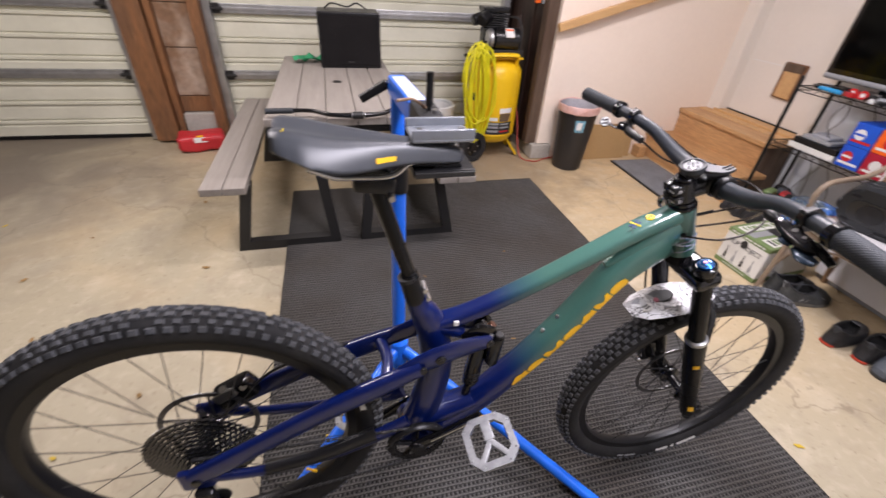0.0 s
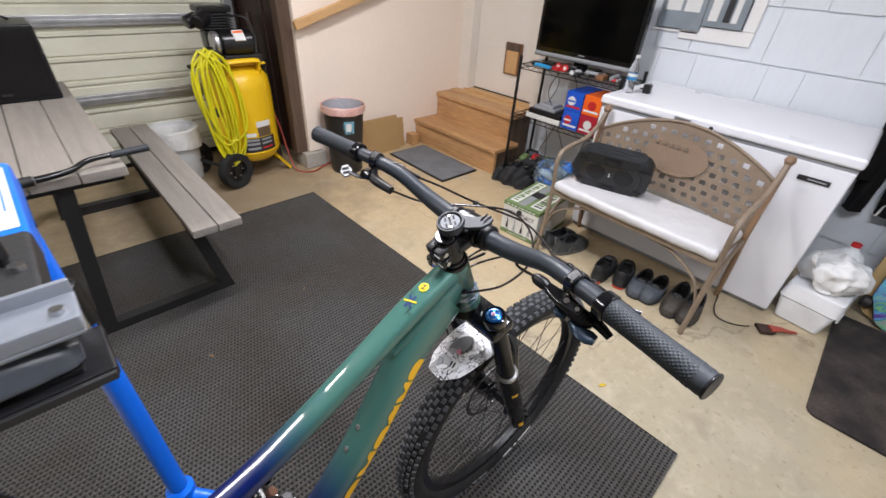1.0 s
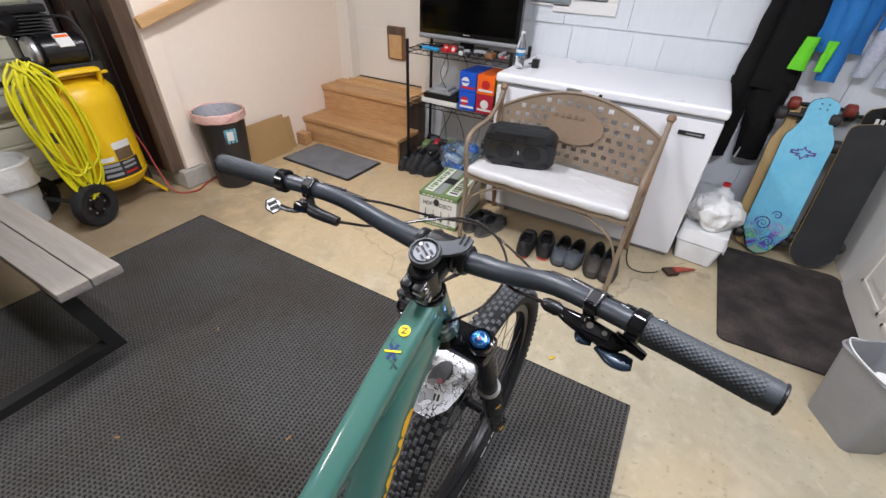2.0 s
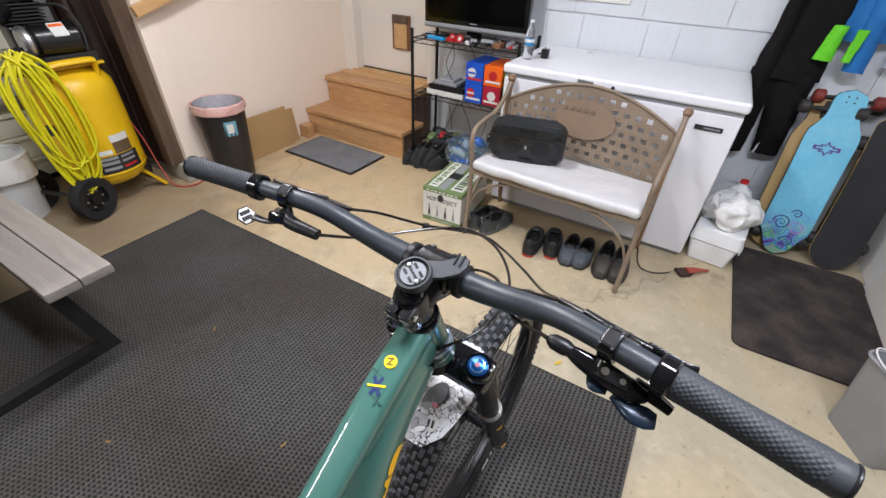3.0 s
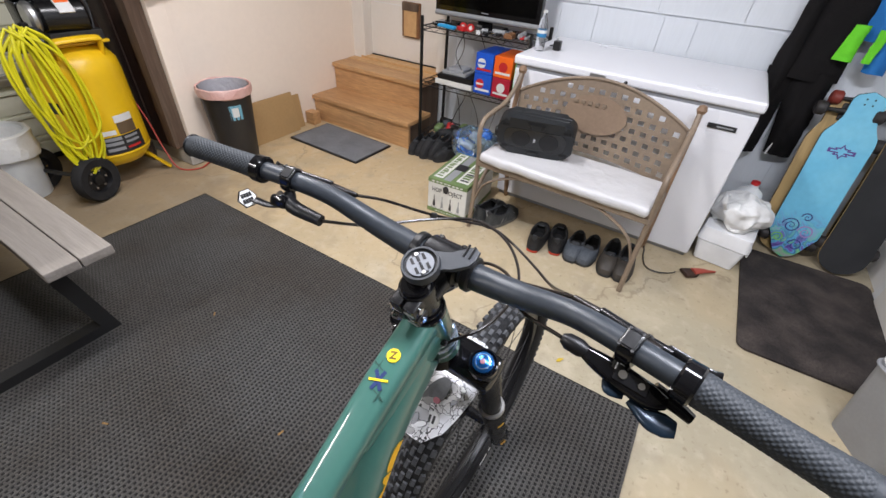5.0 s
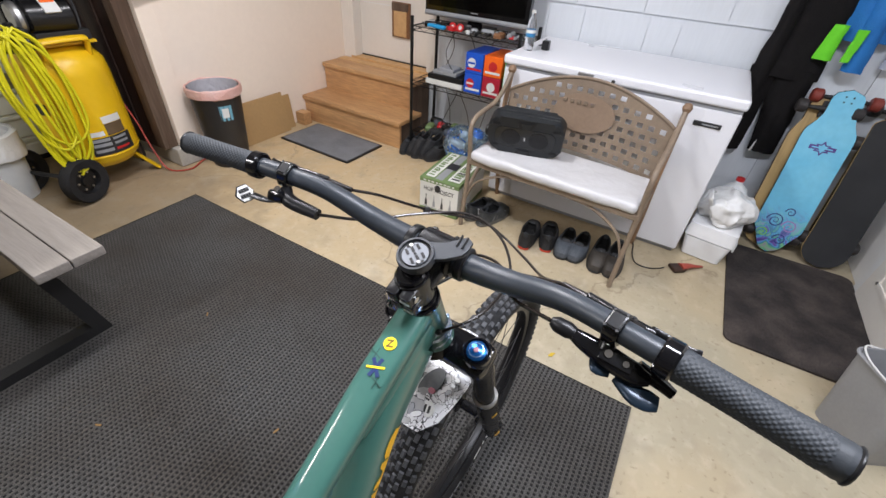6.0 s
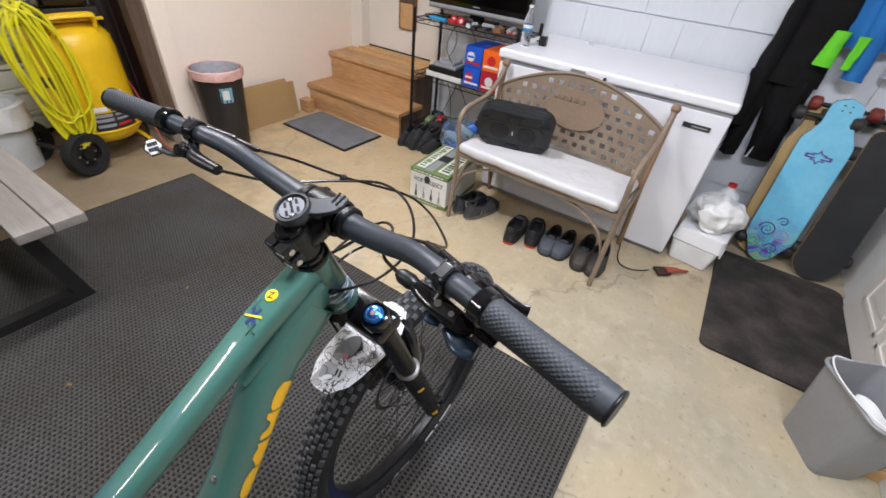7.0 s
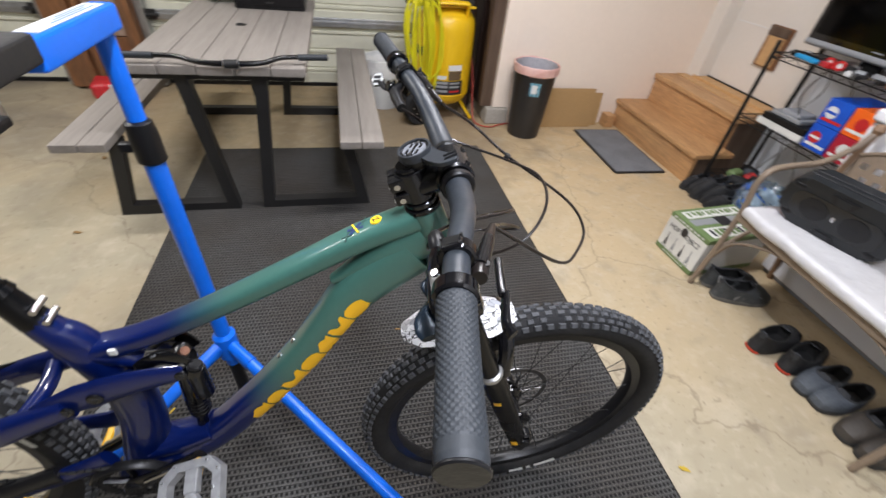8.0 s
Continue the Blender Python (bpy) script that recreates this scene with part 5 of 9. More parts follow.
for s in (-1, 1):
    y = V((0, s * SPREAD, 0))
    st = front_part("stanchion", tube([CAP + y - LEG * 0.004, CAP + y + LEG * 0.26], 0.0185, 22), FORK_BLACK, bike, "gloss black fork stanchion")
    cap_m = Matrix.Translation(CAP + y - LEG * 0.006) @ frame_of(AHEAD, V((0, 1, 0)), -LEG)
    front_part("top_cap", lathe([(0.0, 0.004), (0.0165, 0.004), (0.0185, 0.007), (0.0208, 0.006), (0.0215, 0.0), (0.0215, -0.012), (0.0190, -0.016)], cap_m, 32), BLACK_GLOSS, st)
    if s < 0:
        front_part("cap_dial", lathe([(0.0, 0.0125), (0.006, 0.0125), (0.0085, 0.0110), (0.0120, 0.0105), (0.0145, 0.0085), (0.0150, 0.003)], cap_m, 32), BLUE_ANOD, st, "blue anodised dial")
        front_part("dial_ring", lathe([(0.0095, 0.0110), (0.0108, 0.0108), (0.0108, 0.0116), (0.0095, 0.0118)], cap_m, 32, True), plain("pale_blue_anodised", (0.35, 0.55, 0.80), 0.2, 0.8), st, "pale blue ring")
        front_part("dial_middle", lathe([(0.0, 0.0138), (0.0035, 0.0136), (0.0042, 0.0120), (0.0, 0.0120)], cap_m, 18), plain("dull_pink_button", (0.42, 0.20, 0.24), 0.3, 0.3), st, "small pink button")
    low = front_part("fork_leg", tube([CAP + y + LEG * 0.232, CAP + y + LEG * 0.25, CAP + y + LEG * 0.40, CAP + y + LEG * 0.55, FOOT + y], [0.0225, 0.0235, 0.0225, 0.0205, 0.014], 22), FORK_BLACK, bike, "black fork lower leg")
    front_part("wiper", lathe([(0.019, 0.009), (0.0235, 0.006), (0.0245, 0.0), (0.0235, -0.004), (0.019, -0.004)], Matrix.Translation(CAP + y + LEG * 0.228) @ frame_of(AHEAD, V((0, 1, 0)), -LEG), 24, True), ALLOY_DULL, low, "grey dust wiper")
    for d, w in ((0.305, 0.013), (0.500, 0.022)):
        bm = bm_new()
        c = CAP + y + LEG * d
        cols = []
        for k in range(7):
            a = radians(-128 + 6 * k)
            off = AHEAD * (0.0236 * math.cos(a)) + V((0, s * 0.0236 * abs(math.sin(a)), 0))
            cols.append([bm.verts.new(c + off + LEG * q) for q in (0.0, w)])
        for p_, q_ in zip(cols, cols[1:]):
            bm.faces.new((p_[0], q_[0], q_[1], p_[1]))
        front_part("leg_decal", bm, YELLOW_DECAL, low, "small yellow decal")
    front_part("axle_clamp", disc(FRONT + y + V((0, -0.012, 0)), FRONT + y + V((0, 0.012, 0)), 0.021, 18, 0.004), BLACK_SATIN, low)
front_part("fork_arch", tube(spline([CAP + LEG * 0.25 + AHEAD * 0.02 + V((0, -SPREAD, 0)), CAP + LEG * 0.185 + AHEAD * 0.045 + V((0, -0.048, 0)), CAP + LEG * 0.16 + AHEAD * 0.05, CAP + LEG * 0.185 + AHEAD * 0.045 + V((0, 0.048, 0)), CAP + LEG * 0.25 + AHEAD * 0.02 + V((0, SPREAD, 0))], 5), [(0.009, 0.014)] * 21, 12, up=tuple(AHEAD)), BLACK_GLOSS, fork, "black fork arch")
front_part("rebound_knob", disc(FOOT + V((0, -SPREAD, 0)) + LEG * 0.004, FOOT + V((0, -SPREAD, 0)) + LEG * 0.020, 0.011, 16, 0.003), BLACK_GLOSS, fork)
front_part("axle_end", disc(FRONT + V((0, -0.081, 0)), FRONT + V((0, -0.090, 0)), 0.012, 16, 0.002), BLACK_GLOSS, fork)
fc2 = front_part("front_caliper", box((-0.020, -0.018, -0.036), (0.024, 0.020, 0.036), 0.009, Matrix.Translation(FRONT + V((-0.105, 0.060, 0.105))) @ frame_of(AHEAD, V((0, 1, 0)), -LEG)), BLACK_GLOSS, bike, "black front brake caliper with bright bolts")
for d in (-0.026, 0.026):
    c = FRONT + V((-0.105, 0.05, 0.105)) + LEG * d
    front_part("caliper_bolt", disc(c - AHEAD * 0.02, c - AHEAD * 0.03, 0.007, 10), STEEL, fc2)
front_part("brake_hose", tube(spline([FRONT + V((-0.11, 0.065, 0.15)), FRONT + V((-0.14, 0.085, 0.24)), CAP + V((0.03, 0.095, -0.12)), CAP + V((-0.005, 0.06, 0.02)), CAP + V((0.03, 0.0, 0.09))], 5), 0.0026, 8), WIRE_BLACK, fc2)


def guard_paint():
    """White sheet printed all over with grey and black leaf-like shapes."""
    m = mat("printed_mudguard", (0.74, 0.75, 0.76), 0.4, vary=0.05, grain=60, bump=0.0, second=(0.6, 0.61, 0.63))
    nt = m.node_tree
    bsdf = nt.nodes["Principled BSDF"]
    coord = next(n for n in nt.nodes if n.type == "TEX_COORD")
    warp = nt.nodes.new("ShaderNodeTexNoise")
    warp.inputs["Scale"].default_value = 46.0
    nt.links.new(coord.outputs["Object"], warp.inputs["Vector"])
    mixv = nt.nodes.new("ShaderNodeMix")
    mixv.data_type = "VECTOR"
    mixv.inputs[0].default_value = 0.05
    nt.links.new(coord.outputs["Object"], mixv.inputs[4])
    nt.links.new(warp.outputs["Color"], mixv.inputs[5])
    cells = nt.nodes.new("ShaderNodeTexVoronoi")
    cells.inputs["Scale"].default_value = 58.0
    edge = nt.nodes.new("ShaderNodeTexVoronoi")
    edge.feature = "DISTANCE_TO_EDGE"
    edge.inputs["Scale"].default_value = 58.0
    for n in (cells, edge):
        nt.links.new(mixv.outputs[1], n.inputs["Vector"])
    sep = nt.nodes.new("ShaderNodeSeparateColor")
    nt.links.new(cells.outputs["Color"], sep.inputs[0])
    ramp = nt.nodes.new("ShaderNodeValToRGB")
    ramp.color_ramp.interpolation = "CONSTANT"
    for k, (pos, c) in enumerate(((0.0, 0.88), (0.72, 0.72), (0.88, 0.42), (0.97, 0.12))):
        e = ramp.color_ramp.elements[k] if k < 2 else ramp.color_ramp.elements.new(pos)
        e.position, e.color = pos, (c, c, c * 1.02, 1)
    nt.links.new(sep.outputs[0], ramp.inputs[0])
    line = nt.nodes.new("ShaderNodeMath")
    line.operation = "GREATER_THAN"
    line.inputs[1].default_value = 0.030
    nt.links.new(edge.outputs["Distance"], line.inputs[0])
    mix = nt.nodes.new("ShaderNodeMix")
    mix.data_type = "RGBA"
    mix.inputs[6].default_value = (0.05, 0.05, 0.055, 1)
    nt.links.new(line.outputs[0], mix.inputs[0])
    nt.links.new(ramp.outputs[0], mix.inputs[7])
    nt.links.new(mix.outputs[2], bsdf.inputs["Base Color"])
    return m


GUARD = guard_paint()


def guard(a0, a1, r0, r1, widths, n=16):
    """A curved sheet over the tyre between two angles back from the vertical."""
    bm = bm_new()
    rows = []
    for k in range(n + 1):
        u = k / n
        a = radians(90 + a0 + (a1 - a0) * u)
        r = r0 + (r1 - r0) * u
        w = np.interp(u, np.linspace(0, 1, len(widths)), widths)
        row = []
        for j in range(11):
            v = -1 + j / 5
            drop = 0.34 * w * abs(v) ** 2.2
            row.append(FRONT + V((math.cos(a) * (r - drop), v * w, math.sin(a) * (r - drop))))
        rows.append(row)
    top = [[bm.verts.new(p) for p in row] for row in rows]
    low = [[bm.verts.new(p - (p - FRONT).normalized() * 0.0012) for p in row] for row in rows]
    for g, flip in ((top, 0), (low, 1)):
        for a, b in zip(g, g[1:]):
            for j in range(10):
                f = (a[j], a[j + 1], b[j + 1], b[j])
                bm.faces.new(f[::-1] if flip else f)
    for j in range(10):
        bm.faces.new((top[0][j], low[0][j], low[0][j + 1], top[0][j + 1]))
        bm.faces.new((top[-1][j + 1], low[-1][j + 1], low[-1][j], top[-1][j]))
    for a, b, c, d in zip(top, top[1:], low, low[1:]):
        bm.faces.new((a[0], b[0], d[0], c[0]))
        bm.faces.new((b[10], a[10], c[10], d[10]))
    return bm


mg = front_part("mudguard", guard(12.0, 40.0, 0.382, 0.437, [0.020, 0.036, 0.046, 0.050, 0.051, 0.049, 0.046, 0.040, 0.020]), GUARD, bike, "white mudguard with a grey and black printed pattern", 60)


def on_guard(angle, dy):
    """A frame on the mudguard's upper side: x across, y along, z outwards."""
    a = radians(90 + angle)
    r = 0.382 + 0.055 * (angle - 12.0) / 28.0 + 0.001
    out = V((math.cos(a), 0, math.sin(a)))
    tilt = Matrix.Rotation(0.8 * dy / 0.05, 4, V((math.sin(a), 0, -math.cos(a))))
    return Matrix.Translation(FRONT + out * (r - 0.34 * 0.048 * abs(dy / 0.048) ** 2.2) + V((0, dy, 0))) @ tilt @ frame_of(V((0, 1, 0)), V((-math.sin(a), 0, math.cos(a))), out)


GUARD_DARK = mat("grey_guard_print", (0.10, 0.105, 0.11), 0.45, vary=0.3, grain=60, blotch=40, bump=0.0, second=(0.20, 0.21, 0.22), amount=0.8)
GUARD_WHITE = plain("white_guard_print", (0.86, 0.87, 0.88), 0.4)
GUARD_MID = plain("pale_grey_guard_print", (0.38, 0.39, 0.42), 0.45)
ov = on_guard(30.0, 0.002)
front_part("dark_oval", lathe([(0.0, 0.0014), (0.020, 0.001), (0.021, -0.003), (0.0, -0.003)], ov @ pose(0, 0, 0, 0, 0, -14) @ Matrix.Diagonal((0.80, 1.50, 1, 1)), 28), GUARD_DARK, mg, "dark grey oval shape")
front_part("dark_oval", lathe([(0.0, 0.0020), (0.0068, 0.0018), (0.007, -0.003), (0.0, -0.003)], on_guard(31.3, -0.006) @ Matrix.Diagonal((0.9, 0.7, 1, 1)), 20), plain("dull_rose_print", (0.42, 0.13, 0.17), 0.5), mg, "small rose spot")
sp_m = on_guard(35.0, -0.016)
spot = front_part("number_spot", lathe([(0.0, 0.0012), (0.0125, 0.001), (0.013, -0.003), (0.0, -0.003)], sp_m, 24), PALE_PRINT, mg, "round white spot")
for dx in (-0.004, 0.004):
    front_part("dark_bar", box((dx - 0.0022, -0.006, 0.0008), (dx + 0.0022, 0.006, 0.0018), 0, sp_m @ pose(0, 0, 0, 0, 0, 12)), DARK_PRINT, spot)
rnd = random.Random(14)
for k in range(26):
    ang, dy = rnd.uniform(14, 37.2), rnd.uniform(-0.037, 0.037)
    if abs(dy) < 0.020 and 23 < ang < 34:
        continue
    if abs(dy) > 0.026 and ang > 33:
        continue
    lm = on_guard(ang, dy) @ pose(0, 0, 0, 0, 0, rnd.uniform(0, 360))
    ln = rnd.uniform(0.006, 0.011)
    leaf = [(ln * math.cos(math.pi * i / 6), 0.42 * ln * math.sin(math.pi * i / 6) * (1 if i < 7 else 1)) for i in range(12)]
    front_part("leaf_outline", prism([(x * 1.14, y * 1.22) for x, y in leaf], 0.0008, lm @ pose(0, 0, -0.0002)), GUARD_DARK, mg, smooth=0)
    front_part("printed_leaf", prism(leaf, 0.0008, lm @ pose(0, 0, 0.0002)), GUARD_WHITE if k % 3 else GUARD_MID, mg, smooth=0)

# stem, bar, computer mount
STEM = HEAD_TOP - LEG * 0.036
stem_bm = bm_new()
add_tube(stem_bm, [HEAD_TOP - LEG * 0.017, HEAD_TOP - LEG * 0.019, HEAD_TOP - LEG * 0.060, HEAD_TOP - LEG * 0.062], [0.0192, 0.0204, 0.0204, 0.0192], 24)
stem_m = Matrix.Translation(STEM) @ frame_of(AHEAD, V((0, 1, 0)), -LEG)
for y0, y1 in ((-0.0175, -0.0015), (0.0015, 0.0175)):
    for z0, z1 in ((-0.015, 0.002), (0.006, 0.024)):
        add_box(stem_bm, (-0.030, y0, z0), (-0.008, y1, z1), 0.003, stem_m)
BAR = V((0.829, BY, 1.064))
add_tube(stem_bm, [STEM + AHEAD * 0.005, BAR - AHEAD * 0.010], [(0.021, 0.019), (0.024, 0.021)], 16)
add_disc(stem_bm, BAR + V((0, -0.026, 0)), BAR + V((0, 0.026, 0)), 0.0245, 24, 0.003)
stem = front_part("stem", stem_bm, BLACK_SATIN, bike, "short black stem")
front_part("top_cap", disc(HEAD_TOP - LEG * 0.062, HEAD_TOP - LEG * 0.068, 0.0175, 20, 0.002), BLACK_GLOSS, stem)
for k in range(2):
    front_part("spacer", disc(HEAD_TOP - LEG * (0.0005 + 0.008 * k), HEAD_TOP - LEG * (0.0080 + 0.008 * k), 0.0222 + 0.003 * (1 - k), 22, 0.0014), BLACK_GLOSS, stem)
for y in (-0.016, 0.016):
    bolt_z = -0.0065 if y < 0 else 0.015
    front_part("clamp_bolt", disc(stem_m @ V((-0.020, -0.0165, bolt_z)), stem_m @ V((-0.020, -0.0195, bolt_z)), 0.0040, 12), CHROME, stem, "bright bolt head")
    front_part("clamp_split", box((-0.0308, -0.016, bolt_z - 0.001), (-0.0298, -0.003, bolt_z + 0.001), 0, stem_m), STEEL, stem)
    for d in (-0.015, 0.015):
        front_part("face_bolt", disc(BAR + AHEAD * 0.018 + LEG * d + V((0, y, 0)), BAR + AHEAD * 0.0205 + LEG * d * 0.7 + V((0, y, 0)), 0.004, 10), BLACK_SATIN, stem)
half = [(0.0, 0.0, 0.0), (0.045, -0.001, 0.0), (0.10, -0.008, 0.012), (0.16, -0.024, 0.036), (0.22, -0.042, 0.047), (0.30, -0.058, 0.050), (0.375, -0.0695, 0.050)]
pts = [BAR + V((dx, -y, dz)) for y, dx, dz in reversed(half)] + [BAR + V((dx, y, dz)) for y, dx, dz in half[1:]]
rad = [0.0111, 0.0111, 0.0112, 0.0120, 0.0142, 0.0160, 0.0162, 0.0160, 0.0142, 0.0120, 0.0112, 0.0111, 0.0111]
bar_path = spline(pts, 8)
handlebar = front_part("handlebar", tube(bar_path, rad, 20), BAR_BLACK, bike, "wide matt black carbon riser bar")


def bar_at(dy):
    """A place on the bar at that distance from its middle, with its way outwards."""
    p = min(bar_path, key=lambda q: abs(q.y - BAR.y - dy))
    i = bar_path.index(p)
    j = i + 1 if i < len(bar_path) - 1 else i - 1
    q = bar_path[j]
    t = (BAR.y + dy - p.y) / (q.y - p.y)
    way = (q - p).normalized() * (1 if (q.y - p.y) * dy > 0 else -1)
    return p + (q - p) * t, way


def grip_mesh(s):
    """A grip with a diamond knurl."""
    a, _ = bar_at(s * 0.252)
    b, _ = bar_at(s * 0.3745)
    way = (b - a).normalized()
    side = way.cross(V((0, 0, 1))).normalized()
    over = side.cross(way)
    rings = []
    n, seg = 200, 112
    length = (b - a).length
    for k in range(n + 1):
        u = k / n
        base = 0.0138 + 0.0012 * (abs(u - 0.5) * 2) ** 2
        if u < 0.04 or u > 0.96:
            base *= 0.93 + 0.07 * min(1, min(u, 1 - u) / 0.04)
        ring = []
        for i in range(seg):
            th = 2 * math.pi * i / seg
            knurl = 0.0
            if 0.10 < u < 0.90:
                w = u * length / 0.0052
                knurl = 0.0007 * max(0.0, 1 - 1.25 * max(abs(math.sin(math.pi * w + 10 * th)) ** 5, abs(math.sin(math.pi * w - 10 * th)) ** 5))
            r = base + knurl
            ring.append(a + way * (u * length) + side * (r * math.cos(th)) + over * (r * math.sin(th)))
        rings.append(ring)
    bm = bm_new()
    add_rings(bm, rings)
    return bm


ENDS = {}
BRAKE_BLACK = mat("warm_black_alloy", (0.014, 0.011, 0.010), 0.3, vary=0.2, grain=120, bump=0.05, spec=0.45)
for s in (-1, 1):
    g = front_part("grip", grip_mesh(s), GRIP, bike, "dark grey rubber grip with a diamond knurl", 60)
    p, way = bar_at(s * 0.249)
    front_part("lock_ring", disc(p, p + way * 0.0150, 0.0176, 28, 0.002), BLACK_GLOSS, g, "black lock ring")
    q, _ = bar_at(s * 0.374)
    front_part("end_plug", disc(q, q + way * 0.003, 0.0155, 20, 0.001), BLACK_PLASTIC, g)
    # brake lever
    c, way = bar_at(s * 0.212)
    fwd = V((0.93, 0, -0.37))
    band = front_part("brake_clamp", disc(c - way * 0.007, c + way * 0.007, 0.0165, 20, 0.002), BLACK_GLOSS, bike, "black brake clamp")
    up = (V((-0.45, 0, 0.89)) - way * way.dot(V((-0.45, 0, 0.89)))).normalized()
    pm = Matrix.Translation(c + up * 0.0135) @ frame_of(way, up.cross(way), up)
    plate = front_part("clamp_plate", box((-0.0080, -0.0092, -0.004), (0.0080, 0.0092, 0.0028), 0.0028, pm), BLACK_SATIN, band, "black clamp plate")
    front_part("plate_recess", box((-0.0055, -0.007, 0.0022), (0.0055, 0.007, 0.0030), 0.0003, pm), BLACK_PLASTIC, plate)
    for u, v in ((-0.0058, -0.0085), (0.0058, -0.0085), (-0.0058, 0.0085), (0.0058, 0.0085)):
        front_part("plate_bolt", disc(pm @ V((u, v, 0.0)), pm @ V((u, v, 0.0030)), 0.0014, 10), STEEL_DARK, plate)
    body0, body1 = c + fwd * 0.022 + way * 0.010, c + fwd * 0.034 - way * 0.066
    ENDS[s] = STEER @ body1
    front_part("master_cylinder", tube(spline([body0 + way * 0.012, body0, body0.lerp(body1, 0.55), body1], 5), [(0.0065, 0.007), (0.0075, 0.008), (0.0062, 0.007), (0.0034, 0.0034)], 14), BRAKE_BLACK, band, "gloss black brake body")
    front_part("reservoir_lid", tube([body0 + V((0, 0, 0.006)), body0.lerp(body1, 0.6) + V((0, 0, 0.006))], [(0.005, 0.004), (0.004, 0.0035)], 10), BLACK_SATIN, band, "satin cover")
    tip = c + fwd * 0.047 + way * 0.074 + V((0, 0, -0.004))
    front_part("brake_lever", tube(spline([body0 + fwd * 0.018 - way * 0.02, body0 + fwd * 0.022 + way * 0.02 + V((0, 0, -0.002)), tip - way * 0.042 + V((0, 0, 0.002)), tip - way * 0.012, tip + fwd * 0.006], 5), [(0.0036, 0.0036), (0.0042, 0.003), (0.0046, 0.0028), (0.0052, 0.0028), (0.0056, 0.0028)], 12), BLACK_SATIN, band, "black brake lever blade")
    front_part("lever_bolt", disc(body0 + fwd * 0.004 + V((0, 0, 0.004)), body0 + fwd * 0.004 + V((0, 0, 0.0088)), 0.0036, 12), STEEL_DARK, band)
    front_part("pinch_bolt", disc(c + V((0, 0, -0.012)) - fwd * 0.010, c + V((0, 0, -0.016)) - fwd * 0.013, 0.0035, 10), STEEL, band)
# shifter, right
c, way = bar_at(-0.208)
c = c + V((0.006, -0.006, 0.006))
pod_m = Matrix.Translation(c + V((-0.020, -0.004, -0.030))) @ pose(0, 0, 0, 4, -34, -3)
sh = front_part("shifter_pod", tube(spline([pod_m @ V((0.004, 0.040, 0.000)), pod_m @ V((0.002, 0.026, 0.000)), pod_m @ V((0.0, 0.004, 0.0)), pod_m @ V((-0.002, -0.022, 0.0)), pod_m @ V((0.000, -0.034, -0.001))], 4), [(0.0055, 0.0050), (0.0085, 0.0070), (0.0110, 0.0085), (0.0105, 0.0080), (0.0060, 0.0050)], 20, up=pod_m.to_3x3() @ V((0, 0, 1)), power=0.7), BLACK_GLOSS, bike, "black gear shifter pod")
PADDLE = plain("polished_dark_lever", (0.014, 0.026, 0.042), 0.26, 0.4)
front_part("thumb_paddle", tube(spline([c + V((-0.028, -0.014, -0.042)), c + V((-0.035, -0.027, -0.042)), c + V((-0.035, -0.040, -0.041)), c + V((-0.034, -0.051, -0.040))], 5), [(0.004, 0.003), (0.0055, 0.004), (0.0098, 0.0042), (0.0102, 0.0042), (0.0070, 0.003)], 16, up=(-0.3, 0, 1)), PADDLE, sh, "shiny thumb paddle")
front_part("thumb_paddle", tube(spline([c + V((-0.020, 0.010, -0.035)), c + V((-0.030, 0.004, -0.039)), c + V((-0.029, -0.008, -0.040))], 4), [(0.003, 0.002), (0.0055, 0.003), (0.003, 0.002)], 12, up=(-0.3, 0, 1)), PADDLE, sh, "shiny release paddle")
front_part("pod_arm", tube([c + V((-0.002, 0.004, -0.008)), pod_m @ V((0.004, 0.008, 0.002))], [0.0075, 0.0085], 12), BLACK_SATIN, sh)
barrel = [pod_m @ V((0.004, y, 0.0)) for y in (0.036, 0.042, 0.054, 0.060)]
ENDS["shift"] = STEER @ barrel[3]
front_part("barrel_adjuster", tube(barrel, [0.0060, 0.0082, 0.0078, 0.0040], 16), BLACK_PLASTIC, sh)
front_part("pod_cover", box((-0.0065, -0.019, 0.004), (0.0065, 0.011, 0.0096), 0.002, pod_m), BLACK_SATIN, sh)
front_part("pod_wing", tube(spline([pod_m @ V((0.004, -0.022, 0.0)), pod_m @ V((0.003, -0.040, -0.003)), pod_m @ V((0.000, -0.056, -0.006))], 4), [(0.008, 0.006), (0.0065, 0.0045), (0.0050, 0.003)], 12, up=pod_m.to_3x3() @ V((0, 0, 1))), BLACK_GLOSS, sh)
for u, v, r in ((0.001, 0.004, 0.0036), (0.000, -0.012, 0.0028)):
    front_part("cover_screw", disc(pod_m @ V((u, v, 0.0092)), pod_m @ V((u, v, 0.0112)), r, 12), CHROME, sh, "bright screw head")
# dropper remote, left
c, way = bar_at(0.205)
rm = front_part("dropper_remote", tube(spline([c + V((-0.010, 0.004, -0.014)), c + V((-0.020, -0.012, -0.022)), c + V((-0.014, -0.055, -0.028))], 5), [(0.007, 0.006), (0.0098, 0.0090), (0.0075, 0.0070)], 14), BLACK_PLASTIC, bike, "black dropper remote with a pale tag")
ENDS["drop"] = STEER @ (c + V((-0.014, -0.055, -0.028)))
front_part("remote_lever", tube(spline([c + V((-0.020, -0.008, -0.020)), c + V((-0.034, 0.012, -0.024)), c + V((-0.040, 0.034, -0.022))], 5), [(0.006, 0.003), (0.005, 0.0022), (0.006, 0.0022)], 10), BLACK_PLASTIC, rm)
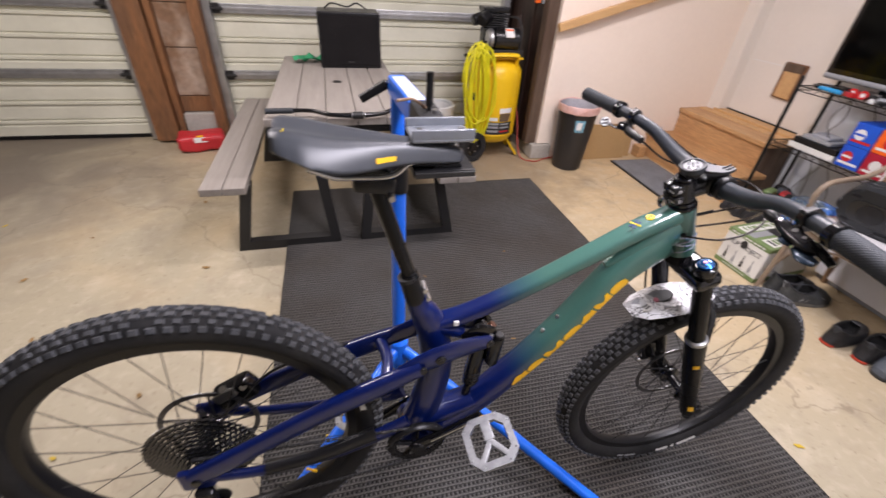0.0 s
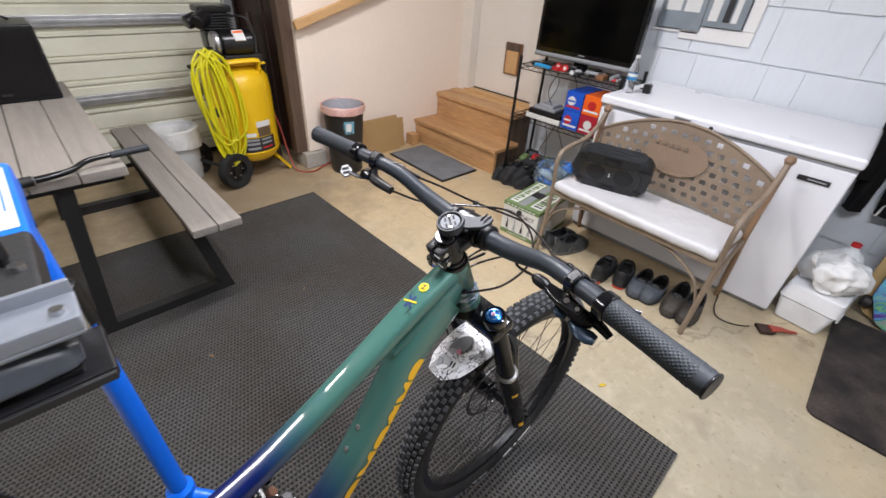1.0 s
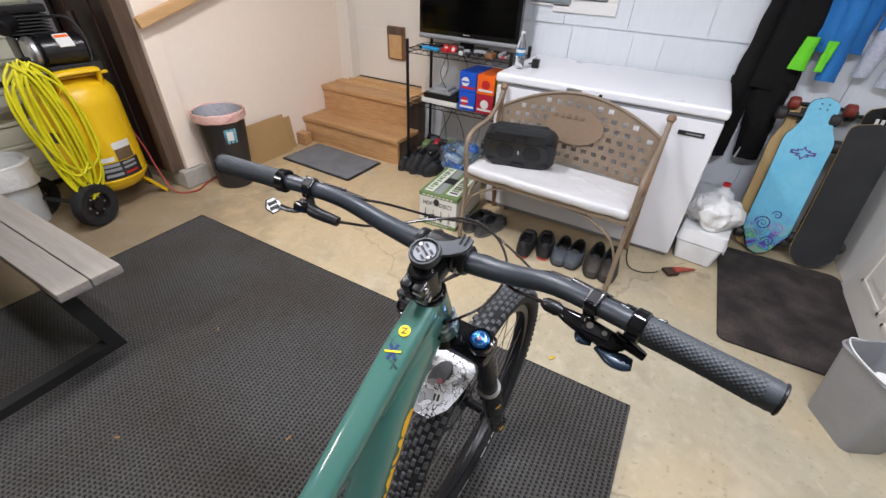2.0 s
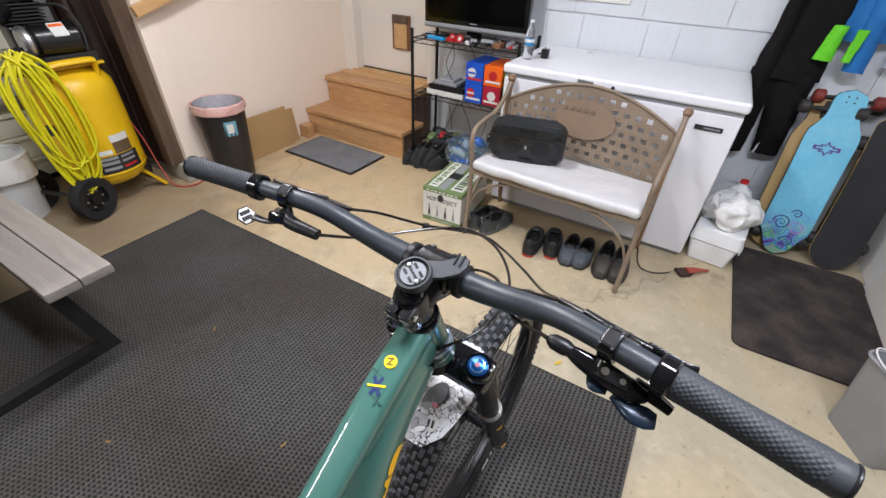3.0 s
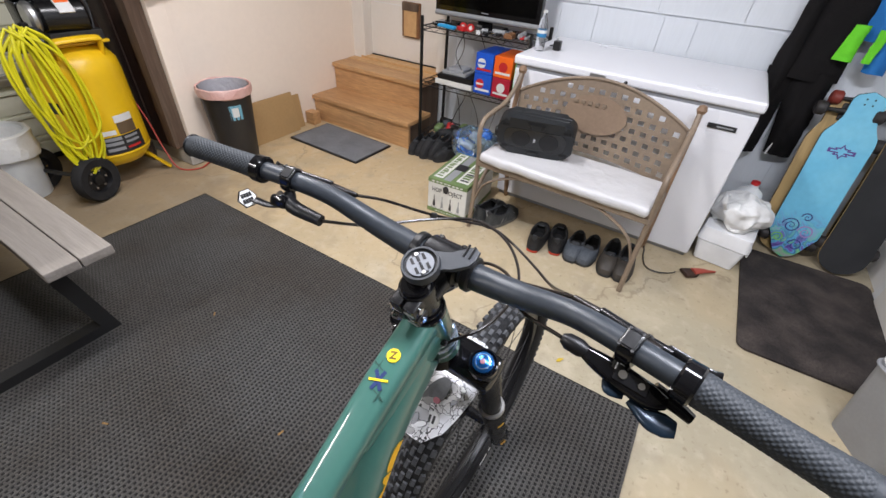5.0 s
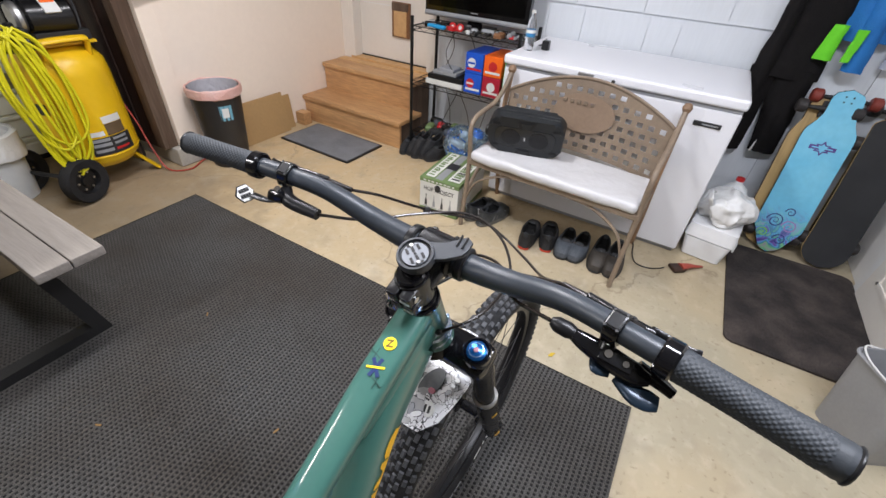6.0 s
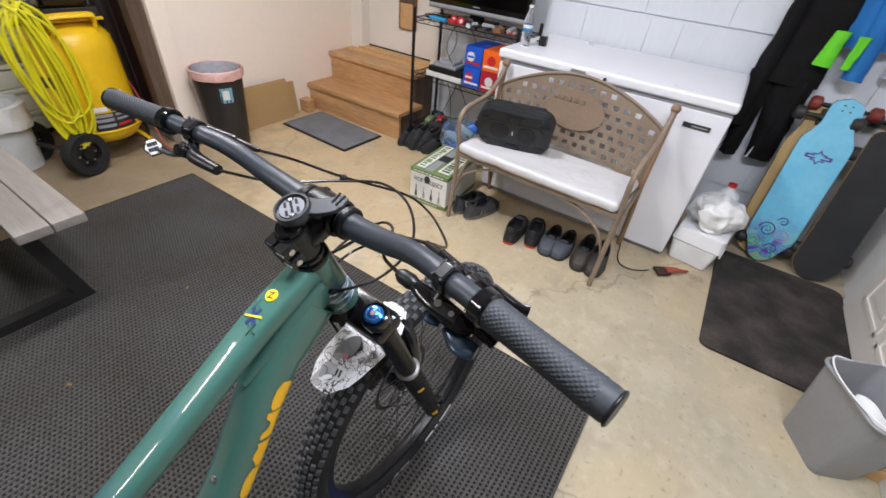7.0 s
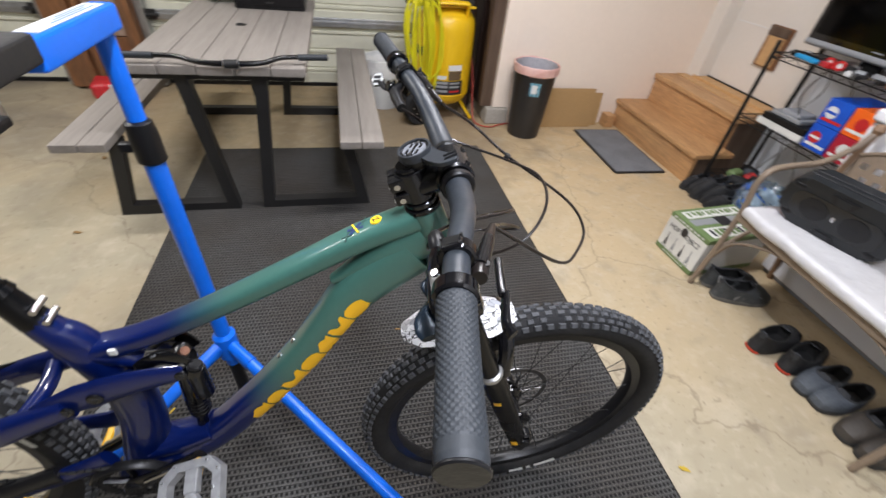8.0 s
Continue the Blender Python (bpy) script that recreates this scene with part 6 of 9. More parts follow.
front_part("remote_body", box((-0.011, -0.010, -0.008), (0.011, 0.014, 0.008), 0.005, Matrix.Translation(c + V((-0.022, 0.002, -0.020))) @ pose(0, 0, 0, 0, 25, 12)), BLACK_GLOSS, rm)
front_part("remote_bolt", disc(c + V((-0.022, 0.004, -0.012)), c + V((-0.024, 0.004, -0.008)), 0.0042, 12), CHROME, rm)
tag = Matrix.Translation(c + V((-0.044, 0.043, -0.022))) @ V((-0.46, -0.52, 0.72)).to_track_quat("Z", "Y").to_matrix().to_4x4() @ pose(0, 0, 0, 0, 0, 20)
front_part("lever_tag", prism([(0.0104 * math.cos(radians(60 * k)), 0.0118 * math.sin(radians(60 * k))) for k in range(6)], 0.003, tag), PALE_PRINT, rm, "pale six-sided tag")
for k in (-1, 1):
    for i in range(4):
        front_part("tag_print", box((-0.0014, -0.0026, 0), (0.0014, 0.0026, 0.0008), 0, tag @ pose(-0.0050 + 0.0033 * i, 0.0038 * k, 0.0031)), DARK_PRINT, rm)
front_part("tag_edge", prism([(0.0118 * math.cos(radians(60 * k)), 0.0130 * math.sin(radians(60 * k))) for k in range(6)], 0.003, tag @ pose(-0.001, 0.001, -0.0022)), BLACK_PLASTIC, rm)
# computer mount over the stem
top = V((0.779, BY, 1.092))
disk = Matrix.Translation(top) @ frame_of(AHEAD, V((0, 1, 0)), -LEG)
MOUNT_GREY = mat("slate_mount_plastic", (0.030, 0.034, 0.040), 0.42, vary=0.1, grain=120, bump=0.03)
mount = front_part("computer_mount", lathe([(0.0, 0.0), (0.0165, 0.0), (0.0205, 0.002), (0.0215, -0.004), (0.020, -0.010), (0.0, -0.010)], disk, 32), BLACK_PLASTIC, bike, "black computer mount with a pale dial")
front_part("dial", disc(top - LEG * 0.0005, top - LEG * 0.0018, 0.0150, 28), plain("pale_dial_plastic", (0.20, 0.21, 0.23), 0.45), mount, "pale grey twist dial")
bm = bm_new()
for k in range(3):
    for s in (-1, 1):
        add_box(bm, (-0.0040 + 0.0066 * s, -0.0084 + 0.0068 * k, 0.0021), (0.0040 + 0.0066 * s, -0.0052 + 0.0068 * k, 0.0027), 0, disk @ pose(0, 0, 0, 0, 0, 58))
add_disc(bm, disk @ V((0, 0, 0.002)), disk @ V((0, 0, 0.0028)), 0.0016, 10)
for s in (-1, 1):
    add_box(bm, (-0.0014 + 0.0128 * s, -0.0045, 0.0012), (0.0014 + 0.0128 * s, 0.0045, 0.0025), 0, disk @ pose(0, 0, 0, 0, 0, 58))
front_part("mount_body", tube([HEAD_TOP - LEG * 0.064, top + LEG * 0.012, top + LEG * 0.006], [0.0140, 0.0150, 0.0185], 24), BLACK_PLASTIC, mount)
front_part("dial_slot", bm, BLACK_PLASTIC, mount, smooth=0)
front_part("mount_rim", lathe([(0.0178, 0.0), (0.0184, 0.0036), (0.0208, 0.0036), (0.0218, 0.0), (0.0218, -0.006)], disk, 36, True), MOUNT_GREY, mount, "raised black rim")
for s in (-1, 1):
    front_part("dial_screw", disc(disk @ V((0.007 * s, 0.010 * s, 0.002)), disk @ V((0.007 * s, 0.010 * s, 0.0036)), 0.0022, 10), STEEL, mount)
plate = [(0.0213 * math.cos(radians(a)), 0.0213 * math.sin(radians(a))) for a in range(40, 300, 13)]
plate += [(0.006, -0.0235), (0.011, -0.0310), (0.017, -0.0390), (0.024, -0.0455), (0.034, -0.0480), (0.044, -0.0470), (0.047, -0.0400), (0.044, -0.0335), (0.036, -0.0290), (0.029, -0.0215), (0.0245, -0.0130), (0.0225, -0.0040)]
front_part("mount_arm", prism(plate, 0.0055, disk @ pose(0, 0, -0.0065), 0.0012), MOUNT_GREY, mount, "flat slate mount arm")
for y in (-0.030, -0.037):
    front_part("arm_rib", tube([disk @ V((0.031, y - 0.004, -0.0008)), disk @ V((0.046, y - 0.003, -0.0004))], [(0.0014, 0.0018)] * 2, 8), BLACK_PLASTIC, mount)
for y in (-0.036, 0.037):
    front_part("mount_band", disc(BAR + V((0, y - 0.0055, 0.0)), BAR + V((0, y + 0.0055, 0.0)), 0.0215, 22, 0.002), BLACK_PLASTIC, mount)
front_part("cable_bell", lathe([(0.006, 0.0), (0.0125, 0.002), (0.0125, 0.008), (0.006, 0.010)], Matrix.Translation(HEAD_TOP + V((-0.024, 0.030, -0.006))) @ pose(0, 0, 0, 0, 90), 18, True), CHROME, stem, "small bright cable ring")
# cables
CABLE_BLACK = plain("black_cable_sheath", (0.016, 0.012, 0.010), 0.28)
for name, pts, r in (("brake_hose", [ENDS[1], (0.895, 0.80, 1.062), (0.939, 0.746, 1.036), (1.028, 0.692, 0.987), (1.049, 0.655, 0.958), (1.01, 0.60, 0.962), (0.955, 0.555, 0.985), ENDS[-1]], 0.0027),
                     ("dropper_cable", [ENDS["drop"], (0.858, 0.800, 1.040), (0.936, 0.744, 1.031), (0.968, 0.685, 1.034), (0.957, 0.627, 1.022), (0.915, 0.590, 0.995), (0.86, 0.60, 0.965), (0.805, 0.634, 0.955)], 0.0026),
                     ("shift_cable", [ENDS["shift"], (0.815, 0.555, 1.058), (0.885, 0.60, 1.035), (0.925, 0.66, 0.995), (0.90, 0.705, 0.955), (0.82, 0.69, 0.952)], 0.0026),
                     ("brake_hose", [ENDS[-1], (0.875, 0.57, 1.04), (0.925, 0.63, 0.985), (0.91, 0.70, 0.93), (0.84, 0.694, 0.935), (0.805, 0.688, 0.958)], 0.0026)):
    part(name, tube(spline(pts, 8), r * 0.82, 8), CABLE_BLACK, bike, "black control cable looping before the head tube")
q0, q1 = V((0.9355, 0.7485, 1.0365)), V((0.9425, 0.7435, 1.0340))
part("cable_clip", tube([q0, q1], [(0.0036, 0.0048)] * 2, 8), STEEL_DARK, bike, "small metal cable clip")
for s in (-1, 1):
    part("cable_port", disc(P(0.803, 0.957, s * 0.018), P(0.803, 0.957, s * 0.0275), 0.0045, 12, 0.0015), BLACK_PLASTIC, front_triangle)

# ---- repair stand ----
ORIGIN = V((0.31, 1.07, 0.0))
stand = thing("repair_stand", "blue bicycle repair stand clamped on the saddle nose", "repair stand")
S = ORIGIN.copy()
pole = part("pole", tube([S + V((0, 0, 0.17)), S + V((0, 0, 0.92))], 0.0205, 24), STAND_BLUE, stand)
part("upper_tube", tube([S + V((0, 0, 0.85)), S + V((0, 0, 1.13))], 0.0165, 20), STAND_BLUE, stand)
col = part("collar", lathe([(0.021, 0.865), (0.027, 0.87), (0.027, 0.925), (0.024, 0.95), (0.017, 0.955)], Matrix.Translation(S), 24), BLACK_PLASTIC, stand, "black clamping collar")
part("collar_lever", box(S + V((-0.05, -0.010, 0.888)), S + V((-0.022, 0.010, 0.908)), 0.005), BLACK_PLASTIC, col)
part("leg_hub", lathe([(0.022, 0.20), (0.031, 0.21), (0.031, 0.30), (0.022, 0.31)], Matrix.Translation(S), 24), STAND_BLUE, stand)
for s in (-1, 1):
    foot = V((S.x + s * 0.545, 0.535, 0.022))
    top = S + V((s * 0.02, -0.02, 0.265))
    leg = part("leg", tube([top, foot], 0.0175, 20), STAND_BLUE, stand)
    part("foot_cap", tube([foot.lerp(top, 0.03), foot + (foot - top).normalized() * 0.012], 0.0195, 18), BLACK_PLASTIC, leg, "black rubber foot")
    part("hinge_plate", tube([S + V((0, 0, 0.265)), top.lerp(foot, 0.10)], [(0.016, 0.026), (0.020, 0.022)], 12), STAND_BLUE, leg)
part("pole_foot", tube([S + V((0, 0, 0.012)), S + V((0, 0, 0.20))], [0.019, 0.0185], 18), BLACK_PLASTIC, stand)
A, B = V((0.312, 1.105, 1.126)), V((0.319, 0.835, 1.134))
way = (B - A).normalized()
hm = Matrix.Translation(A) @ frame_of(way.cross(V((0, 0, 1))).normalized(), way, way.cross(V((0, 0, 1))).normalized().cross(way))
headt = part("head_tube", box((-0.021, 0.0, -0.021), (0.021, (B - A).length, 0.021), 0.007, hm), STAND_BLUE, stand)
part("sticker", box((-0.014, 0.03, 0.0212), (0.014, (B - A).length - 0.03, 0.0220), 0, hm), PALE_PRINT, headt, "worn white sticker with blue print")
for k in range(3):
    part("print_bar", box((-0.007 + 0.006 * k, 0.045 + 0.02 * (k % 2), 0.022), (-0.005 + 0.006 * k, 0.19 - 0.02 * k, 0.0224), 0, hm), STAND_BLUE, headt)
part("crank_rod", tube([A + V((-0.012, 0.0, 0.0)), A + V((-0.03, 0.012, 0.0))], 0.007, 10), STEEL, stand)
part("crank_grip", tube([A + V((-0.024, 0.0, 0.0)), A + V((-0.082, 0.010, -0.036))], [0.0115, 0.0105], 14), BLACK_PLASTIC, stand, "black crank grip")
part("side_knob", tube([V((0.3185, 0.775, 1.170)), V((0.3185, 0.775, 1.222))], 0.006, 12), BLACK_PLASTIC, stand, "black upright lever")
part("knob_rod", tube([V((0.3185, 0.775, 1.158)), V((0.3185, 0.775, 1.174))], 0.004, 10), STEEL_DARK, stand)
block = part("clamp_block", box((0.296, 0.700, 1.126), (0.340, 0.842, 1.162), 0.006), STEEL_DARK, stand, "dark grey clamp block")
part("block_bolt", disc((0.326, 0.76, 1.161), (0.326, 0.76, 1.168), 0.006, 12), STEEL, block)
JAW = mat("jaw_alloy", (0.27, 0.29, 0.32), 0.34, 0.3, vary=0.15, grain=60, bump=0.03, second=(0.22, 0.235, 0.26))
ju = bm_new()
add_box(ju, (0.266, 0.640, 1.156), (0.357, 0.702, 1.163), 0.003)
add_box(ju, (0.266, 0.640, 1.161), (0.357, 0.646, 1.175), 0.002)
add_box(ju, (0.266, 0.696, 1.161), (0.357, 0.702, 1.175), 0.002)
jaw = part("upper_jaw", ju, JAW, stand, "grey channel-shaped upper jaw")
for x in (0.283, 0.344):
    part("jaw_screw", disc((x, 0.671, 1.162), (x, 0.671, 1.168), 0.005, 10), STEEL, jaw)
lj = part("lower_jaw", box((0.268, 0.636, 1.106), (0.362, 0.702, 1.117), 0.003), BLACK_PLASTIC, stand, "black lower jaw")
part("jaw_edge", box((0.270, 0.632, 1.107), (0.360, 0.6365, 1.115), 0.001), STEEL_DARK, lj)
part("jaw_spindle", tube([(0.346, 0.708, 1.106), (0.346, 0.708, 1.158)], 0.008, 12), STEEL, stand)
part("jaw_lever", tube(spline([(0.318, 0.79, 1.160), (0.292, 0.775, 1.180), (0.262, 0.755, 1.184)], 4), 0.0026, 8), BENCH_RUST, stand, "worn brown clamp lever")
part("rubber_pad", box((0.300, 0.645, 1.1165), (0.342, 0.690, 1.123), 0.002), BLACK_PLASTIC, lj)
ORIGIN = V((0, 0, 0))

# ---- mats ----
mat_big = tagged(mesh_part("rubber_mat", *(lambda x0, y0, x1, y1: ([(x0, y0, 0.001), (x1, y0, 0.001), (x1, y1, 0.001), (x0, y1, 0.001), (x0, y0, 0.007), (x1, y0, 0.007), (x1, y1, 0.007), (x0, y1, 0.007)],
    [(3, 2, 1, 0), (4, 5, 6, 7), (0, 1, 5, 4), (1, 2, 6, 5), (2, 3, 7, 6), (3, 0, 4, 7)]))(-0.16, 0.232, 1.622, 2.835), RUBBER_MAT), "large black ribbed rubber mat on the concrete floor", "mat")


def waffle(x0, y0, x1, y1, px, py, rib, link, z0, z1, z2):
    """Long ribs along x joined by short cross links, every second row shifted, with open pits between them."""
    rnd = np.random.default_rng(6)
    ny, nx = int((y1 - y0) / py), int((x1 - x0) / px)
    verts, faces = [], []

    def block(ax, ay, bx, by, top):
        k = len(verts)
        e = 0.0012
        verts.extend([(ax, ay, z0), (bx, ay, z0), (bx, by, z0), (ax, by, z0), (ax + e, ay + e, top), (bx - e, ay + e, top), (bx - e, by - e, top), (ax + e, by - e, top)])
        faces.extend([(k + 4, k + 5, k + 6, k + 7), (k, k + 1, k + 5, k + 4), (k + 1, k + 2, k + 6, k + 5), (k + 2, k + 3, k + 7, k + 6), (k + 3, k, k + 4, k + 7)])

    wear = rnd.uniform(-0.0005, 0.0005, (ny + 1, nx + 1))
    for j in range(ny + 1):
        y = y0 + j * py
        for i in range(0, nx, 6):
            block(x0 + i * px, y - rib / 2, x0 + min(nx, i + 6) * px + 0.001, y + rib / 2, z1 + wear[j, i])
        if j < ny:
            for i in range(nx):
                x = x0 + (i + 0.25 + 0.5 * (j % 2)) * px
                block(x - link / 2, y + rib / 2 - 0.001, x + link / 2, y + py - rib / 2 + 0.001, z2 + wear[j, i])
    return verts, faces


tagged(mesh_part("rib", *waffle(-0.1595, 0.2365, 1.6215, 2.8315, 0.0142, 0.0172, 0.0086, 0.0070, 0.0065, 0.0102, 0.0093), RUBBER_NUB, mat_big), kind="stuff")


def soft_slab(w, d, r, h):
    """A carpet mat with rounded corners and a soft edge, round 0, 0 on the floor."""
    return prism(rounded(w, d, r), h, None, h * 0.4)


bm = soft_slab(0.88, 0.60, 0.035, 0.011)
m2 = tagged(part("door_mat", bm, CARPET), "dark brown carpet mat in front of the white door", "mat")
m2.matrix_world = pose(2.655, -0.348, 0.001, 0, 0, 0.8)
dm = thing("door_mat", "small grey carpet door mat before the steps", "mat", at=pose(2.708, 2.745, 0.001, 0, 0, -1.5))
part("rubber_edge", soft_slab(0.40, 0.705, 0.01, 0.006), BLACK_PLASTIC, dm)
part("carpet_face", box((-0.185, -0.337, 0.0055), (0.185, 0.337, 0.011), 0.002), CARPET_GREY, dm)

# ---- picnic table with things on it ----
pt = thing("picnic_table", "picnic table with grey composite planks on a dark steel frame", "table", at=pose(0.198, 2.09, 0))
for k in range(5):
    w = 0.139
    x = -0.352 + k * 0.1415
    part("top_plank", box((x, 0.0 + 0.004 * (k % 2), 0.702), (x + w, 1.48, 0.74), 0.006), COMPOSITE, pt)
for s in (-1, 1):
    for k in range(2):
        x = 0.473 * s + (0.103 * k if s > 0 else -0.103 * (k + 1)) - (0.0 if s > 0 else -0.0)
        part("seat_plank", box((x, -0.07, 0.402), (x + 0.1005, 1.48, 0.44), 0.006), COMPOSITE, pt)


def flat_bar(points, w=0.05, t=0.05):
    """A square bar mitred along points in x, z, at one y."""
    bm = bm_new()
    rings = []
    pts = [V(p) for p in points]
    for i, p in enumerate(pts):
        a = (p - pts[i - 1]).normalized() if i else (pts[1] - p).normalized()
        b = (pts[i + 1] - p).normalized() if i < len(pts) - 1 else a
        n = (V((-a.z, 0, a.x)) + V((-b.z, 0, b.x)))
        n = n.normalized() * (w / 2 / max(0.3, n.normalized().dot(V((-b.z, 0, b.x)))))
        rings.append([p + n + V((0, -t / 2, 0)), p + n + V((0, t / 2, 0)), p - n + V((0, t / 2, 0)), p - n + V((0, -t / 2, 0))])
    add_rings(bm, rings)
    return bm


for y in (0.085, 1.33):
    for s in (-1, 1):
        pts = [(s * 0.50, y, 0.40), (s * 0.575, y, 0.026), (s * 0.085, y, 0.026), (s * 0.16, y, 0.70)]
        part("leg_frame", flat_bar(pts, 0.052, 0.052), STEEL_DARK, pt, "dark powder-coated steel leg loop", smooth=0)
    part("top_bar", box((-0.34, y - 0.02, 0.665), (0.34, y + 0.02, 0.70), 0.003), STEEL_DARK, pt)
part("hole_cap", lathe([(0.0, 0.0), (0.026, 0.0), (0.026, 0.004), (0.0, 0.005)], pose(0.0, 0.70, 0.739), 20), STEEL_DARK, pt, "dark umbrella hole cap")

# speaker cabinet on the table
spk = thing("speaker_cabinet", "black carpeted speaker cabinet standing on the picnic table", "speaker", at=pose(0.31, 3.31, 0.74))
part("cabinet", box((-0.2, -0.14, 0.0), (0.2, 0.14, 0.335), 0.012), BLACK_PLASTIC, spk)
part("grille", box((-0.185, -0.146, 0.02), (0.185, -0.139, 0.315), 0.004), FABRIC_BLACK, spk)
part("ring", lathe([(0.085, 0), (0.105, 0), (0.105, 0.003), (0.085, 0.003)], pose(0, -0.145, 0.165, 90), 28, True), FABRIC_BLACK, spk)
part("badge_plate", box((-0.02, -0.149, 0.035), (0.02, -0.145, 0.045)), STEEL_DARK, spk)
part("cable", tube(spline([(-0.15, 0.05, 0.335), (-0.10, 0.0, 0.37), (0.0, 0.03, 0.35), (0.06, 0.0, 0.375), (0.13, 0.05, 0.337)]), 0.005, 8), WIRE_BLACK, spk)
bm = bm_new()
bmesh.ops.create_grid(bm, x_segments=26, y_segments=14, size=0.5, matrix=Matrix.Diagonal((0.20, 0.10, 1, 1)))
for v in bm.verts:
    v.co.z = max(0.003, 0.03 + 0.035 * noise.noise(v.co * 22) - 0.25 * v.co.x**2)
bmesh.ops.solidify(bm, geom=bm.faces, thickness=0.003)
rag = tagged(part("cleaning_rag", bm, RAG_GREEN), "crumpled green cloth lying on the picnic table", "cloth")
rag.matrix_world = pose(0.02, 3.36, 0.743, 0, 0, 15)

# spare handlebar lying on the table
hb = thing("spare_handlebar", "spare black riser handlebar lying on the picnic table", "handlebar", at=pose(0.268, 2.125, 0.757, 0, 0, 3))
bar = [(-0.405, 0.004, 0.014), (-0.22, 0.0, 0.013), (-0.12, -0.048, 0.005), (0, -0.058, 0.002), (0.12, -0.048, 0.005), (0.20, 0.0, 0.013), (0.375, 0.004, 0.014)]
part("bar", tube(spline(bar), [0.0095, 0.0095, 0.010, 0.0125, 0.010, 0.0095, 0.0095], 14), BLACK_SATIN, hb)
part("clamp_band", disc((-0.026, -0.058, 0.002), (0.026, -0.058, 0.002), 0.0165, 16, 0.003), STEEL_DARK, hb, "dark clamp with bright edges")
for s in (-1, 1):
    part("clamp_edge", disc((s * 0.026, -0.058, 0.002), (s * 0.030, -0.058, 0.002), 0.0170, 16, 0.001), STEEL, hb, "bright clamp edge")
for s in (-1, 1):
    e = 0.375 if s > 0 else 0.405
    part("grip", tube([(s * (e - 0.12), 0.002, 0.0135), (s * (e + 0.002), 0.004, 0.014)], 0.0130, 14), GRIP, hb)

# red bag by the pier, bucket behind the seat
bm = box((-0.17, -0.10, 0), (0.17, 0.10, 0.13), 0.035, None, 3)
bmesh.ops.subdivide_edges(bm, edges=bm.edges, cuts=2, use_grid_fill=True)
crumple(bm, 0.014, 9)
bag = thing("seed_bag", "soft red printed bag slumped against the timber pier", "bag", at=pose(-0.90, 3.72, 0.004, 0, 0, 12))
part("sack", bm, RED_BAG, bag)
part("print", box((-0.05, -0.118, 0.06), (0.045, -0.108, 0.10), 0.004, pose(0, 0.004, 0.004, -8)), PALE_PRINT, bag, "pale print on the front")
part("print", box((-0.03, -0.122, 0.105), (0.02, -0.108, 0.118), 0.003, pose(0, 0.012, 0.0, -8)), YELLOW_DECAL, bag, "yellow print")
bk = thing("bucket", "white plastic bucket with a loose bag over it", "bucket", at=pose(1.02, 3.62, 0))
part("pail", lathe([(0.115, 0.0), (0.145, 0.36), (0.155, 0.362), (0.155, 0.375), (0.135, 0.375), (0.105, 0.02), (0.0, 0.02)], None, 32), BUCKET_WHITE, bk)
bm = lathe([(0.10, 0.30), (0.150, 0.378), (0.160, 0.374), (0.158, 0.33), (0.161, 0.26), (0.156, 0.25), (0.152, 0.30)], None, 40)
crumple(bm, 0.016, 14)
part("bag", bm, THIN_BAG, bk, "thin white bag folded over the rim")

# ---- air compressor ----
ORIGIN = V((1.46, 3.44, 0.0))
ac = thing("air_compressor", "yellow upright air compressor on black wheels", "compressor")
O = ORIGIN.copy()
prof = [(0.0, 0.105), (0.09, 0.115), (0.165, 0.140), (0.203, 0.185), (0.210, 0.24), (0.210, 0.64), (0.204, 0.70), (0.17, 0.752), (0.09, 0.785), (0.0, 0.795)]
tank = part("tank", lathe(prof, Matrix.Translation(O), 48), YELLOW_TANK, ac)
part("seam", lathe([(0.2105, 0.206), (0.213, 0.210), (0.213, 0.216), (0.2105, 0.220)], Matrix.Translation(O), 48, True), YELLOW_TANK, tank)


def wrapped(a0, a1, z0, z1, r, n=10):
    """A label wrapped round the tank between two angles."""
    bm = bm_new()
    cols = []
    for k in range(n + 1):
        a = radians(a0 + (a1 - a0) * k / n)
        cols.append([bm.verts.new(O + V((r * math.cos(a), r * math.sin(a), z))) for z in (z0, z1)])
    for p, q in zip(cols, cols[1:]):
        bm.faces.new((p[0], q[0], q[1], p[1]))
    return bm


part("warning_label", wrapped(-118, -56, 0.225, 0.325, 0.2125), DARK_PRINT, tank, "dark printed label with rows of print")
for z in (0.242, 0.275, 0.302):
    part("print_bar", wrapped(-114, -90, z, z + 0.018, 0.2135, 5), GREY_PRINT, tank)
    part("print_bar", wrapped(-86, -64, z, z + 0.014, 0.2135, 5), RED_PLASTIC if z == 0.242 else GREY_PRINT, tank)
part("paper_label", wrapped(-90, -62, 0.330, 0.395, 0.2125, 6), plain("brown_label_print", (0.13, 0.085, 0.045), 0.5), tank, "brown printed label")
part("paper_label", wrapped(-91, -62, 0.397, 0.437, 0.2125, 6), PALE_PRINT, tank, "pale label")
part("paper_label", wrapped(-113, -94, 0.335, 0.362, 0.2125, 4), PALE_PRINT, tank, "pale label")
part("black_lettering", wrapped(-172, -148, 0.47, 0.53, 0.2125, 6), DARK_PRINT, tank, "black lettering bar")
hd = bm_new()
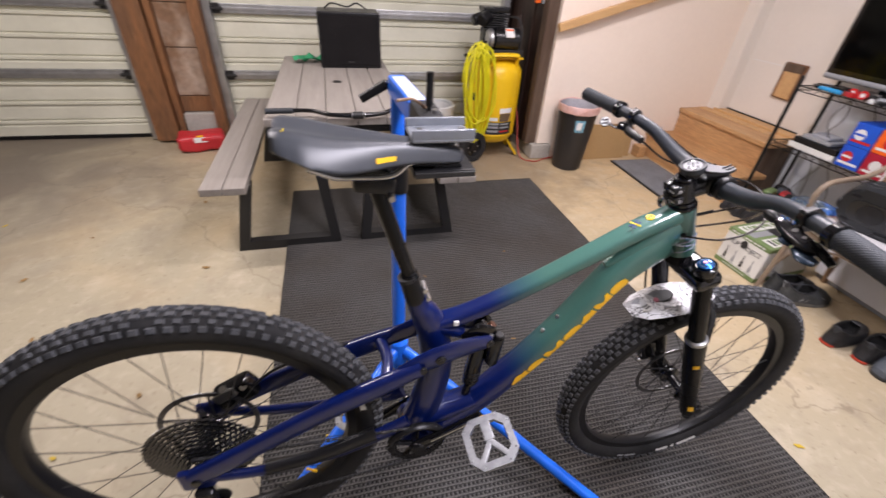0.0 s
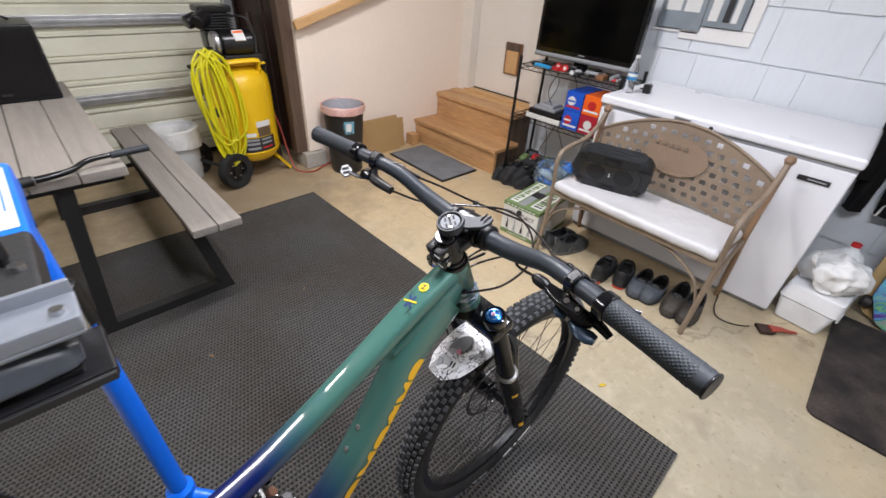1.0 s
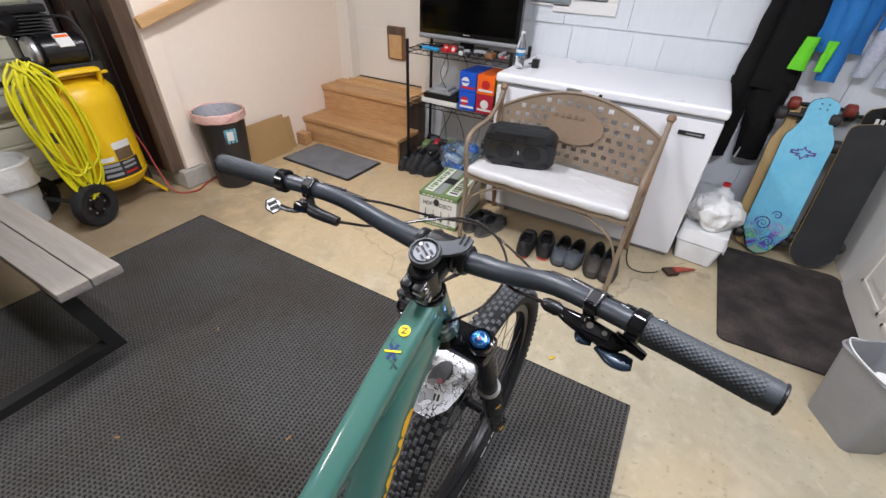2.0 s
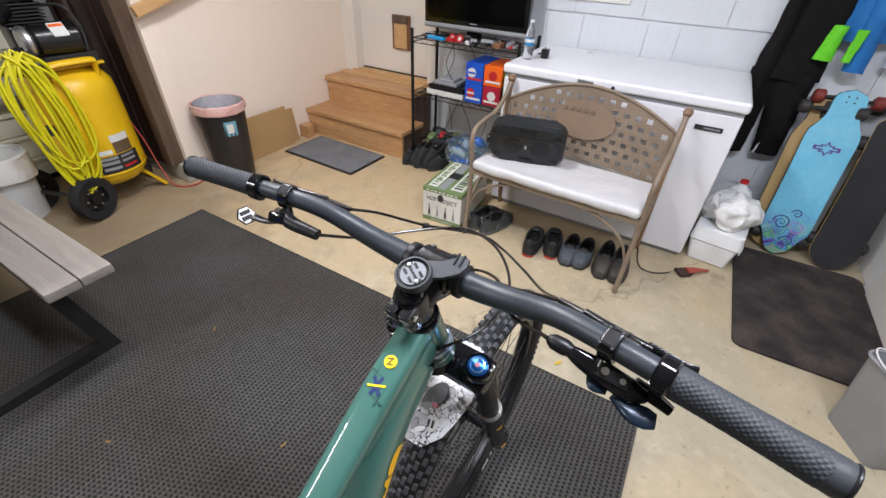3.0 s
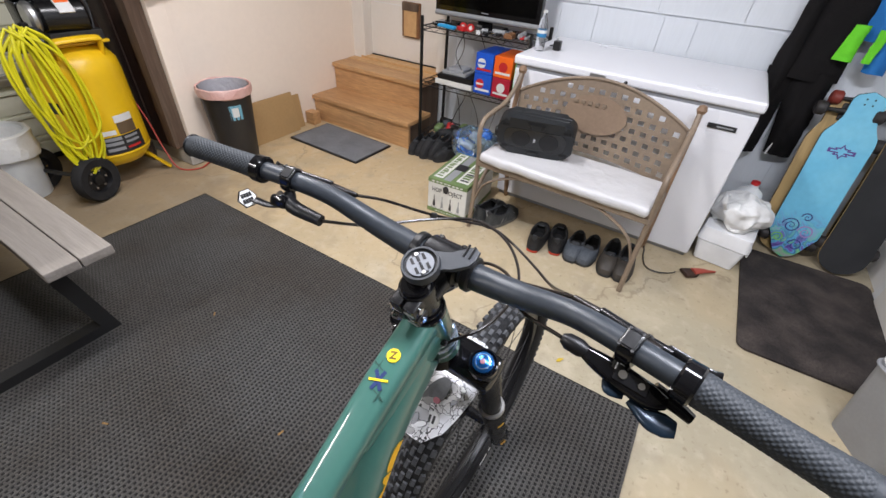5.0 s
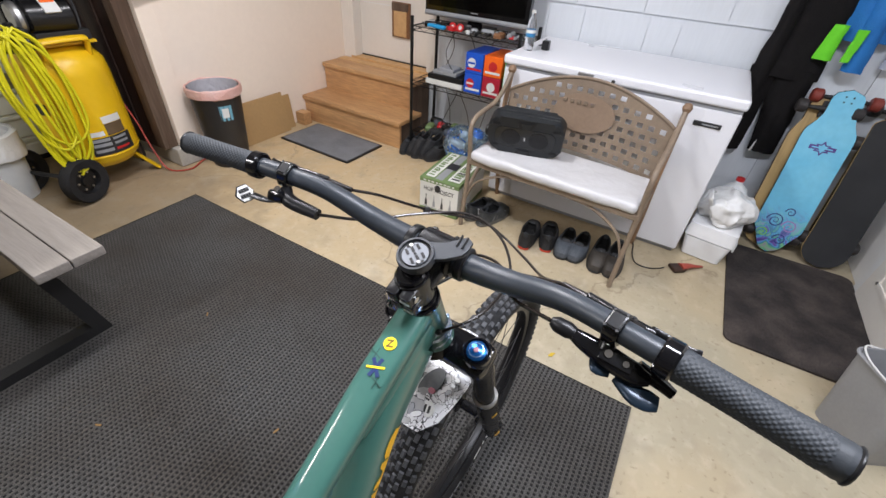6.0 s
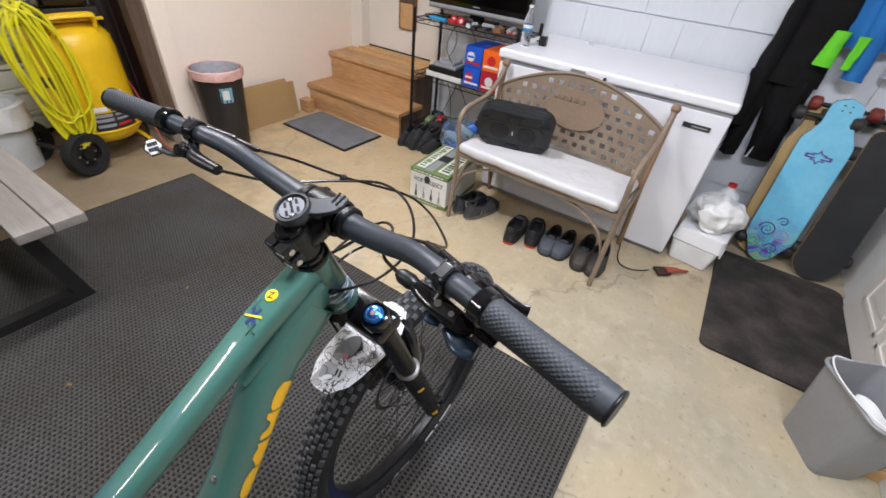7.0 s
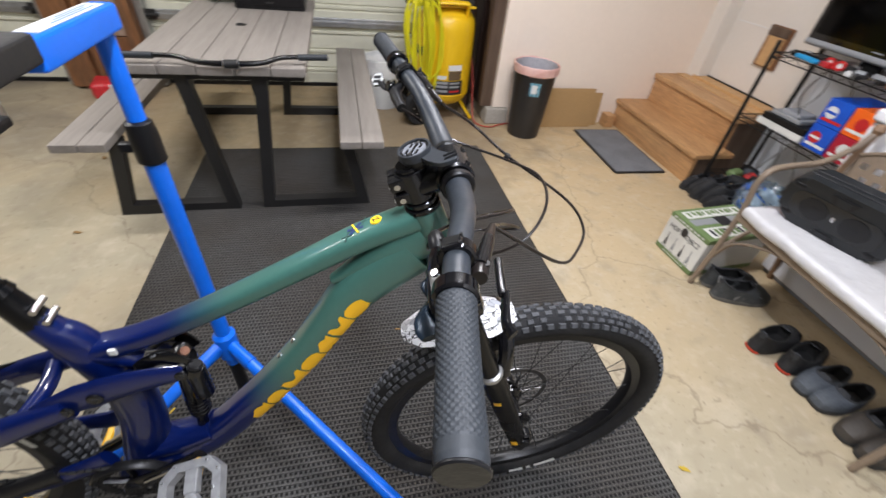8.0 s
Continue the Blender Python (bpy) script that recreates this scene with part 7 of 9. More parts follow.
add_tube(hd, spline([O + V(p) for p in ((-0.10, -0.13, 0.735), (-0.10, -0.155, 0.805), (-0.075, -0.165, 0.822), (0.085, -0.165, 0.822), (0.11, -0.155, 0.805), (0.11, -0.13, 0.735))], 4), [(0.012, 0.020)] * 21, 10)
part("handle", hd, YELLOW_TANK, ac)
part("deck", box(O + V((-0.17, -0.13, 0.785)), O + V((0.17, 0.13, 0.80)), 0.004), YELLOW_TANK, ac)
AX = V((-0.36, 0.93, 0)).normalized()
for off in (0.0, 0.40):
    c = V((1.255, 3.235, 0.127)) + AX * off
    turn = Matrix.Translation(c) @ frame_of(AX.cross(V((0, 0, 1))), V((0, 0, 1)), -AX)
    wheel = part("wheel", lathe([(0.075, -0.026), (0.118, -0.034), (0.127, -0.018), (0.127, 0.018), (0.118, 0.034), (0.075, 0.026)], turn, 36, True), TYRE, ac, "black rubber wheel")
    part("rim", lathe([(0.0, 0.022), (0.03, 0.024), (0.034, 0.010), (0.066, 0.006), (0.076, 0.026), (0.078, 0.0), (0.076, -0.024), (0.0, -0.022)], turn, 24), BLACK_PLASTIC, wheel)
    for k in range(6):
        a = k * math.pi / 3
        p = turn @ V((0.05 * math.cos(a), 0.05 * math.sin(a), 0.008))
        part("bolt", disc(p, p - AX * 0.006, 0.006, 8), STEEL, wheel)
part("axle", disc(V((1.255, 3.235, 0.127)), V((1.255, 3.235, 0.127)) + AX * 0.40, 0.012, 12), STEEL_DARK, ac)
bm = bm_new()
add_box(bm, O + V((-0.17, -0.12, 0.08)), O + V((-0.06, 0.16, 0.16)), 0.01)
part("axle_bracket", bm, YELLOW_TANK, ac)
for y in (-0.10, 0.12):
    foot = bm_new()
    add_tube(foot, [O + V((0.12, y * 0.8, 0.17)), O + V((0.19, y, 0.07)), O + V((0.235, y * 1.1 - 0.01, 0.012))], [(0.022, 0.010), (0.024, 0.012), (0.026, 0.012)], 8)
    part("foot", foot, YELLOW_TANK, ac)
motor = part("motor", disc(O + V((-0.075, -0.05, 0.915)), O + V((0.125, -0.07, 0.915)), 0.082, 32, 0.012), BLACK_SATIN, ac, "black cylindrical motor")
part("end_cap", disc(O + V((-0.120, -0.047, 0.915)), O + V((-0.075, -0.05, 0.915)), 0.074, 28, 0.014), ALLOY_DULL, motor, "bare alloy end cap")
part("motor_label", box(V((-0.034, -0.006, -0.036)), V((0.034, 0.004, 0.036)), 0.002, Matrix.Translation(O + V((0.03, -0.122, 0.965))) @ pose(0, 0, 0, -40)), PALE_PRINT, motor, "white label with print")
part("print_bar", box(V((-0.030, -0.0072, 0.014)), V((0.030, -0.0058, 0.028)), 0, Matrix.Translation(O + V((0.03, -0.122, 0.965))) @ pose(0, 0, 0, -40)), CARTON_ORANGE, motor)
part("motor_base", box(O + V((-0.08, -0.12, 0.80)), O + V((0.16, 0.0, 0.85)), 0.006), STEEL_DARK, motor)
pump = part("pump", box(O + V((-0.12, 0.03, 0.80)), O + V((0.05, 0.15, 0.98)), 0.02), BLACK_SATIN, ac, "black finned pump")
for k in range(6):
    part("fin", box(O + V((-0.13, 0.02, 0.985 + 0.016 * k)), O + V((0.06, 0.16, 0.992 + 0.016 * k)), 0.002), STEEL_DARK, pump)
part("cylinder_head", box(O + V((-0.14, 0.02, 1.08)), O + V((0.07, 0.16, 1.12)), 0.01), BLACK_SATIN, pump)
part("air_filter", disc(O + V((-0.17, -0.02, 1.03)), O + V((-0.10, 0.03, 1.06)), 0.045, 18, 0.008), BLACK_PLASTIC, pump)
part("air_filter", disc(O + V((-0.21, 0.06, 1.02)), O + V((-0.13, 0.07, 1.05)), 0.04, 18, 0.008), BLACK_PLASTIC, pump)
part("copper_pipe", tube(spline([O + V(p) for p in ((0.05, 0.10, 1.05), (0.14, 0.02, 1.05), (0.17, -0.02, 0.95), (0.12, -0.10, 0.80))]), 0.008, 8), STEEL_DARK, pump)
panel = part("pressure_switch", box(O + V((-0.225, -0.17, 0.79)), O + V((-0.11, -0.08, 0.885)), 0.01), BLACK_PLASTIC, ac)
part("gauge", disc(O + V((-0.185, -0.19, 0.83)), O + V((-0.18, -0.165, 0.83)), 0.026, 18, 0.003), BLACK_SATIN, panel)
part("outlet", disc(O + V((-0.32, -0.16, 0.815)), O + V((-0.20, -0.13, 0.82)), 0.012, 10), BLACK_PLASTIC, panel)
part("knob", disc(O + V((-0.17, -0.15, 0.885)), O + V((-0.17, -0.15, 0.915)), 0.02, 14, 0.004), BLACK_PLASTIC, panel)
ORIGIN = V((0, 0, 0))
rnd = random.Random(5)
hose = thing("air_hose", "long bright yellow air hose coiled on the compressor", "hose", at=pose(0, 0, 0))
for k in range(10):
    top = V((1.205 + 0.085 * rnd.random(), 3.275 - 0.03 * rnd.random(), 0.915 - 0.05 * rnd.random()))
    low = 0.15 + 0.20 * rnd.random()
    wide = 0.030 + 0.040 * rnd.random() if k % 3 else 0.09 + 0.03 * rnd.random()
    shift = 0.055 * rnd.random() - 0.012
    y = [top.y - 0.010 - 0.030 * rnd.random() for _ in range(7)]
    h = top.z - low
    loop = [top, V((top.x - wide * 0.8, y[0], top.z - 0.09)), V((top.x - wide + shift * 0.25, y[1], top.z - h * 0.45)), V((top.x - wide * 0.7 + shift * 0.75, y[2], low + h * 0.14)),
            V((top.x + shift, y[3], low)), V((top.x + wide * 0.8 + shift * 1.05, y[4], low + h * 0.16)), V((top.x + wide + shift * 0.7, y[5], top.z - h * 0.45)), V((top.x + wide * 0.7 + shift * 0.15, y[6], top.z - 0.08))]
    pts = spline(loop + loop[:1], 6)[:-1]
    bm = bm_new()
    add_tube(bm, pts, 0.0070, 8, closed=True, up=(0, 1, 0.1))
    part("hose_loop", bm, YELLOW_HOSE, hose)
part("hose_band", tube([(1.215, 3.265, 0.825), (1.325, 3.245, 0.82)], [(0.010, 0.030)] * 2, 10), BLACK_PLASTIC, hose, "black tie round the coil")
pts = [(1.66, 3.50, 0.55), (1.70, 3.42, 0.32), (1.70, 3.33, 0.12), (1.71, 3.24, 0.012), (1.80, 3.15, 0.008), (1.92, 3.20, 0.008), (2.05, 3.235, 0.008)]
tagged(part("red_hose", tube(spline(pts), 0.005, 8), BUCKET_BLUE), "thin red hose trailing over the floor", "hose")
lean_b = thing("leaning_board", "dark brown plank leaning against the boarded wall", "board", at=pose(0, 0, 0))
part("plank", box((-0.07, -0.011, 0.0), (0.07, 0.011, 1.06), 0.004, pose(1.72, 3.55, 0.006, -3, 1.5, 62)), DARK_WOOD, lean_b)
ol = thing("outlet_box", "grey outlet box with orange plug on the boards", "outlet", at=pose(XP - 0.078, 3.44, 1.16))
part("cover", box((-0.02, -0.06, 0.0), (0.0, 0.06, 0.12), 0.004), PANEL_GREY, ol)
part("plug", box((-0.06, -0.035, 0.0), (-0.019, 0.0, 0.04), 0.008), CARTON_ORANGE, ol, "orange plug")

# ---- waste bin, cardboard ----
tb = thing("trash_can", "black plastic trash can with a pink-edged liner", "bin", at=pose(2.055, 3.06, 0))
part("bin", lathe([(0.112, 0.0), (0.118, 0.006), (0.152, 0.49), (0.160, 0.50), (0.160, 0.515), (0.146, 0.515), (0.108, 0.02), (0.0, 0.02)], None, 36), BIN_BLACK, tb)
bm = lathe([(0.152, 0.462), (0.162, 0.470), (0.1645, 0.50), (0.1635, 0.519), (0.158, 0.524), (0.152, 0.519), (0.147, 0.49)], None, 64, True)
crumple(bm, 0.005, 30)
part("liner_edge", bm, LINER, tb, "pink liner folded over the rim")
bm = bm_new()
add_rings(bm, [[V((r * math.cos(math.pi * k / 20), r * math.sin(math.pi * k / 20), h)) for k in range(40)] for r, h in ((0.145, 0.520), (0.136, 0.47), (0.127, 0.38), (0.110, 0.25), (0.05, 0.10), (0.004, 0.09))], caps=False)
crumple(bm, 0.0025, 40)
part("liner", bm, LINER_IN, tb, "pale liner inside")
aa = radians(-107)
bm = bm_new()
cols = []
for k in range(7):
    a = aa + radians(-15 + 5 * k)
    cols.append([bm.verts.new((r * math.cos(a), r * math.sin(a), z)) for r, z in ((0.1405, 0.33), (0.1475, 0.425))])
for p, q in zip(cols, cols[1:]):
    bm.faces.new((p[0], q[0], q[1], p[1]))
lab = part("label", bm, plain("pale_blue_print", (0.16, 0.40, 0.52), 0.45), tb, "pale blue label with a figure")
bm = bm_new()
cols = []
for k in range(5):
    a = aa + radians(-9 + 4 * k)
    cols.append([bm.verts.new((r * math.cos(a), r * math.sin(a), z)) for r, z in ((0.1428, 0.35), (0.1472, 0.41))])
for p, q in zip(cols, cols[1:]):
    bm.faces.new((p[0], q[0], q[1], p[1]))
part("print", bm, PALE_PRINT, lab)
cb = thing("cardboard_sheet", "flattened brown cardboard leaning on the wall", "cardboard", at=pose(0, 0, 0))
part("sheet", box((-0.23, -0.004, 0.0), (0.23, 0.004, 0.30), 0.001, pose(2.46, 3.165, 0.0, -10, 0, 1)), CARDBOARD, cb)
part("sheet", box((-0.15, -0.004, 0.0), (0.15, 0.004, 0.26), 0.001, pose(2.62, 3.205, 0.0, -7, 0, -1)), CARDBOARD, cb)
off = thing("wood_offcut", "small wooden offcut lying beside the steps", "wood", at=pose(2.86, 3.20, 0))
part("block", box((-0.035, -0.05, 0.0), (0.045, 0.045, 0.10), 0.004), STEP_WOOD, off)

# ---- chest freezer ----
fz = thing("chest_freezer", "white chest freezer standing against the shingled wall", "freezer", at=pose(2.755, 0.215, 0))
FW, FD = 1.195, 0.70
part("body", box((0.012, 0.008, 0.03), (FD, FW - 0.008, 0.795), 0.010), FREEZER_WHITE, fz)
part("base", box((0.04, 0.02, 0.0), (FD - 0.02, FW - 0.02, 0.032)), GASKET, fz)
part("gasket", box((0.016, 0.012, 0.795), (FD - 0.004, FW - 0.012, 0.812)), GASKET, fz, "grey rubber lid gasket")
part("lid", box((0.0, 0.0, 0.812), (FD, FW, 0.862), 0.014, None, 3), FREEZER_WHITE, fz)
part("handle_plate", box((-0.004, 0.695, 0.823), (0.006, 0.775, 0.846), 0.003), ALLOY_DULL, fz, "silver maker's plate")
part("lock", disc((-0.004, 0.595, 0.83), (0.004, 0.595, 0.83), 0.009, 14), STEEL_DARK, fz, "small dark lock")
part("emblem", box((0.006, 0.068, 0.713), (0.0135, 0.188, 0.735), 0.002), DARK_PRINT, fz, "black emblem strip")
part("emblem_line", box((0.0045, 0.08, 0.721), (0.0062, 0.15, 0.727)), GREY_PRINT, fz)

# water bottle on the freezer
wb = thing("water_bottle", "clear plastic water bottle with a blue label", "bottle", at=pose(2.94, 1.345, 0.862) @ Matrix.Diagonal((0.82, 0.82, 0.94, 1.0)))
part("bottle", lathe([(0.0, 0.002), (0.028, 0.0), (0.032, 0.008), (0.032, 0.05), (0.030, 0.055), (0.032, 0.06), (0.032, 0.125), (0.026, 0.155), (0.013, 0.185), (0.013, 0.197), (0.0, 0.197)], None, 24), CLEAR, wb)
part("label", lathe([(0.0325, 0.075), (0.0328, 0.076), (0.0328, 0.115), (0.0325, 0.116)], None, 24, True), BLUE_PRINT, wb, "blue and white label")
part("label_print", lathe([(0.033, 0.095), (0.0332, 0.095), (0.0332, 0.112), (0.033, 0.112)], None, 24, True), PALE_PRINT, wb)
part("cap", lathe([(0.0, 0.213), (0.0145, 0.212), (0.0145, 0.198), (0.0, 0.197)], None, 18), PALE_PRINT, wb)
dk = thing("charger_plug", "small black charger with its cable on the freezer", "charger", at=pose(3.02, 1.27, 0.862))
part("block", box((-0.02, -0.02, 0), (0.02, 0.02, 0.05), 0.005), BLACK_PLASTIC, dk)
part("cable", tube(spline([(0, 0.02, 0.02), (0.05, 0.06, 0.01), (0.15, 0.05, 0.005), (0.3, 0.1, 0.005)]), 0.003, 6), WIRE_BLACK, dk)

# ---- wire shelf with a television ----
ws = thing("wire_shelf", "black wire shelving rack filled with small clutter", "shelf", at=pose(3.06, 1.445, 0))
SW, SD = 0.785, 0.33
for x in (0, SD):
    for y in (0, SW):
        part("post", disc((x, y, 0), (x, y, 0.915), 0.0115, 12, 0.003), WIRE_BLACK, ws)
for z in (0.115, 0.50, 0.855):
    bm = bm_new()
    for dz in (0.0, -0.028):
        for a, b in (((0, 0), (SD, 0)), ((0, SW), (SD, SW)), ((0, 0), (0, SW)), ((SD, 0), (SD, SW))):
            add_tube(bm, [(a[0], a[1], z + dz), (b[0], b[1], z + dz)], 0.003, 6)
    for k in range(1, 30):
        y = SW * k / 30
        add_tube(bm, [(0, y, z + 0.003), (SD, y, z + 0.003)], 0.0018, 5)
    for x in (0.11, 0.22):
        add_tube(bm, [(x, 0, z), (x, SW, z)], 0.0028, 6)
    n = 16
    for x in (0.0, SD):
        add_tube(bm, [(x, SW * k / n, z - (0.0 if k % 2 else 0.028)) for k in range(n + 1)], 0.0018, 5)
    part("wire_tier", bm, WIRE_BLACK, ws)
tv = thing("television", "flat black television standing on the wire rack", "television", at=pose(3.27, 1.49, 0.862))
part("housing", box((0.0, 0.0, 0.05), (0.05, 0.775, 0.535), 0.008), BLACK_GLOSS, tv)
part("screen", box((-0.003, 0.03, 0.10), (0.0005, 0.745, 0.51), 0.001), SCREEN, tv)
part("speaker_bar", tube([(0.008, 0.005, 0.055), (0.008, 0.77, 0.055)], 0.018, 12), GREY_PRINT, tv, "grey rounded speaker bar")
part("logo_bar", box((-0.0035, 0.36, 0.084), (-0.001, 0.41, 0.09)), GREY_PRINT, tv)
part("foot", box((-0.05, 0.25, 0.0), (0.10, 0.53, 0.012), 0.004), BLACK_GLOSS, tv)
part("neck", box((0.015, 0.34, 0.01), (0.045, 0.44, 0.08), 0.004), BLACK_GLOSS, tv)
rnd = random.Random(11)
CLUTTER = [BLACK_PLASTIC, STEEL_DARK, GREY_PRINT, ALLOY_DULL, STEEL, OLD_WOOD, PALE_PRINT, BLACK_SATIN, RED_PLASTIC]
KINDS = [("tool_handle", "small hand tool lying on the wire rack", "tool"), ("small_part", "small dark workshop part on the wire rack", "hardware"), ("spray_can", "short dark can lying on the wire rack", "can"), ("cable_coil", "small coil of dark cable on the wire rack", "cable")]
for k in range(34):
    y, x = 1.50 + 0.68 * (k / 34.0) + 0.02 * rnd.random(), 3.075 + 0.15 * rnd.random()
    nm, lb, ct = KINDS[k % 4]
    at = pose(x, y, 0.861, 0, 0, 180 * rnd.random())
    l, w, h = 0.04 + 0.07 * rnd.random(), 0.012 + 0.018 * rnd.random(), 0.012 + 0.022 * rnd.random()
    if k % 4 == 0:
        bm = tube([(-l / 2, 0, h / 2), (0, 0, h / 2), (l / 2, 0.01, h / 2)], [w * 0.5, w * 0.3, w * 0.45], 10)
    elif k % 4 == 1:
        bm = box((-l / 3, -w, 0), (l / 3, w, h), 0.004)
        crumple(bm, 0.005, 60, k)
    elif k % 4 == 2:
        bm = disc((-l / 2, 0, 0.016), (l / 2, 0, 0.016), 0.016, 14, 0.003)
    else:
        bm = bm_new()
        for j in range(3):
            add_tube(bm, [(0.03 * math.cos(a), 0.022 * math.sin(a) + 0.003 * j, 0.005 + 0.005 * j) for a in (2 * math.pi * i / 16 for i in range(16))], 0.003, 6, closed=True)
    ob = tagged(part(nm, bm, CLUTTER[rnd.randrange(len(CLUTTER))]), lb, ct, "clutter on the rack")
    ob.matrix_world = at
tray = tagged(part("blue_marker", box((-0.075, -0.016, 0), (0.075, 0.016, 0.022), 0.008), plain("cyan_plastic", (0.02, 0.30, 0.62), 0.4)), "bright blue plastic tool on the rack", "tool")
tray.matrix_world = pose(3.08, 2.05, 0.861, 0, 0, 80)
gl = thing("safety_goggles", "red and clear goggles lying on the rack", "goggles", at=pose(3.09, 1.90, 0.861))
for s in (-1, 1):
    part("lens", lathe([(0.014, 0), (0.024, 0), (0.024, 0.012), (0.014, 0.012)], pose(0, s * 0.028, 0.024, 0, -80), 18, True), RED_PLASTIC, gl)
    part("glass", disc((0.0, s * 0.028, 0.024), (-0.006, s * 0.028, 0.025), 0.0145, 16), PALE_PRINT, gl)
rt = thing("white_board", "white flat board lying on the middle tier", "board", at=pose(3.07, 1.83, 0.505))
part("sheet", box((0, -0.01, 0), (0.235, 0.285, 0.034), 0.003), CARTON_WHITE, rt)
rt = thing("router_box", "black flat router lying on a white board", "router", at=pose(3.072, 1.835, 0.539))
part("case", box((0, -0.015, 0), (0.22, 0.265, 0.036), 0.006), BLACK_PLASTIC, rt)
rt = thing("modem_box", "small grey modem stacked on the router", "modem", at=pose(3.085, 1.885, 0.575))
part("case", box((0, -0.005, 0), (0.16, 0.185, 0.024), 0.006), GREY_PRINT, rt)
part("lid", box((0.01, 0.02, 0.0215), (0.13, 0.14, 0.046), 0.008), GASKET, rt)
for k, (y, z, mt, pr, lb) in enumerate(((1.675, 0.505, CARTON_BLUE, RED_PLASTIC, "blue and red cardboard drinks carton on the rack"), (1.54, 0.505, CARTON_RED, PALE_PRINT, "maroon cardboard drinks carton on the rack"),
                                        (1.675, 0.633, CARTON_BLUE, PALE_PRINT, "blue cardboard drinks carton on the rack"), (1.54, 0.633, CARTON_ORANGE, RED_PLASTIC, "orange cardboard drinks carton on the rack"))):
    ct = thing("drinks_carton", lb, "carton", "drinks cartons", at=pose(3.07, y, z))
    part("carton", box((0, 0.002, 0), (0.26, 0.131, 0.1265), 0.004), mt, ct)
    part("emblem", disc((-0.0012, 0.085 - 0.02 * (k % 2), 0.065), (0.0005, 0.085 - 0.02 * (k % 2), 0.065), 0.030, 20), pr, ct, "round printed emblem")
    part("stripe", box((-0.001, 0.012, 0.020), (0.0005, 0.118, 0.034)), PALE_PRINT if k != 2 else RED_PLASTIC, ct)
    if k in (0, 2):
        part("emblem_wave", box((-0.0022, 0.058, 0.058), (-0.001, 0.112, 0.070)), CARTON_BLUE if k == 2 else PALE_PRINT, ct)
ct = thing("drinks_carton", "bright green drinks carton on the rack", "carton", "drinks cartons", at=pose(3.09, 1.462, 0.505))
part("carton", box((0, 0, 0), (0.24, 0.072, 0.24), 0.004), CARTON_LIME, ct)
for k, (y, x, sway) in enumerate(((1.92, 3.10, 0.06), (1.86, 3.20, -0.05), (1.72, 3.34, 0.04), (2.08, 3.33, -0.03))):
    tagged(part("hanging_cable", tube(spline([(x, y, 0.85), (x + 0.01, y + sway, 0.70), (x - 0.01, y - sway, 0.52), (x + 0.015, y + sway * 0.6, 0.30), (x, y + sway * 1.6, 0.125)]), 0.0026, 6), WIRE_BLACK), "thin black cable hanging down behind the rack", "cable", "rack cables")
# plastic bag of bottles under the rack
bm = bm_new()
bmesh.ops.create_icosphere(bm, subdivisions=4, radius=0.5, matrix=Matrix.Translation((0, 0, 0.16)) @ Matrix.Diagonal((0.28, 0.31, 0.34, 1)))
crumple(bm, 0.045, 9)
crumple(bm, 0.022, 27)
crumple(bm, 0.010, 60)
for v in bm.verts:
    v.co.z = max(v.co.z, 0.002)
BLUE_LABEL = plain("bright_blue_label", (0.02, 0.20, 0.72), 0.35)
pb = thing("bottle_bag", "thin blue plastic bag full of empty bottles", "bag", at=pose(2.93, 1.68, 0.0))
part("film", bm, BLUE_FILM, pb)
rnd = random.Random(3)
for k in range(12):
    c = V((0.07 * rnd.uniform(-1, 1), 0.085 * rnd.uniform(-1, 1), 0.05 + 0.018 * k))
    d = V((rnd.uniform(-1, 1), rnd.uniform(-1, 1), 0.3)).normalized() * 0.075
    part("bottle", disc(c - d * 0.8, c + d * 0.8, 0.028, 12, 0.01), CLEAR if k % 3 == 0 else (BLUE_LABEL if k % 3 == 1 else PALE_PRINT), pb)
rnd = random.Random(21)
for k in range(10):
    ob = tagged(part("shoe_clutter", box((-0.05, -0.03, 0), (0.06, 0.03, 0.05), 0.02, None, 3), [SHOE_BLACK, RED_PLASTIC, SHOE_GREY, CARTON_GREEN, BLACK_PLASTIC][k % 5]), "small dark odds and ends on the lowest tier", "clutter", "odds and ends")
    ob.matrix_world = pose(3.11 + 0.2 * rnd.random(), 1.87 + 0.031 * k, 0.121, 0, 0, 360 * rnd.random())

# ---- metal bench with cushion ----
bn = thing("garden_bench", "bronze metal garden bench with a woven arched back", "bench", at=pose(2.283, 0.468, 0, 0, 0, -2.6))
BW = 0.888
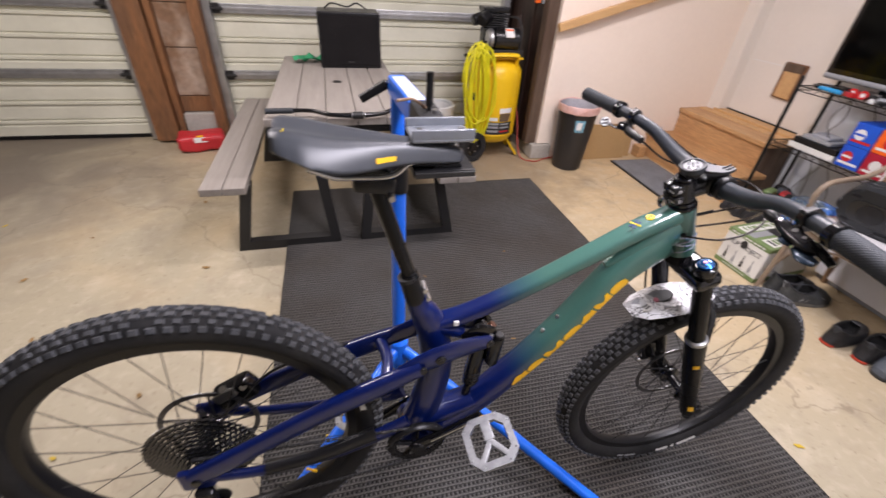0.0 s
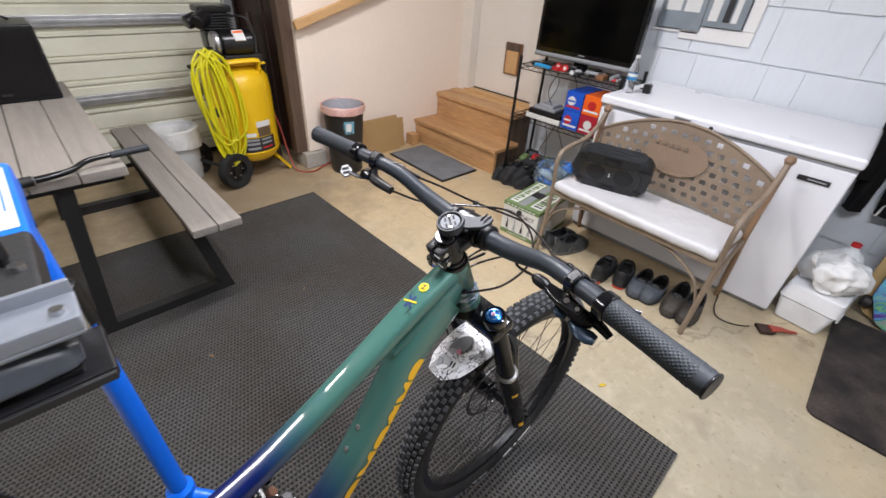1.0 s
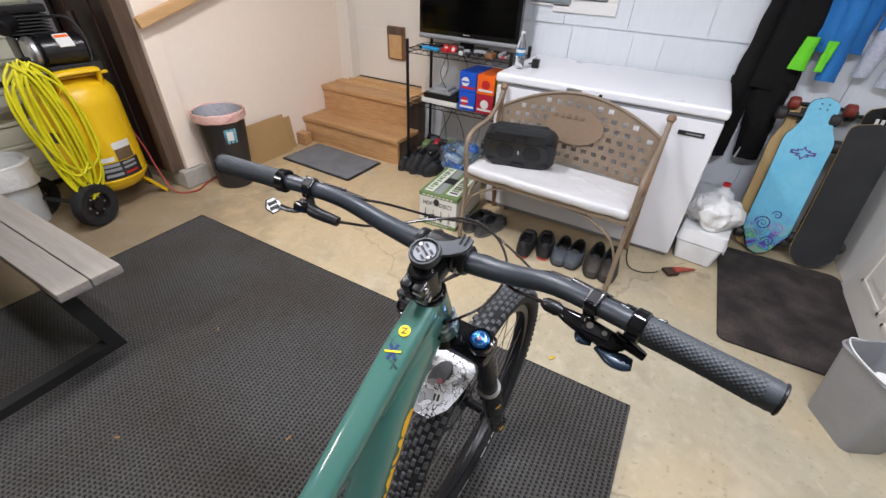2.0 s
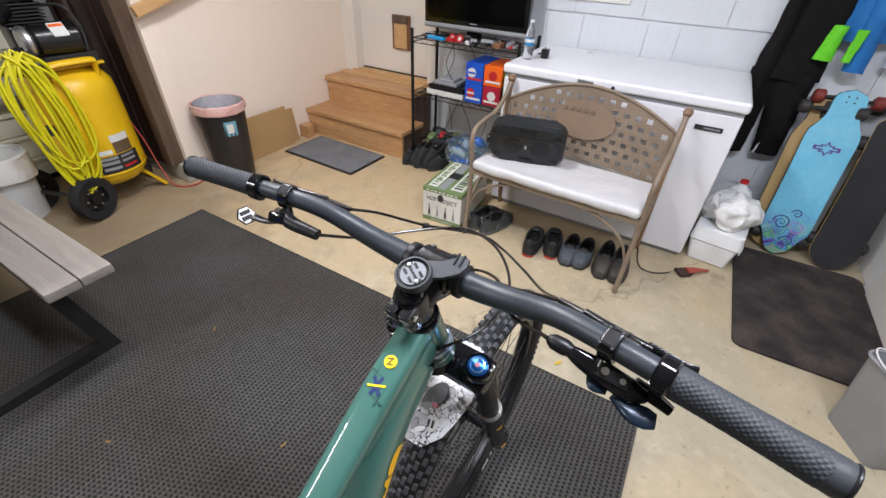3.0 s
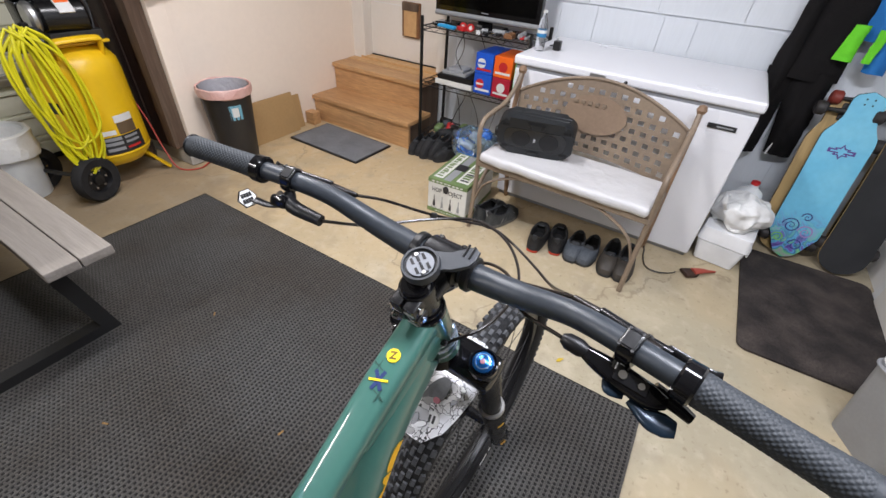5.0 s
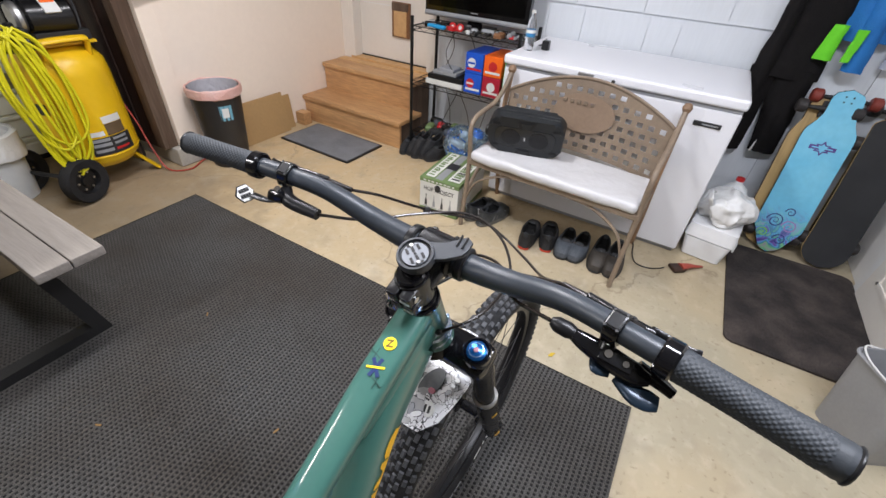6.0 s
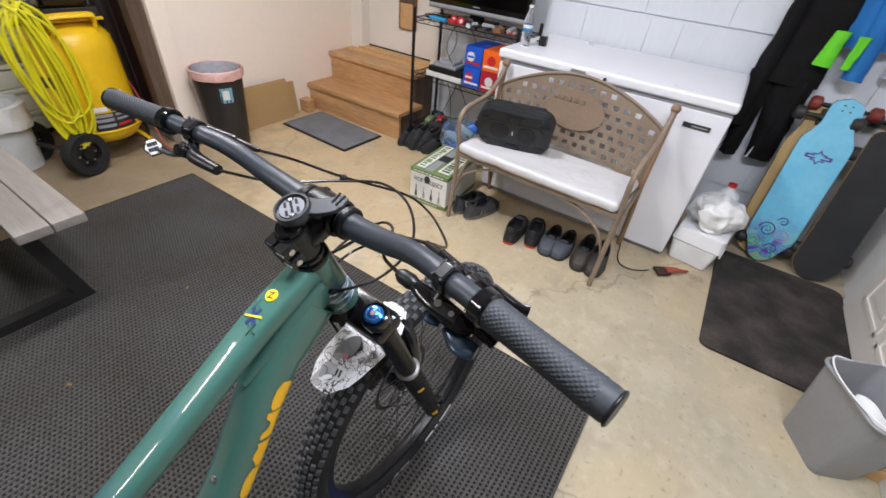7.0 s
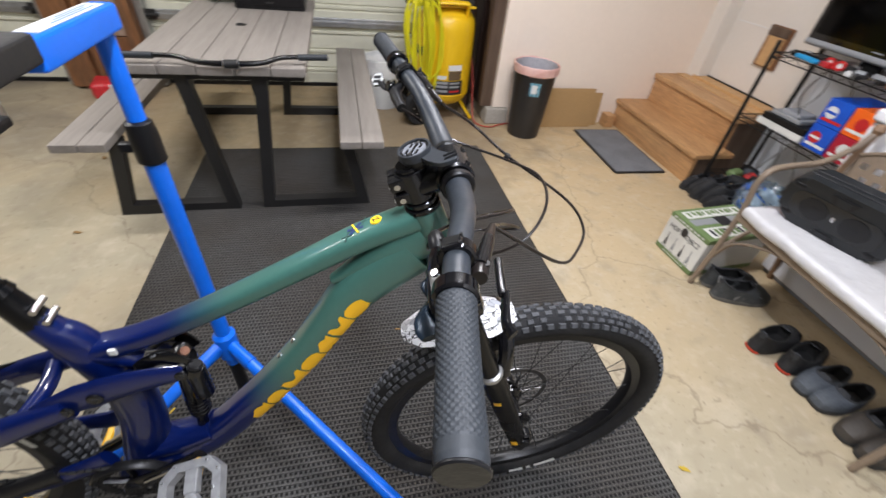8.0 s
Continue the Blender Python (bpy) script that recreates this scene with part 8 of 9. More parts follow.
for y in (0.0, BW):
    leg = spline([(0.0, y, 0.0), (-0.008, y, 0.012), (0.012, y, 0.20), (0.02, y, 0.42), (0.0, y, 0.56), (0.03, y, 0.625), (0.12, y, 0.645), (0.24, y, 0.66), (0.34, y, 0.715), (0.395, y, 0.78)], 5)
    part("arm_leg", tube(leg, 0.0125, 10), BENCH_METAL, bn, "bent tube forming front leg and arm rest")
    part("knob", lathe([(0.0, -0.024), (0.016, -0.018), (0.023, 0.0), (0.016, 0.018), (0.0, 0.024)], pose(0.402, y, 0.80), 16), BENCH_RUST, bn)
    part("back_post", tube(spline([(0.46, y, 0.0), (0.40, y, 0.25), (0.345, y, 0.44), (0.37, y, 0.62), (0.40, y, 0.79)], 5), 0.0135, 10), BENCH_RUST, bn)
    part("brace", tube(spline([(0.012, y, 0.20), (0.16, y, 0.33), (0.34, y, 0.40)], 6), 0.010, 8), BENCH_METAL, bn)
    s = 1 if y == 0 else -1
    part("brace", tube(spline([(0.015, y, 0.16), (0.016, y + s * 0.06, 0.29), (0.02, y + s * 0.20, 0.37), (0.022, y + s * 0.32, 0.385)], 6), [(0.012, 0.006)] * 19, 8), BENCH_METAL, bn, "curved front brace")
part("front_rail", box((0.005, 0.0, 0.385), (0.028, BW, 0.413), 0.004), BENCH_METAL, bn)
part("back_rail", box((0.335, 0.0, 0.385), (0.355, BW, 0.41), 0.004), BENCH_METAL, bn)
part("seat_plate", box((0.02, 0.01, 0.395), (0.345, BW - 0.01, 0.409), 0.003), BENCH_METAL, bn)
arch = lambda u: 0.705 + 0.135 * math.sin(math.pi * u) ** 0.9 if 0 < u < 1 else 0.705
NX, NZ, T = 31, 17, 0.004
bm = bm_new()
verts, cell_w = {}, (BW - 0.03) / NX


def back_point(i, j, side):
    key = (i, j, side)
    if key not in verts:
        u = i / NX
        low = 0.430 + 0.045 * math.sin(math.pi * u)
        z = low + (0.86 - low) * j / NZ
        z = min(z, arch(u))
        lean = 0.352 + 0.115 * (z - 0.43)
        verts[key] = bm.verts.new((lean + side * T, 0.015 + i * cell_w, z))
    return verts[key]


solid = set()
for i in range(NX):
    for j in range(NZ):
        u = (i + 0.5) / NX
        z = 0.44 + 0.42 * (j + 0.5) / NZ
        if z > arch(u) + 0.004:
            continue
        oval = ((u - 0.5) / 0.19) ** 2 + ((z - 0.675) / 0.085) ** 2 < 1
        rim = z > arch(u) - 0.036 or u < 0.03 or u > 0.97 or z < 0.47
        hole = (j % 2 == 1) and (i % 2 == (1 if j % 4 == 1 else 0)) and not oval and not rim
        if not hole:
            solid.add((i, j))
for i, j in solid:
    quad = [(i, j), (i + 1, j), (i + 1, j + 1), (i, j + 1)]
    for side in (0, 1):
        f = [back_point(a, b, side) for a, b in quad]
        if len({tuple(round(c, 5) for c in v.co) for v in f}) == 4:
            bm.faces.new(f if side else f[::-1])
    for (a, b), (nb) in zip(((quad[0], quad[1]), (quad[1], quad[2]), (quad[2], quad[3]), (quad[3], quad[0])), ((i, j - 1), (i + 1, j), (i, j + 1), (i - 1, j))):
        if nb not in solid:
            f = [back_point(*a, 0), back_point(*b, 0), back_point(*b, 1), back_point(*a, 1)]
            if len({tuple(round(c, 5) for c in v.co) for v in f}) == 4:
                bm.faces.new(f)
part("woven_back", bm, BENCH_METAL, bn, "pierced basket-weave metal back with an oval medallion", smooth=0)
bm = bm_new()
add_tube(bm, [(0.352 + 0.115 * (arch(k / 40) - 0.43), 0.015 + k / 40 * (BW - 0.03), arch(k / 40) - 0.003) for k in range(41)], 0.008, 8)
part("top_rim", bm, BENCH_METAL, bn)
med = bm_new()
add_lathe(med, [(0.0, 0.0), (0.150, 0.0), (0.158, -0.003), (0.158, -0.006), (0.0, -0.006)], Matrix.Translation((0.3745, BW / 2, 0.672)) @ frame_of(V((0, 1, 0)), V((0.114, 0, 0.993)) * 0.60, V((0.993, 0, -0.114))), 40)
medal = part("medallion", med, MEDAL, bn)
for k in range(5):
    part("raised_mark", box((0.366, BW / 2 + 0.10 - 0.036 * k, 0.715), (0.374, BW / 2 + 0.119 - 0.036 * k, 0.733), 0.002), BENCH_METAL, medal)
bm = box((-0.012, 0.012, 0.409), (0.335, BW - 0.012, 0.462), 0.022, None, 4)
bmesh.ops.subdivide_edges(bm, edges=[e for e in bm.edges if e.calc_length() > 0.2], cuts=14, use_grid_fill=True)
crumple(bm, 0.006, 9)
cu = tagged(part("seat_cushion", bm, CUSHION), "white cushion in clear plastic wrap on the bench", "cushion")
cu.matrix_world = pose(2.283, 0.468, 0.004, 0, 0, -2.6)

# portable speaker on the cushion
ps = thing("portable_speaker", "black portable speaker lying on the bench cushion", "speaker", at=pose(2.45, 1.105, 0.470, 0, -12, 13) @ Matrix.Diagonal((1.0, 1.14, 1.04, 1.0)))
bm = prism(rounded(0.335, 0.195, 0.052, 6), 0.11, Matrix.Translation((0, 0, 0.0925)) @ frame_of(V((0, 1, 0)), V((0, 0, 1)), V((1, 0, 0))), 0.022)
SPEAKER_SHELL = mat("slate_speaker_shell", (0.009, 0.011, 0.013), 0.42, vary=0.15, grain=120, bump=0.03)
SPEAKER_SMOKE = mat("smoky_speaker_front", (0.008, 0.009, 0.010), 0.24, vary=0.15, grain=60, bump=0.0)
part("body", bm, SPEAKER_SHELL, ps)
facing = frame_of(V((0, 1, 0)), V((0, 0, 1)), V((-1, 0, 0)))
part("front_window", prism(rounded(0.27, 0.105, 0.035, 5), 0.004, Matrix.Translation((0.001, 0, 0.088)) @ facing, 0.0015), SPEAKER_SMOKE, ps, "smoky front window")
for s in (-1, 1):
    part("driver", lathe([(0.0, 0.0048), (0.012, 0.0046), (0.016, 0.0040), (0.040, 0.0044), (0.043, 0.0040)], Matrix.Translation((0.0, s * 0.062, 0.088)) @ facing, 28), BLACK_PLASTIC, ps)
    for z in (0.030, 0.148):
        part("end_guard", box((-0.004, s * 0.132 - 0.020, z - 0.013), (0.112, s * 0.132 + 0.020, z + 0.013), 0.010), BLACK_PLASTIC, ps)
    part("top_ridge", tube(spline([(0.004, s * 0.048, 0.172), (0.004, s * 0.10, 0.170), (0.010, s * 0.148, 0.152)], 4), 0.0035, 8), SPEAKER_SHELL, ps)
for z, h, k in ((0.158, 0.034, 1), (0.012, 0.022, -1)):
    part("clasp", prism([(-0.040, k * h / 2), (-0.026, -k * h / 2), (0.026, -k * h / 2), (0.040, k * h / 2)], 0.007, Matrix.Translation((0.002, 0, z)) @ facing, 0.001), BLACK_PLASTIC, ps)
    part("clasp_face", prism([(-0.022, k * h / 2 - k * 0.004), (-0.015, -k * h / 2 + k * 0.004), (0.015, -k * h / 2 + k * 0.004), (0.022, k * h / 2 - k * 0.004)], 0.003, Matrix.Translation((-0.004, 0, z)) @ facing, 0.0008), SPEAKER_SHELL, ps, "slate grey clasp")
for k in range(3):
    part("top_ridge", tube(spline([(0.016 + 0.026 * k, -0.135, 0.1885 - 0.010 * (k == 0)), (0.016 + 0.026 * k, 0.0, 0.1905 - 0.010 * (k == 0)), (0.016 + 0.026 * k, 0.135, 0.1885 - 0.010 * (k == 0))], 4), 0.0032, 8), BLACK_PLASTIC, ps)
part("side_knob", disc((0.05, 0.166, 0.075), (0.05, 0.186, 0.075), 0.026, 18, 0.004), BLACK_PLASTIC, ps)
part("badge", box((-0.0075, -0.004, 0.080), (-0.0025, 0.004, 0.098), 0.001), STEEL, ps)

# ---- product box with printed front ----
px = thing("product_box", "white and green printed cardboard product box on the floor", "box", at=pose(2.335, 1.398, 0, 0, 0, 4)
           @ Matrix.Diagonal((1.0, 0.93, 1.12, 1.0)))
part("carton", box((0, 0, 0), (0.40, 0.272, 0.197), 0.003), CARTON_WHITE, px)
part("green_top", box((-0.0015, -0.0015, 0.176), (0.4015, 0.2735, 0.1985), 0.002), CARTON_GREEN, px, "green printed top edge")
part("green_base", box((-0.0015, -0.0015, 0.0005), (0.4015, 0.2735, 0.024), 0.002), CARTON_GREEN, px, "green printed lower edge")
TOP = 0.1984
part("top_print", box((0.040, 0.016, TOP), (0.390, 0.098, TOP + 0.0012)), CARTON_WHITE, px, "white printed panel")
part("top_print", box((0.020, 0.126, TOP), (0.390, 0.176, TOP + 0.0012)), GREY_PRINT, px, "grey flap edge")
part("top_print", box((0.030, 0.188, TOP), (0.385, 0.250, TOP + 0.0012)), CARTON_WHITE, px, "white printed panel")
part("top_print", box((0.170, 0.106, TOP + 0.0008), (0.250, 0.182, TOP + 0.0022)), DARK_PRINT, px, "black label")
for k in range(11):
    part("top_print", box((0.060 + 0.029 * k, 0.028 + 0.006 * (k % 2), TOP + 0.0008), (0.076 + 0.029 * k + 0.004 * (k % 3), 0.084, TOP + 0.0020)), CARTON_GREEN if k % 3 else DARK_PRINT, px)
    part("top_print", box((0.050 + 0.030 * k, 0.202 + 0.008 * (k % 2), TOP + 0.0008), (0.064 + 0.030 * k + 0.005 * (k % 3), 0.240, TOP + 0.0020)), CARTON_GREEN, px)
for k in range(8):
    part("edge_print", box((-0.0024, 0.030 + 0.028 * k, 0.183), (-0.0010, 0.046 + 0.028 * k + 0.004 * (k % 2), 0.1905)), CARTON_WHITE, px)
    part("edge_print", box((-0.0024, 0.060 + 0.020 * k, 0.009), (-0.0010, 0.072 + 0.020 * k, 0.014)), CARTON_WHITE, px)
face = frame_of(V((0, -1, 0)), V((0, 0, 1)), V((-1, 0, 0)))
letters("lettering", "HOP PROJECT", 0.034, Matrix.Translation((-0.0008, 0.136, 0.138)) @ face, DARK_PRINT, px)
part("hand_hole", disc((-0.003, 0.145, 0.152), (0.001, 0.145, 0.152), 0.021, 16), DARK_PRINT, px, "dark hand hole")
for k in range(4):
    y = 0.225 - 0.058 * k
    part("printed_bottle", lathe([(0.0, 0.0), (0.010, 0.002), (0.007, 0.03), (0.003, 0.045), (0.003, 0.07), (0.0, 0.07)], Matrix.Translation((-0.0001, y, 0.035)) @ Matrix.Diagonal((0.1, 1, 1, 1)), 12), GREY_PRINT if k % 2 else DARK_PRINT, px)
    part("print_bar", box((-0.001, y - 0.02, 0.027), (0.0005, y + 0.02, 0.031)), GREY_PRINT, px)


# ---- shoes ----
INSIDE_DARK = plain("shoe_inside", (0.004, 0.004, 0.004), 0.9)
TRAIL_GREY = mat("charcoal_shoe_mesh", (0.040, 0.044, 0.046), 0.75, vary=0.6, grain=150, blotch=30, bump=0.4, second=(0.085, 0.088, 0.086))
SOLE_BEIGE = mat("scuffed_grey_sole", (0.135, 0.130, 0.118), 0.7, vary=0.4, grain=80, blotch=20, bump=0.2, second=(0.06, 0.058, 0.054))
SOLE_BLACK = mat("black_sole_rubber", (0.012, 0.012, 0.012), 0.6, vary=0.4, grain=90, bump=0.2)
COLLAR_GREY = mat("shoe_collar_cloth", (0.034, 0.036, 0.040), 0.85, vary=0.4, grain=200, bump=0.3)


def shoe(name, label, upper, sole, length, height, at, group, boot=0.0, slim=1.0):
    """One shoe, toe towards -x, heel at 0."""
    t = thing(name, label, "shoe", group, at=at)
    outline = []
    for k in range(28):
        a = 2 * math.pi * k / 28
        x = -length / 2 - length / 2 * math.cos(a)
        w = (0.040 + 0.010 * math.sin(math.pi * min(1, -x / length)) + 0.006 * (x < -length * 0.5)) * slim * abs(math.sin(a)) ** 0.52
        outline.append((x, math.copysign(w, math.sin(a)) if abs(math.sin(a)) > 1e-6 else 0.0))
    part("sole", prism(outline, 0.020, None, 0.005), sole, t)
    rings = []
    for f, h in ((1.015, 0.012), (1.0, 0.026), (0.965, 0.042)):
        rings.append([V((-length / 2 + (x + length / 2) * f * 0.985, y * f * 0.97, h)) for x, y in outline])
    top = [V((-0.012 + x * 0.58, y * 0.74, height * (1.0 - 0.26 * math.sin(math.pi * min(1.0, -x / length)) - 0.10 * (-x / length)) + boot * (1.0 - 0.3 * (-x / length)))) for x, y in outline]
    for q in (0.35, 0.68):
        rings.append([a.lerp(b, q) + V((0, 0, 0.010 * math.sin(math.pi * q))) for a, b in zip(rings[2], top)])
    rings.append(top)
    bm = bm_new()
    add_rings(bm, rings, caps=False)
    bmesh.ops.subdivide_edges(bm, edges=bm.edges, cuts=1, use_grid_fill=True, smooth=0.4)
    part("upper", bm, upper, t)
    part("lining", mesh_lining(top, 0.05), INSIDE_DARK, t, "dark inside")
    bm = bm_new()
    add_tube(bm, top, 0.0045, 6, closed=True)
    part("collar", bm, SOLE_BLACK if sole is SOLE_BLACK else COLLAR_GREY, t, "padded collar")
    part("tongue", tube(spline([(-length * 0.66, 0, 0.052), (-length * 0.62, 0, height * 0.76), (-length * 0.54, 0, height * 0.96 + boot * 0.7)], 4), [(0.014, 0.004), (0.019, 0.005), (0.021, 0.004)], 10), COLLAR_GREY, t)
    part("toe_cap", lathe([(0.0, 0.036), (0.020, 0.032), (0.034, 0.020), (0.040, 0.0)], Matrix.Translation((-length + 0.043, 0, 0.016)) @ Matrix.Diagonal((1.06, 1.05 * slim, 0.95, 1)), 18), SOLE_DARK, t, "rubber toe cap")
    part("heel_tab", box((-0.018, -0.012, height * 0.80 + boot), (-0.008, 0.012, height * 1.10 + boot), 0.004), COLLAR_GREY, t)
    for k in range(4):
        x = -length * (0.60 + 0.050 * k)
        z = height * (0.93 - 0.080 * k) + (boot * 0.4 if k == 0 else 0.0)
        part("lace", tube(spline([(x, -0.023, z - 0.016), (x - 0.006, 0.0, z), (x, 0.023, z - 0.016)], 3), 0.0026, 6), SOLE_DARK if upper in (SHOE_GREY, SHOE_BLACK) else GREY_PRINT, t)
    if upper is TRAIL_GREY:
        for k in range(3):
            x = -length * (0.30 + 0.11 * k)
            part("side_overlay", tube(spline([(x, 0.0455 * slim, 0.026), (x - 0.014, 0.043 * slim, 0.046), (x - 0.034, 0.033 * slim, 0.062)], 4), [(0.0045, 0.002)] * 3, 8), SOLE_BEIGE, t, "pale side overlay")
        ring = [V((-length * 0.68 + 0.016 * math.cos(a), 0.041, 0.046 + 0.011 * math.sin(a))) for a in (2 * math.pi * k / 16 for k in range(16))]
        part("side_mark", tube(ring, 0.0022, 6, closed=True), GREY_PRINT, t, "pale looped mark")
        part("pull_loop", tube(spline([(-0.012, -0.004, height), (0.010, -0.002, height + 0.016), (0.004, 0.004, height - 0.018)], 4), 0.0025, 6), GREY_PRINT, t)
    elif sole is SOLE_BLACK:
        part("heel_edge", prism([(0.0015 - 0.016 * (1 - math.cos(a)), 0.031 * math.sin(a)) for a in (math.pi * (k / 12 - 0.5) for k in range(13))], 0.011, pose(0, 0, 0.001), 0.002), SOLE_RED, t, "bright red heel edge")
        part("pull_loop", tube(spline([(-0.012, -0.006, height), (0.008, -0.004, height + 0.014), (0.006, 0.006, height - 0.018)], 4), 0.0028, 6), COLLAR_GREY, t)
    return t


def mesh_lining(loop, depth):
    bm = bm_new()
    c = sum(loop, V((0, 0, 0))) / len(loop)
    add_rings(bm, [[p + V((0, 0, -0.001)) for p in loop], [c + (p - c) * 0.9 + V((0, 0, -depth)) for p in loop]], caps=False)
    bm.faces.new([v for v in list(bm.verts)[len(loop):]])
    return bm


PAIRS = [("running_shoe", "black running shoe with a red heel under the bench", SHOE_BLACK, SOLE_BLACK, 0.270, 0.098, ((2.297, 0.951, 186), (2.347, 0.838, 192)), "black and red pair"),
         ("slip_on_shoe", "small grey mesh shoe under the bench", SHOE_GREY, SOLE_DARK, 0.235, 0.074, ((2.565, 0.766, 4), (2.575, 0.680, -2)), "small grey pair"),
         ("walking_shoe", "dark brown walking shoe beside the bench leg", SHOE_BROWN, SOLE_DARK, 0.265, 0.086, ((2.590, 0.578, 3), (2.592, 0.497, 2)), "brown pair"),
         ("trail_shoe", "big dark grey trail shoe under the bench", TRAIL_GREY, SOLE_BEIGE, 0.275, 0.106, ((2.352, 1.262, 164), (2.362, 1.347, 163)), "grey trail pair")]
for nm, lb, up, so, ln, ht, spots, grp in PAIRS:
    for x, y, rz in spots:
        shoe(nm, lb, up, so, ln, ht, pose(x, y, 0.001, 0, 0, rz), grp)
for k in range(5):
    shoe("work_boot", "tall black leather boot standing by the rack", SHOE_BLACK, SOLE_DARK, 0.235, 0.085, pose(3.095 + 0.022 * (k % 2), 2.228 - 0.086 * k, 0.001, 0, 0, 12 - 9 * k), "black boots", boot=(0.0, 0.03, 0.075, 0.07, 0.02)[k], slim=0.80)

# ---- foam cooler with jug, brush, cable ----
fc = thing("foam_cooler", "white foam cooler box beside the freezer", "cooler", at=pose(2.815, 0.205, 0, 0, 0, -7))


def tapered(w0, d0, w1, d1, z0, z1, r, cx, cy):
    """A block that widens upwards, with soft corners and edges."""
    rings = []
    for q, inset in ((0.0, 0.008), (0.04, 0.0), (0.96, 0.0), (1.0, 0.008)):
        w, d = w0 + (w1 - w0) * q - 2 * inset, d0 + (d1 - d0) * q - 2 * inset
        rings.append([V((cx + x, cy + y, z0 + (z1 - z0) * q)) for x, y in rounded(w, d, r)])
    bm = bm_new()
    add_rings(bm, rings)
    return bm


part("box_body", tapered(0.34, 0.190, 0.36, 0.232, 0.0, 0.125, 0.02, 0.175, -0.111), STYRO, fc)
part("lid", tapered(0.375, 0.250, 0.355, 0.232, 0.126, 0.205, 0.022, 0.178, -0.113), STYRO, fc)
for x in (0.02, 0.32):
    part("lid_latch", box((x, -0.241, 0.100), (x + 0.045, -0.231, 0.150), 0.004), STYRO, fc)
bm = bm_new()
bmesh.ops.create_icosphere(bm, subdivisions=5, radius=0.5, matrix=Matrix.Translation((0.13, -0.120, 0.280)) @ Matrix.Diagonal((0.27, 0.245, 0.20, 1)))
crumple(bm, 0.040, 9)
crumple(bm, 0.014, 26, 3)
for v in bm.verts:
    v.co.z = max(v.co.z, 0.2065)
bagw = tagged(part("plastic_bag", bm, THIN_BAG), "crumpled white plastic bag on the foam cooler", "bag")
bagw.matrix_world = pose(2.815, 0.205, 0.0, 0, 0, -7)
part("bag_handle", tube(spline([(0.03, -0.05, 0.30), (0.0, -0.03, 0.355), (0.03, -0.02, 0.385), (0.08, -0.03, 0.36)]), [(0.014, 0.003)] * 19, 8), THIN_BAG, bagw)
jg = thing("milk_jug", "empty milky plastic jug with a red cap on the cooler", "jug", at=pose(3.075, 0.06, 0.2065))
part("jug", lathe([(0.0, 0.002), (0.062, 0.0), (0.07, 0.012), (0.07, 0.10), (0.055, 0.14), (0.022, 0.165), (0.019, 0.185), (0.0, 0.185)], None, 24), MILKY, jg)
part("handle", tube(spline([(-0.05, 0, 0.135), (-0.075, 0, 0.12), (-0.078, 0, 0.07), (-0.065, 0, 0.05)]), 0.009, 8), MILKY, jg)
part("cap", lathe([(0.0, 0.20), (0.02, 0.199), (0.021, 0.182), (0.0, 0.18)], None, 18), RED_PLASTIC, jg, "red screw cap")
br = thing("hand_brush", "worn red hand brush lying on the floor", "brush", at=pose(2.655, 0.15, 0.002, 0, 0, -52))
part("head", prism([(-0.08, -0.032), (-0.02, -0.03), (0.0, -0.018), (0.0, 0.018), (-0.02, 0.03), (-0.08, 0.032)], 0.02, None, 0.005), DARK_WOOD, br, "dark bristle head")
part("handle", tube(spline([(-0.03, 0, 0.02), (0.02, 0, 0.022), (0.06, 0, 0.016), (0.10, 0, 0.012)]), [(0.026, 0.012), (0.018, 0.010), (0.011, 0.008), (0.006, 0.006)], 10), mat("worn_red_paint", (0.33, 0.05, 0.03), 0.5, second=(0.2, 0.06, 0.04)), br, "worn red handle")
tagged(part("black_cable", tube(spline([(2.74, 0.44, 0.010), (2.70, 0.43, 0.006), (2.62, 0.42, 0.006), (2.55, 0.39, 0.005), (2.54, 0.33, 0.005), (2.575, 0.27, 0.005), (2.60, 0.25, 0.005)]), 0.0032, 8), WIRE_BLACK), "thin black cable trailing behind the bench", "cable")

# ---- leaning boards ----


def deck(name, label, group, outline, top, under, at, tip):
    """A board 0 to 1 up its own z, its face towards -x; wheels behind it."""
    t = thing(name, label, "skateboard", group, at=at)
    m = frame_of(V((0, 1, 0)), V((0, 0, 1)), V((1, 0, 0)))
    part("deck", prism(outline, 0.011, m, 0.003), top, t)
    part("underside", prism([(x * 1.014, y * 1.004 - 0.001) for x, y in outline], 0.004, Matrix.Translation((0.0105, 0, 0)) @ m), under, t)
    return t


def truck(t, z, wheel_mat, w=0.115, front=False):
    s = -1 if front else 1
    base = 0.0 if front else 0.014
    hangar = part("truck", tube([(base + s * 0.035, -w + 0.03, z), (base + s * 0.03, 0, z), (base + s * 0.035, w - 0.03, z)], [0.009, 0.016, 0.009], 10), STEEL_DARK, t)
    part("base_plate", box((min(base, base + s * 0.02), -0.03, z - 0.04), (max(base, base + s * 0.02), 0.03, z + 0.04), 0.004), STEEL_DARK, hangar)
    for k in (-1, 1):
        part("wheel", disc((base + s * 0.035, k * (w - 0.026), z), (base + s * 0.035, k * w + k * 0.022, z), 0.034, 22, 0.008), wheel_mat, hangar)


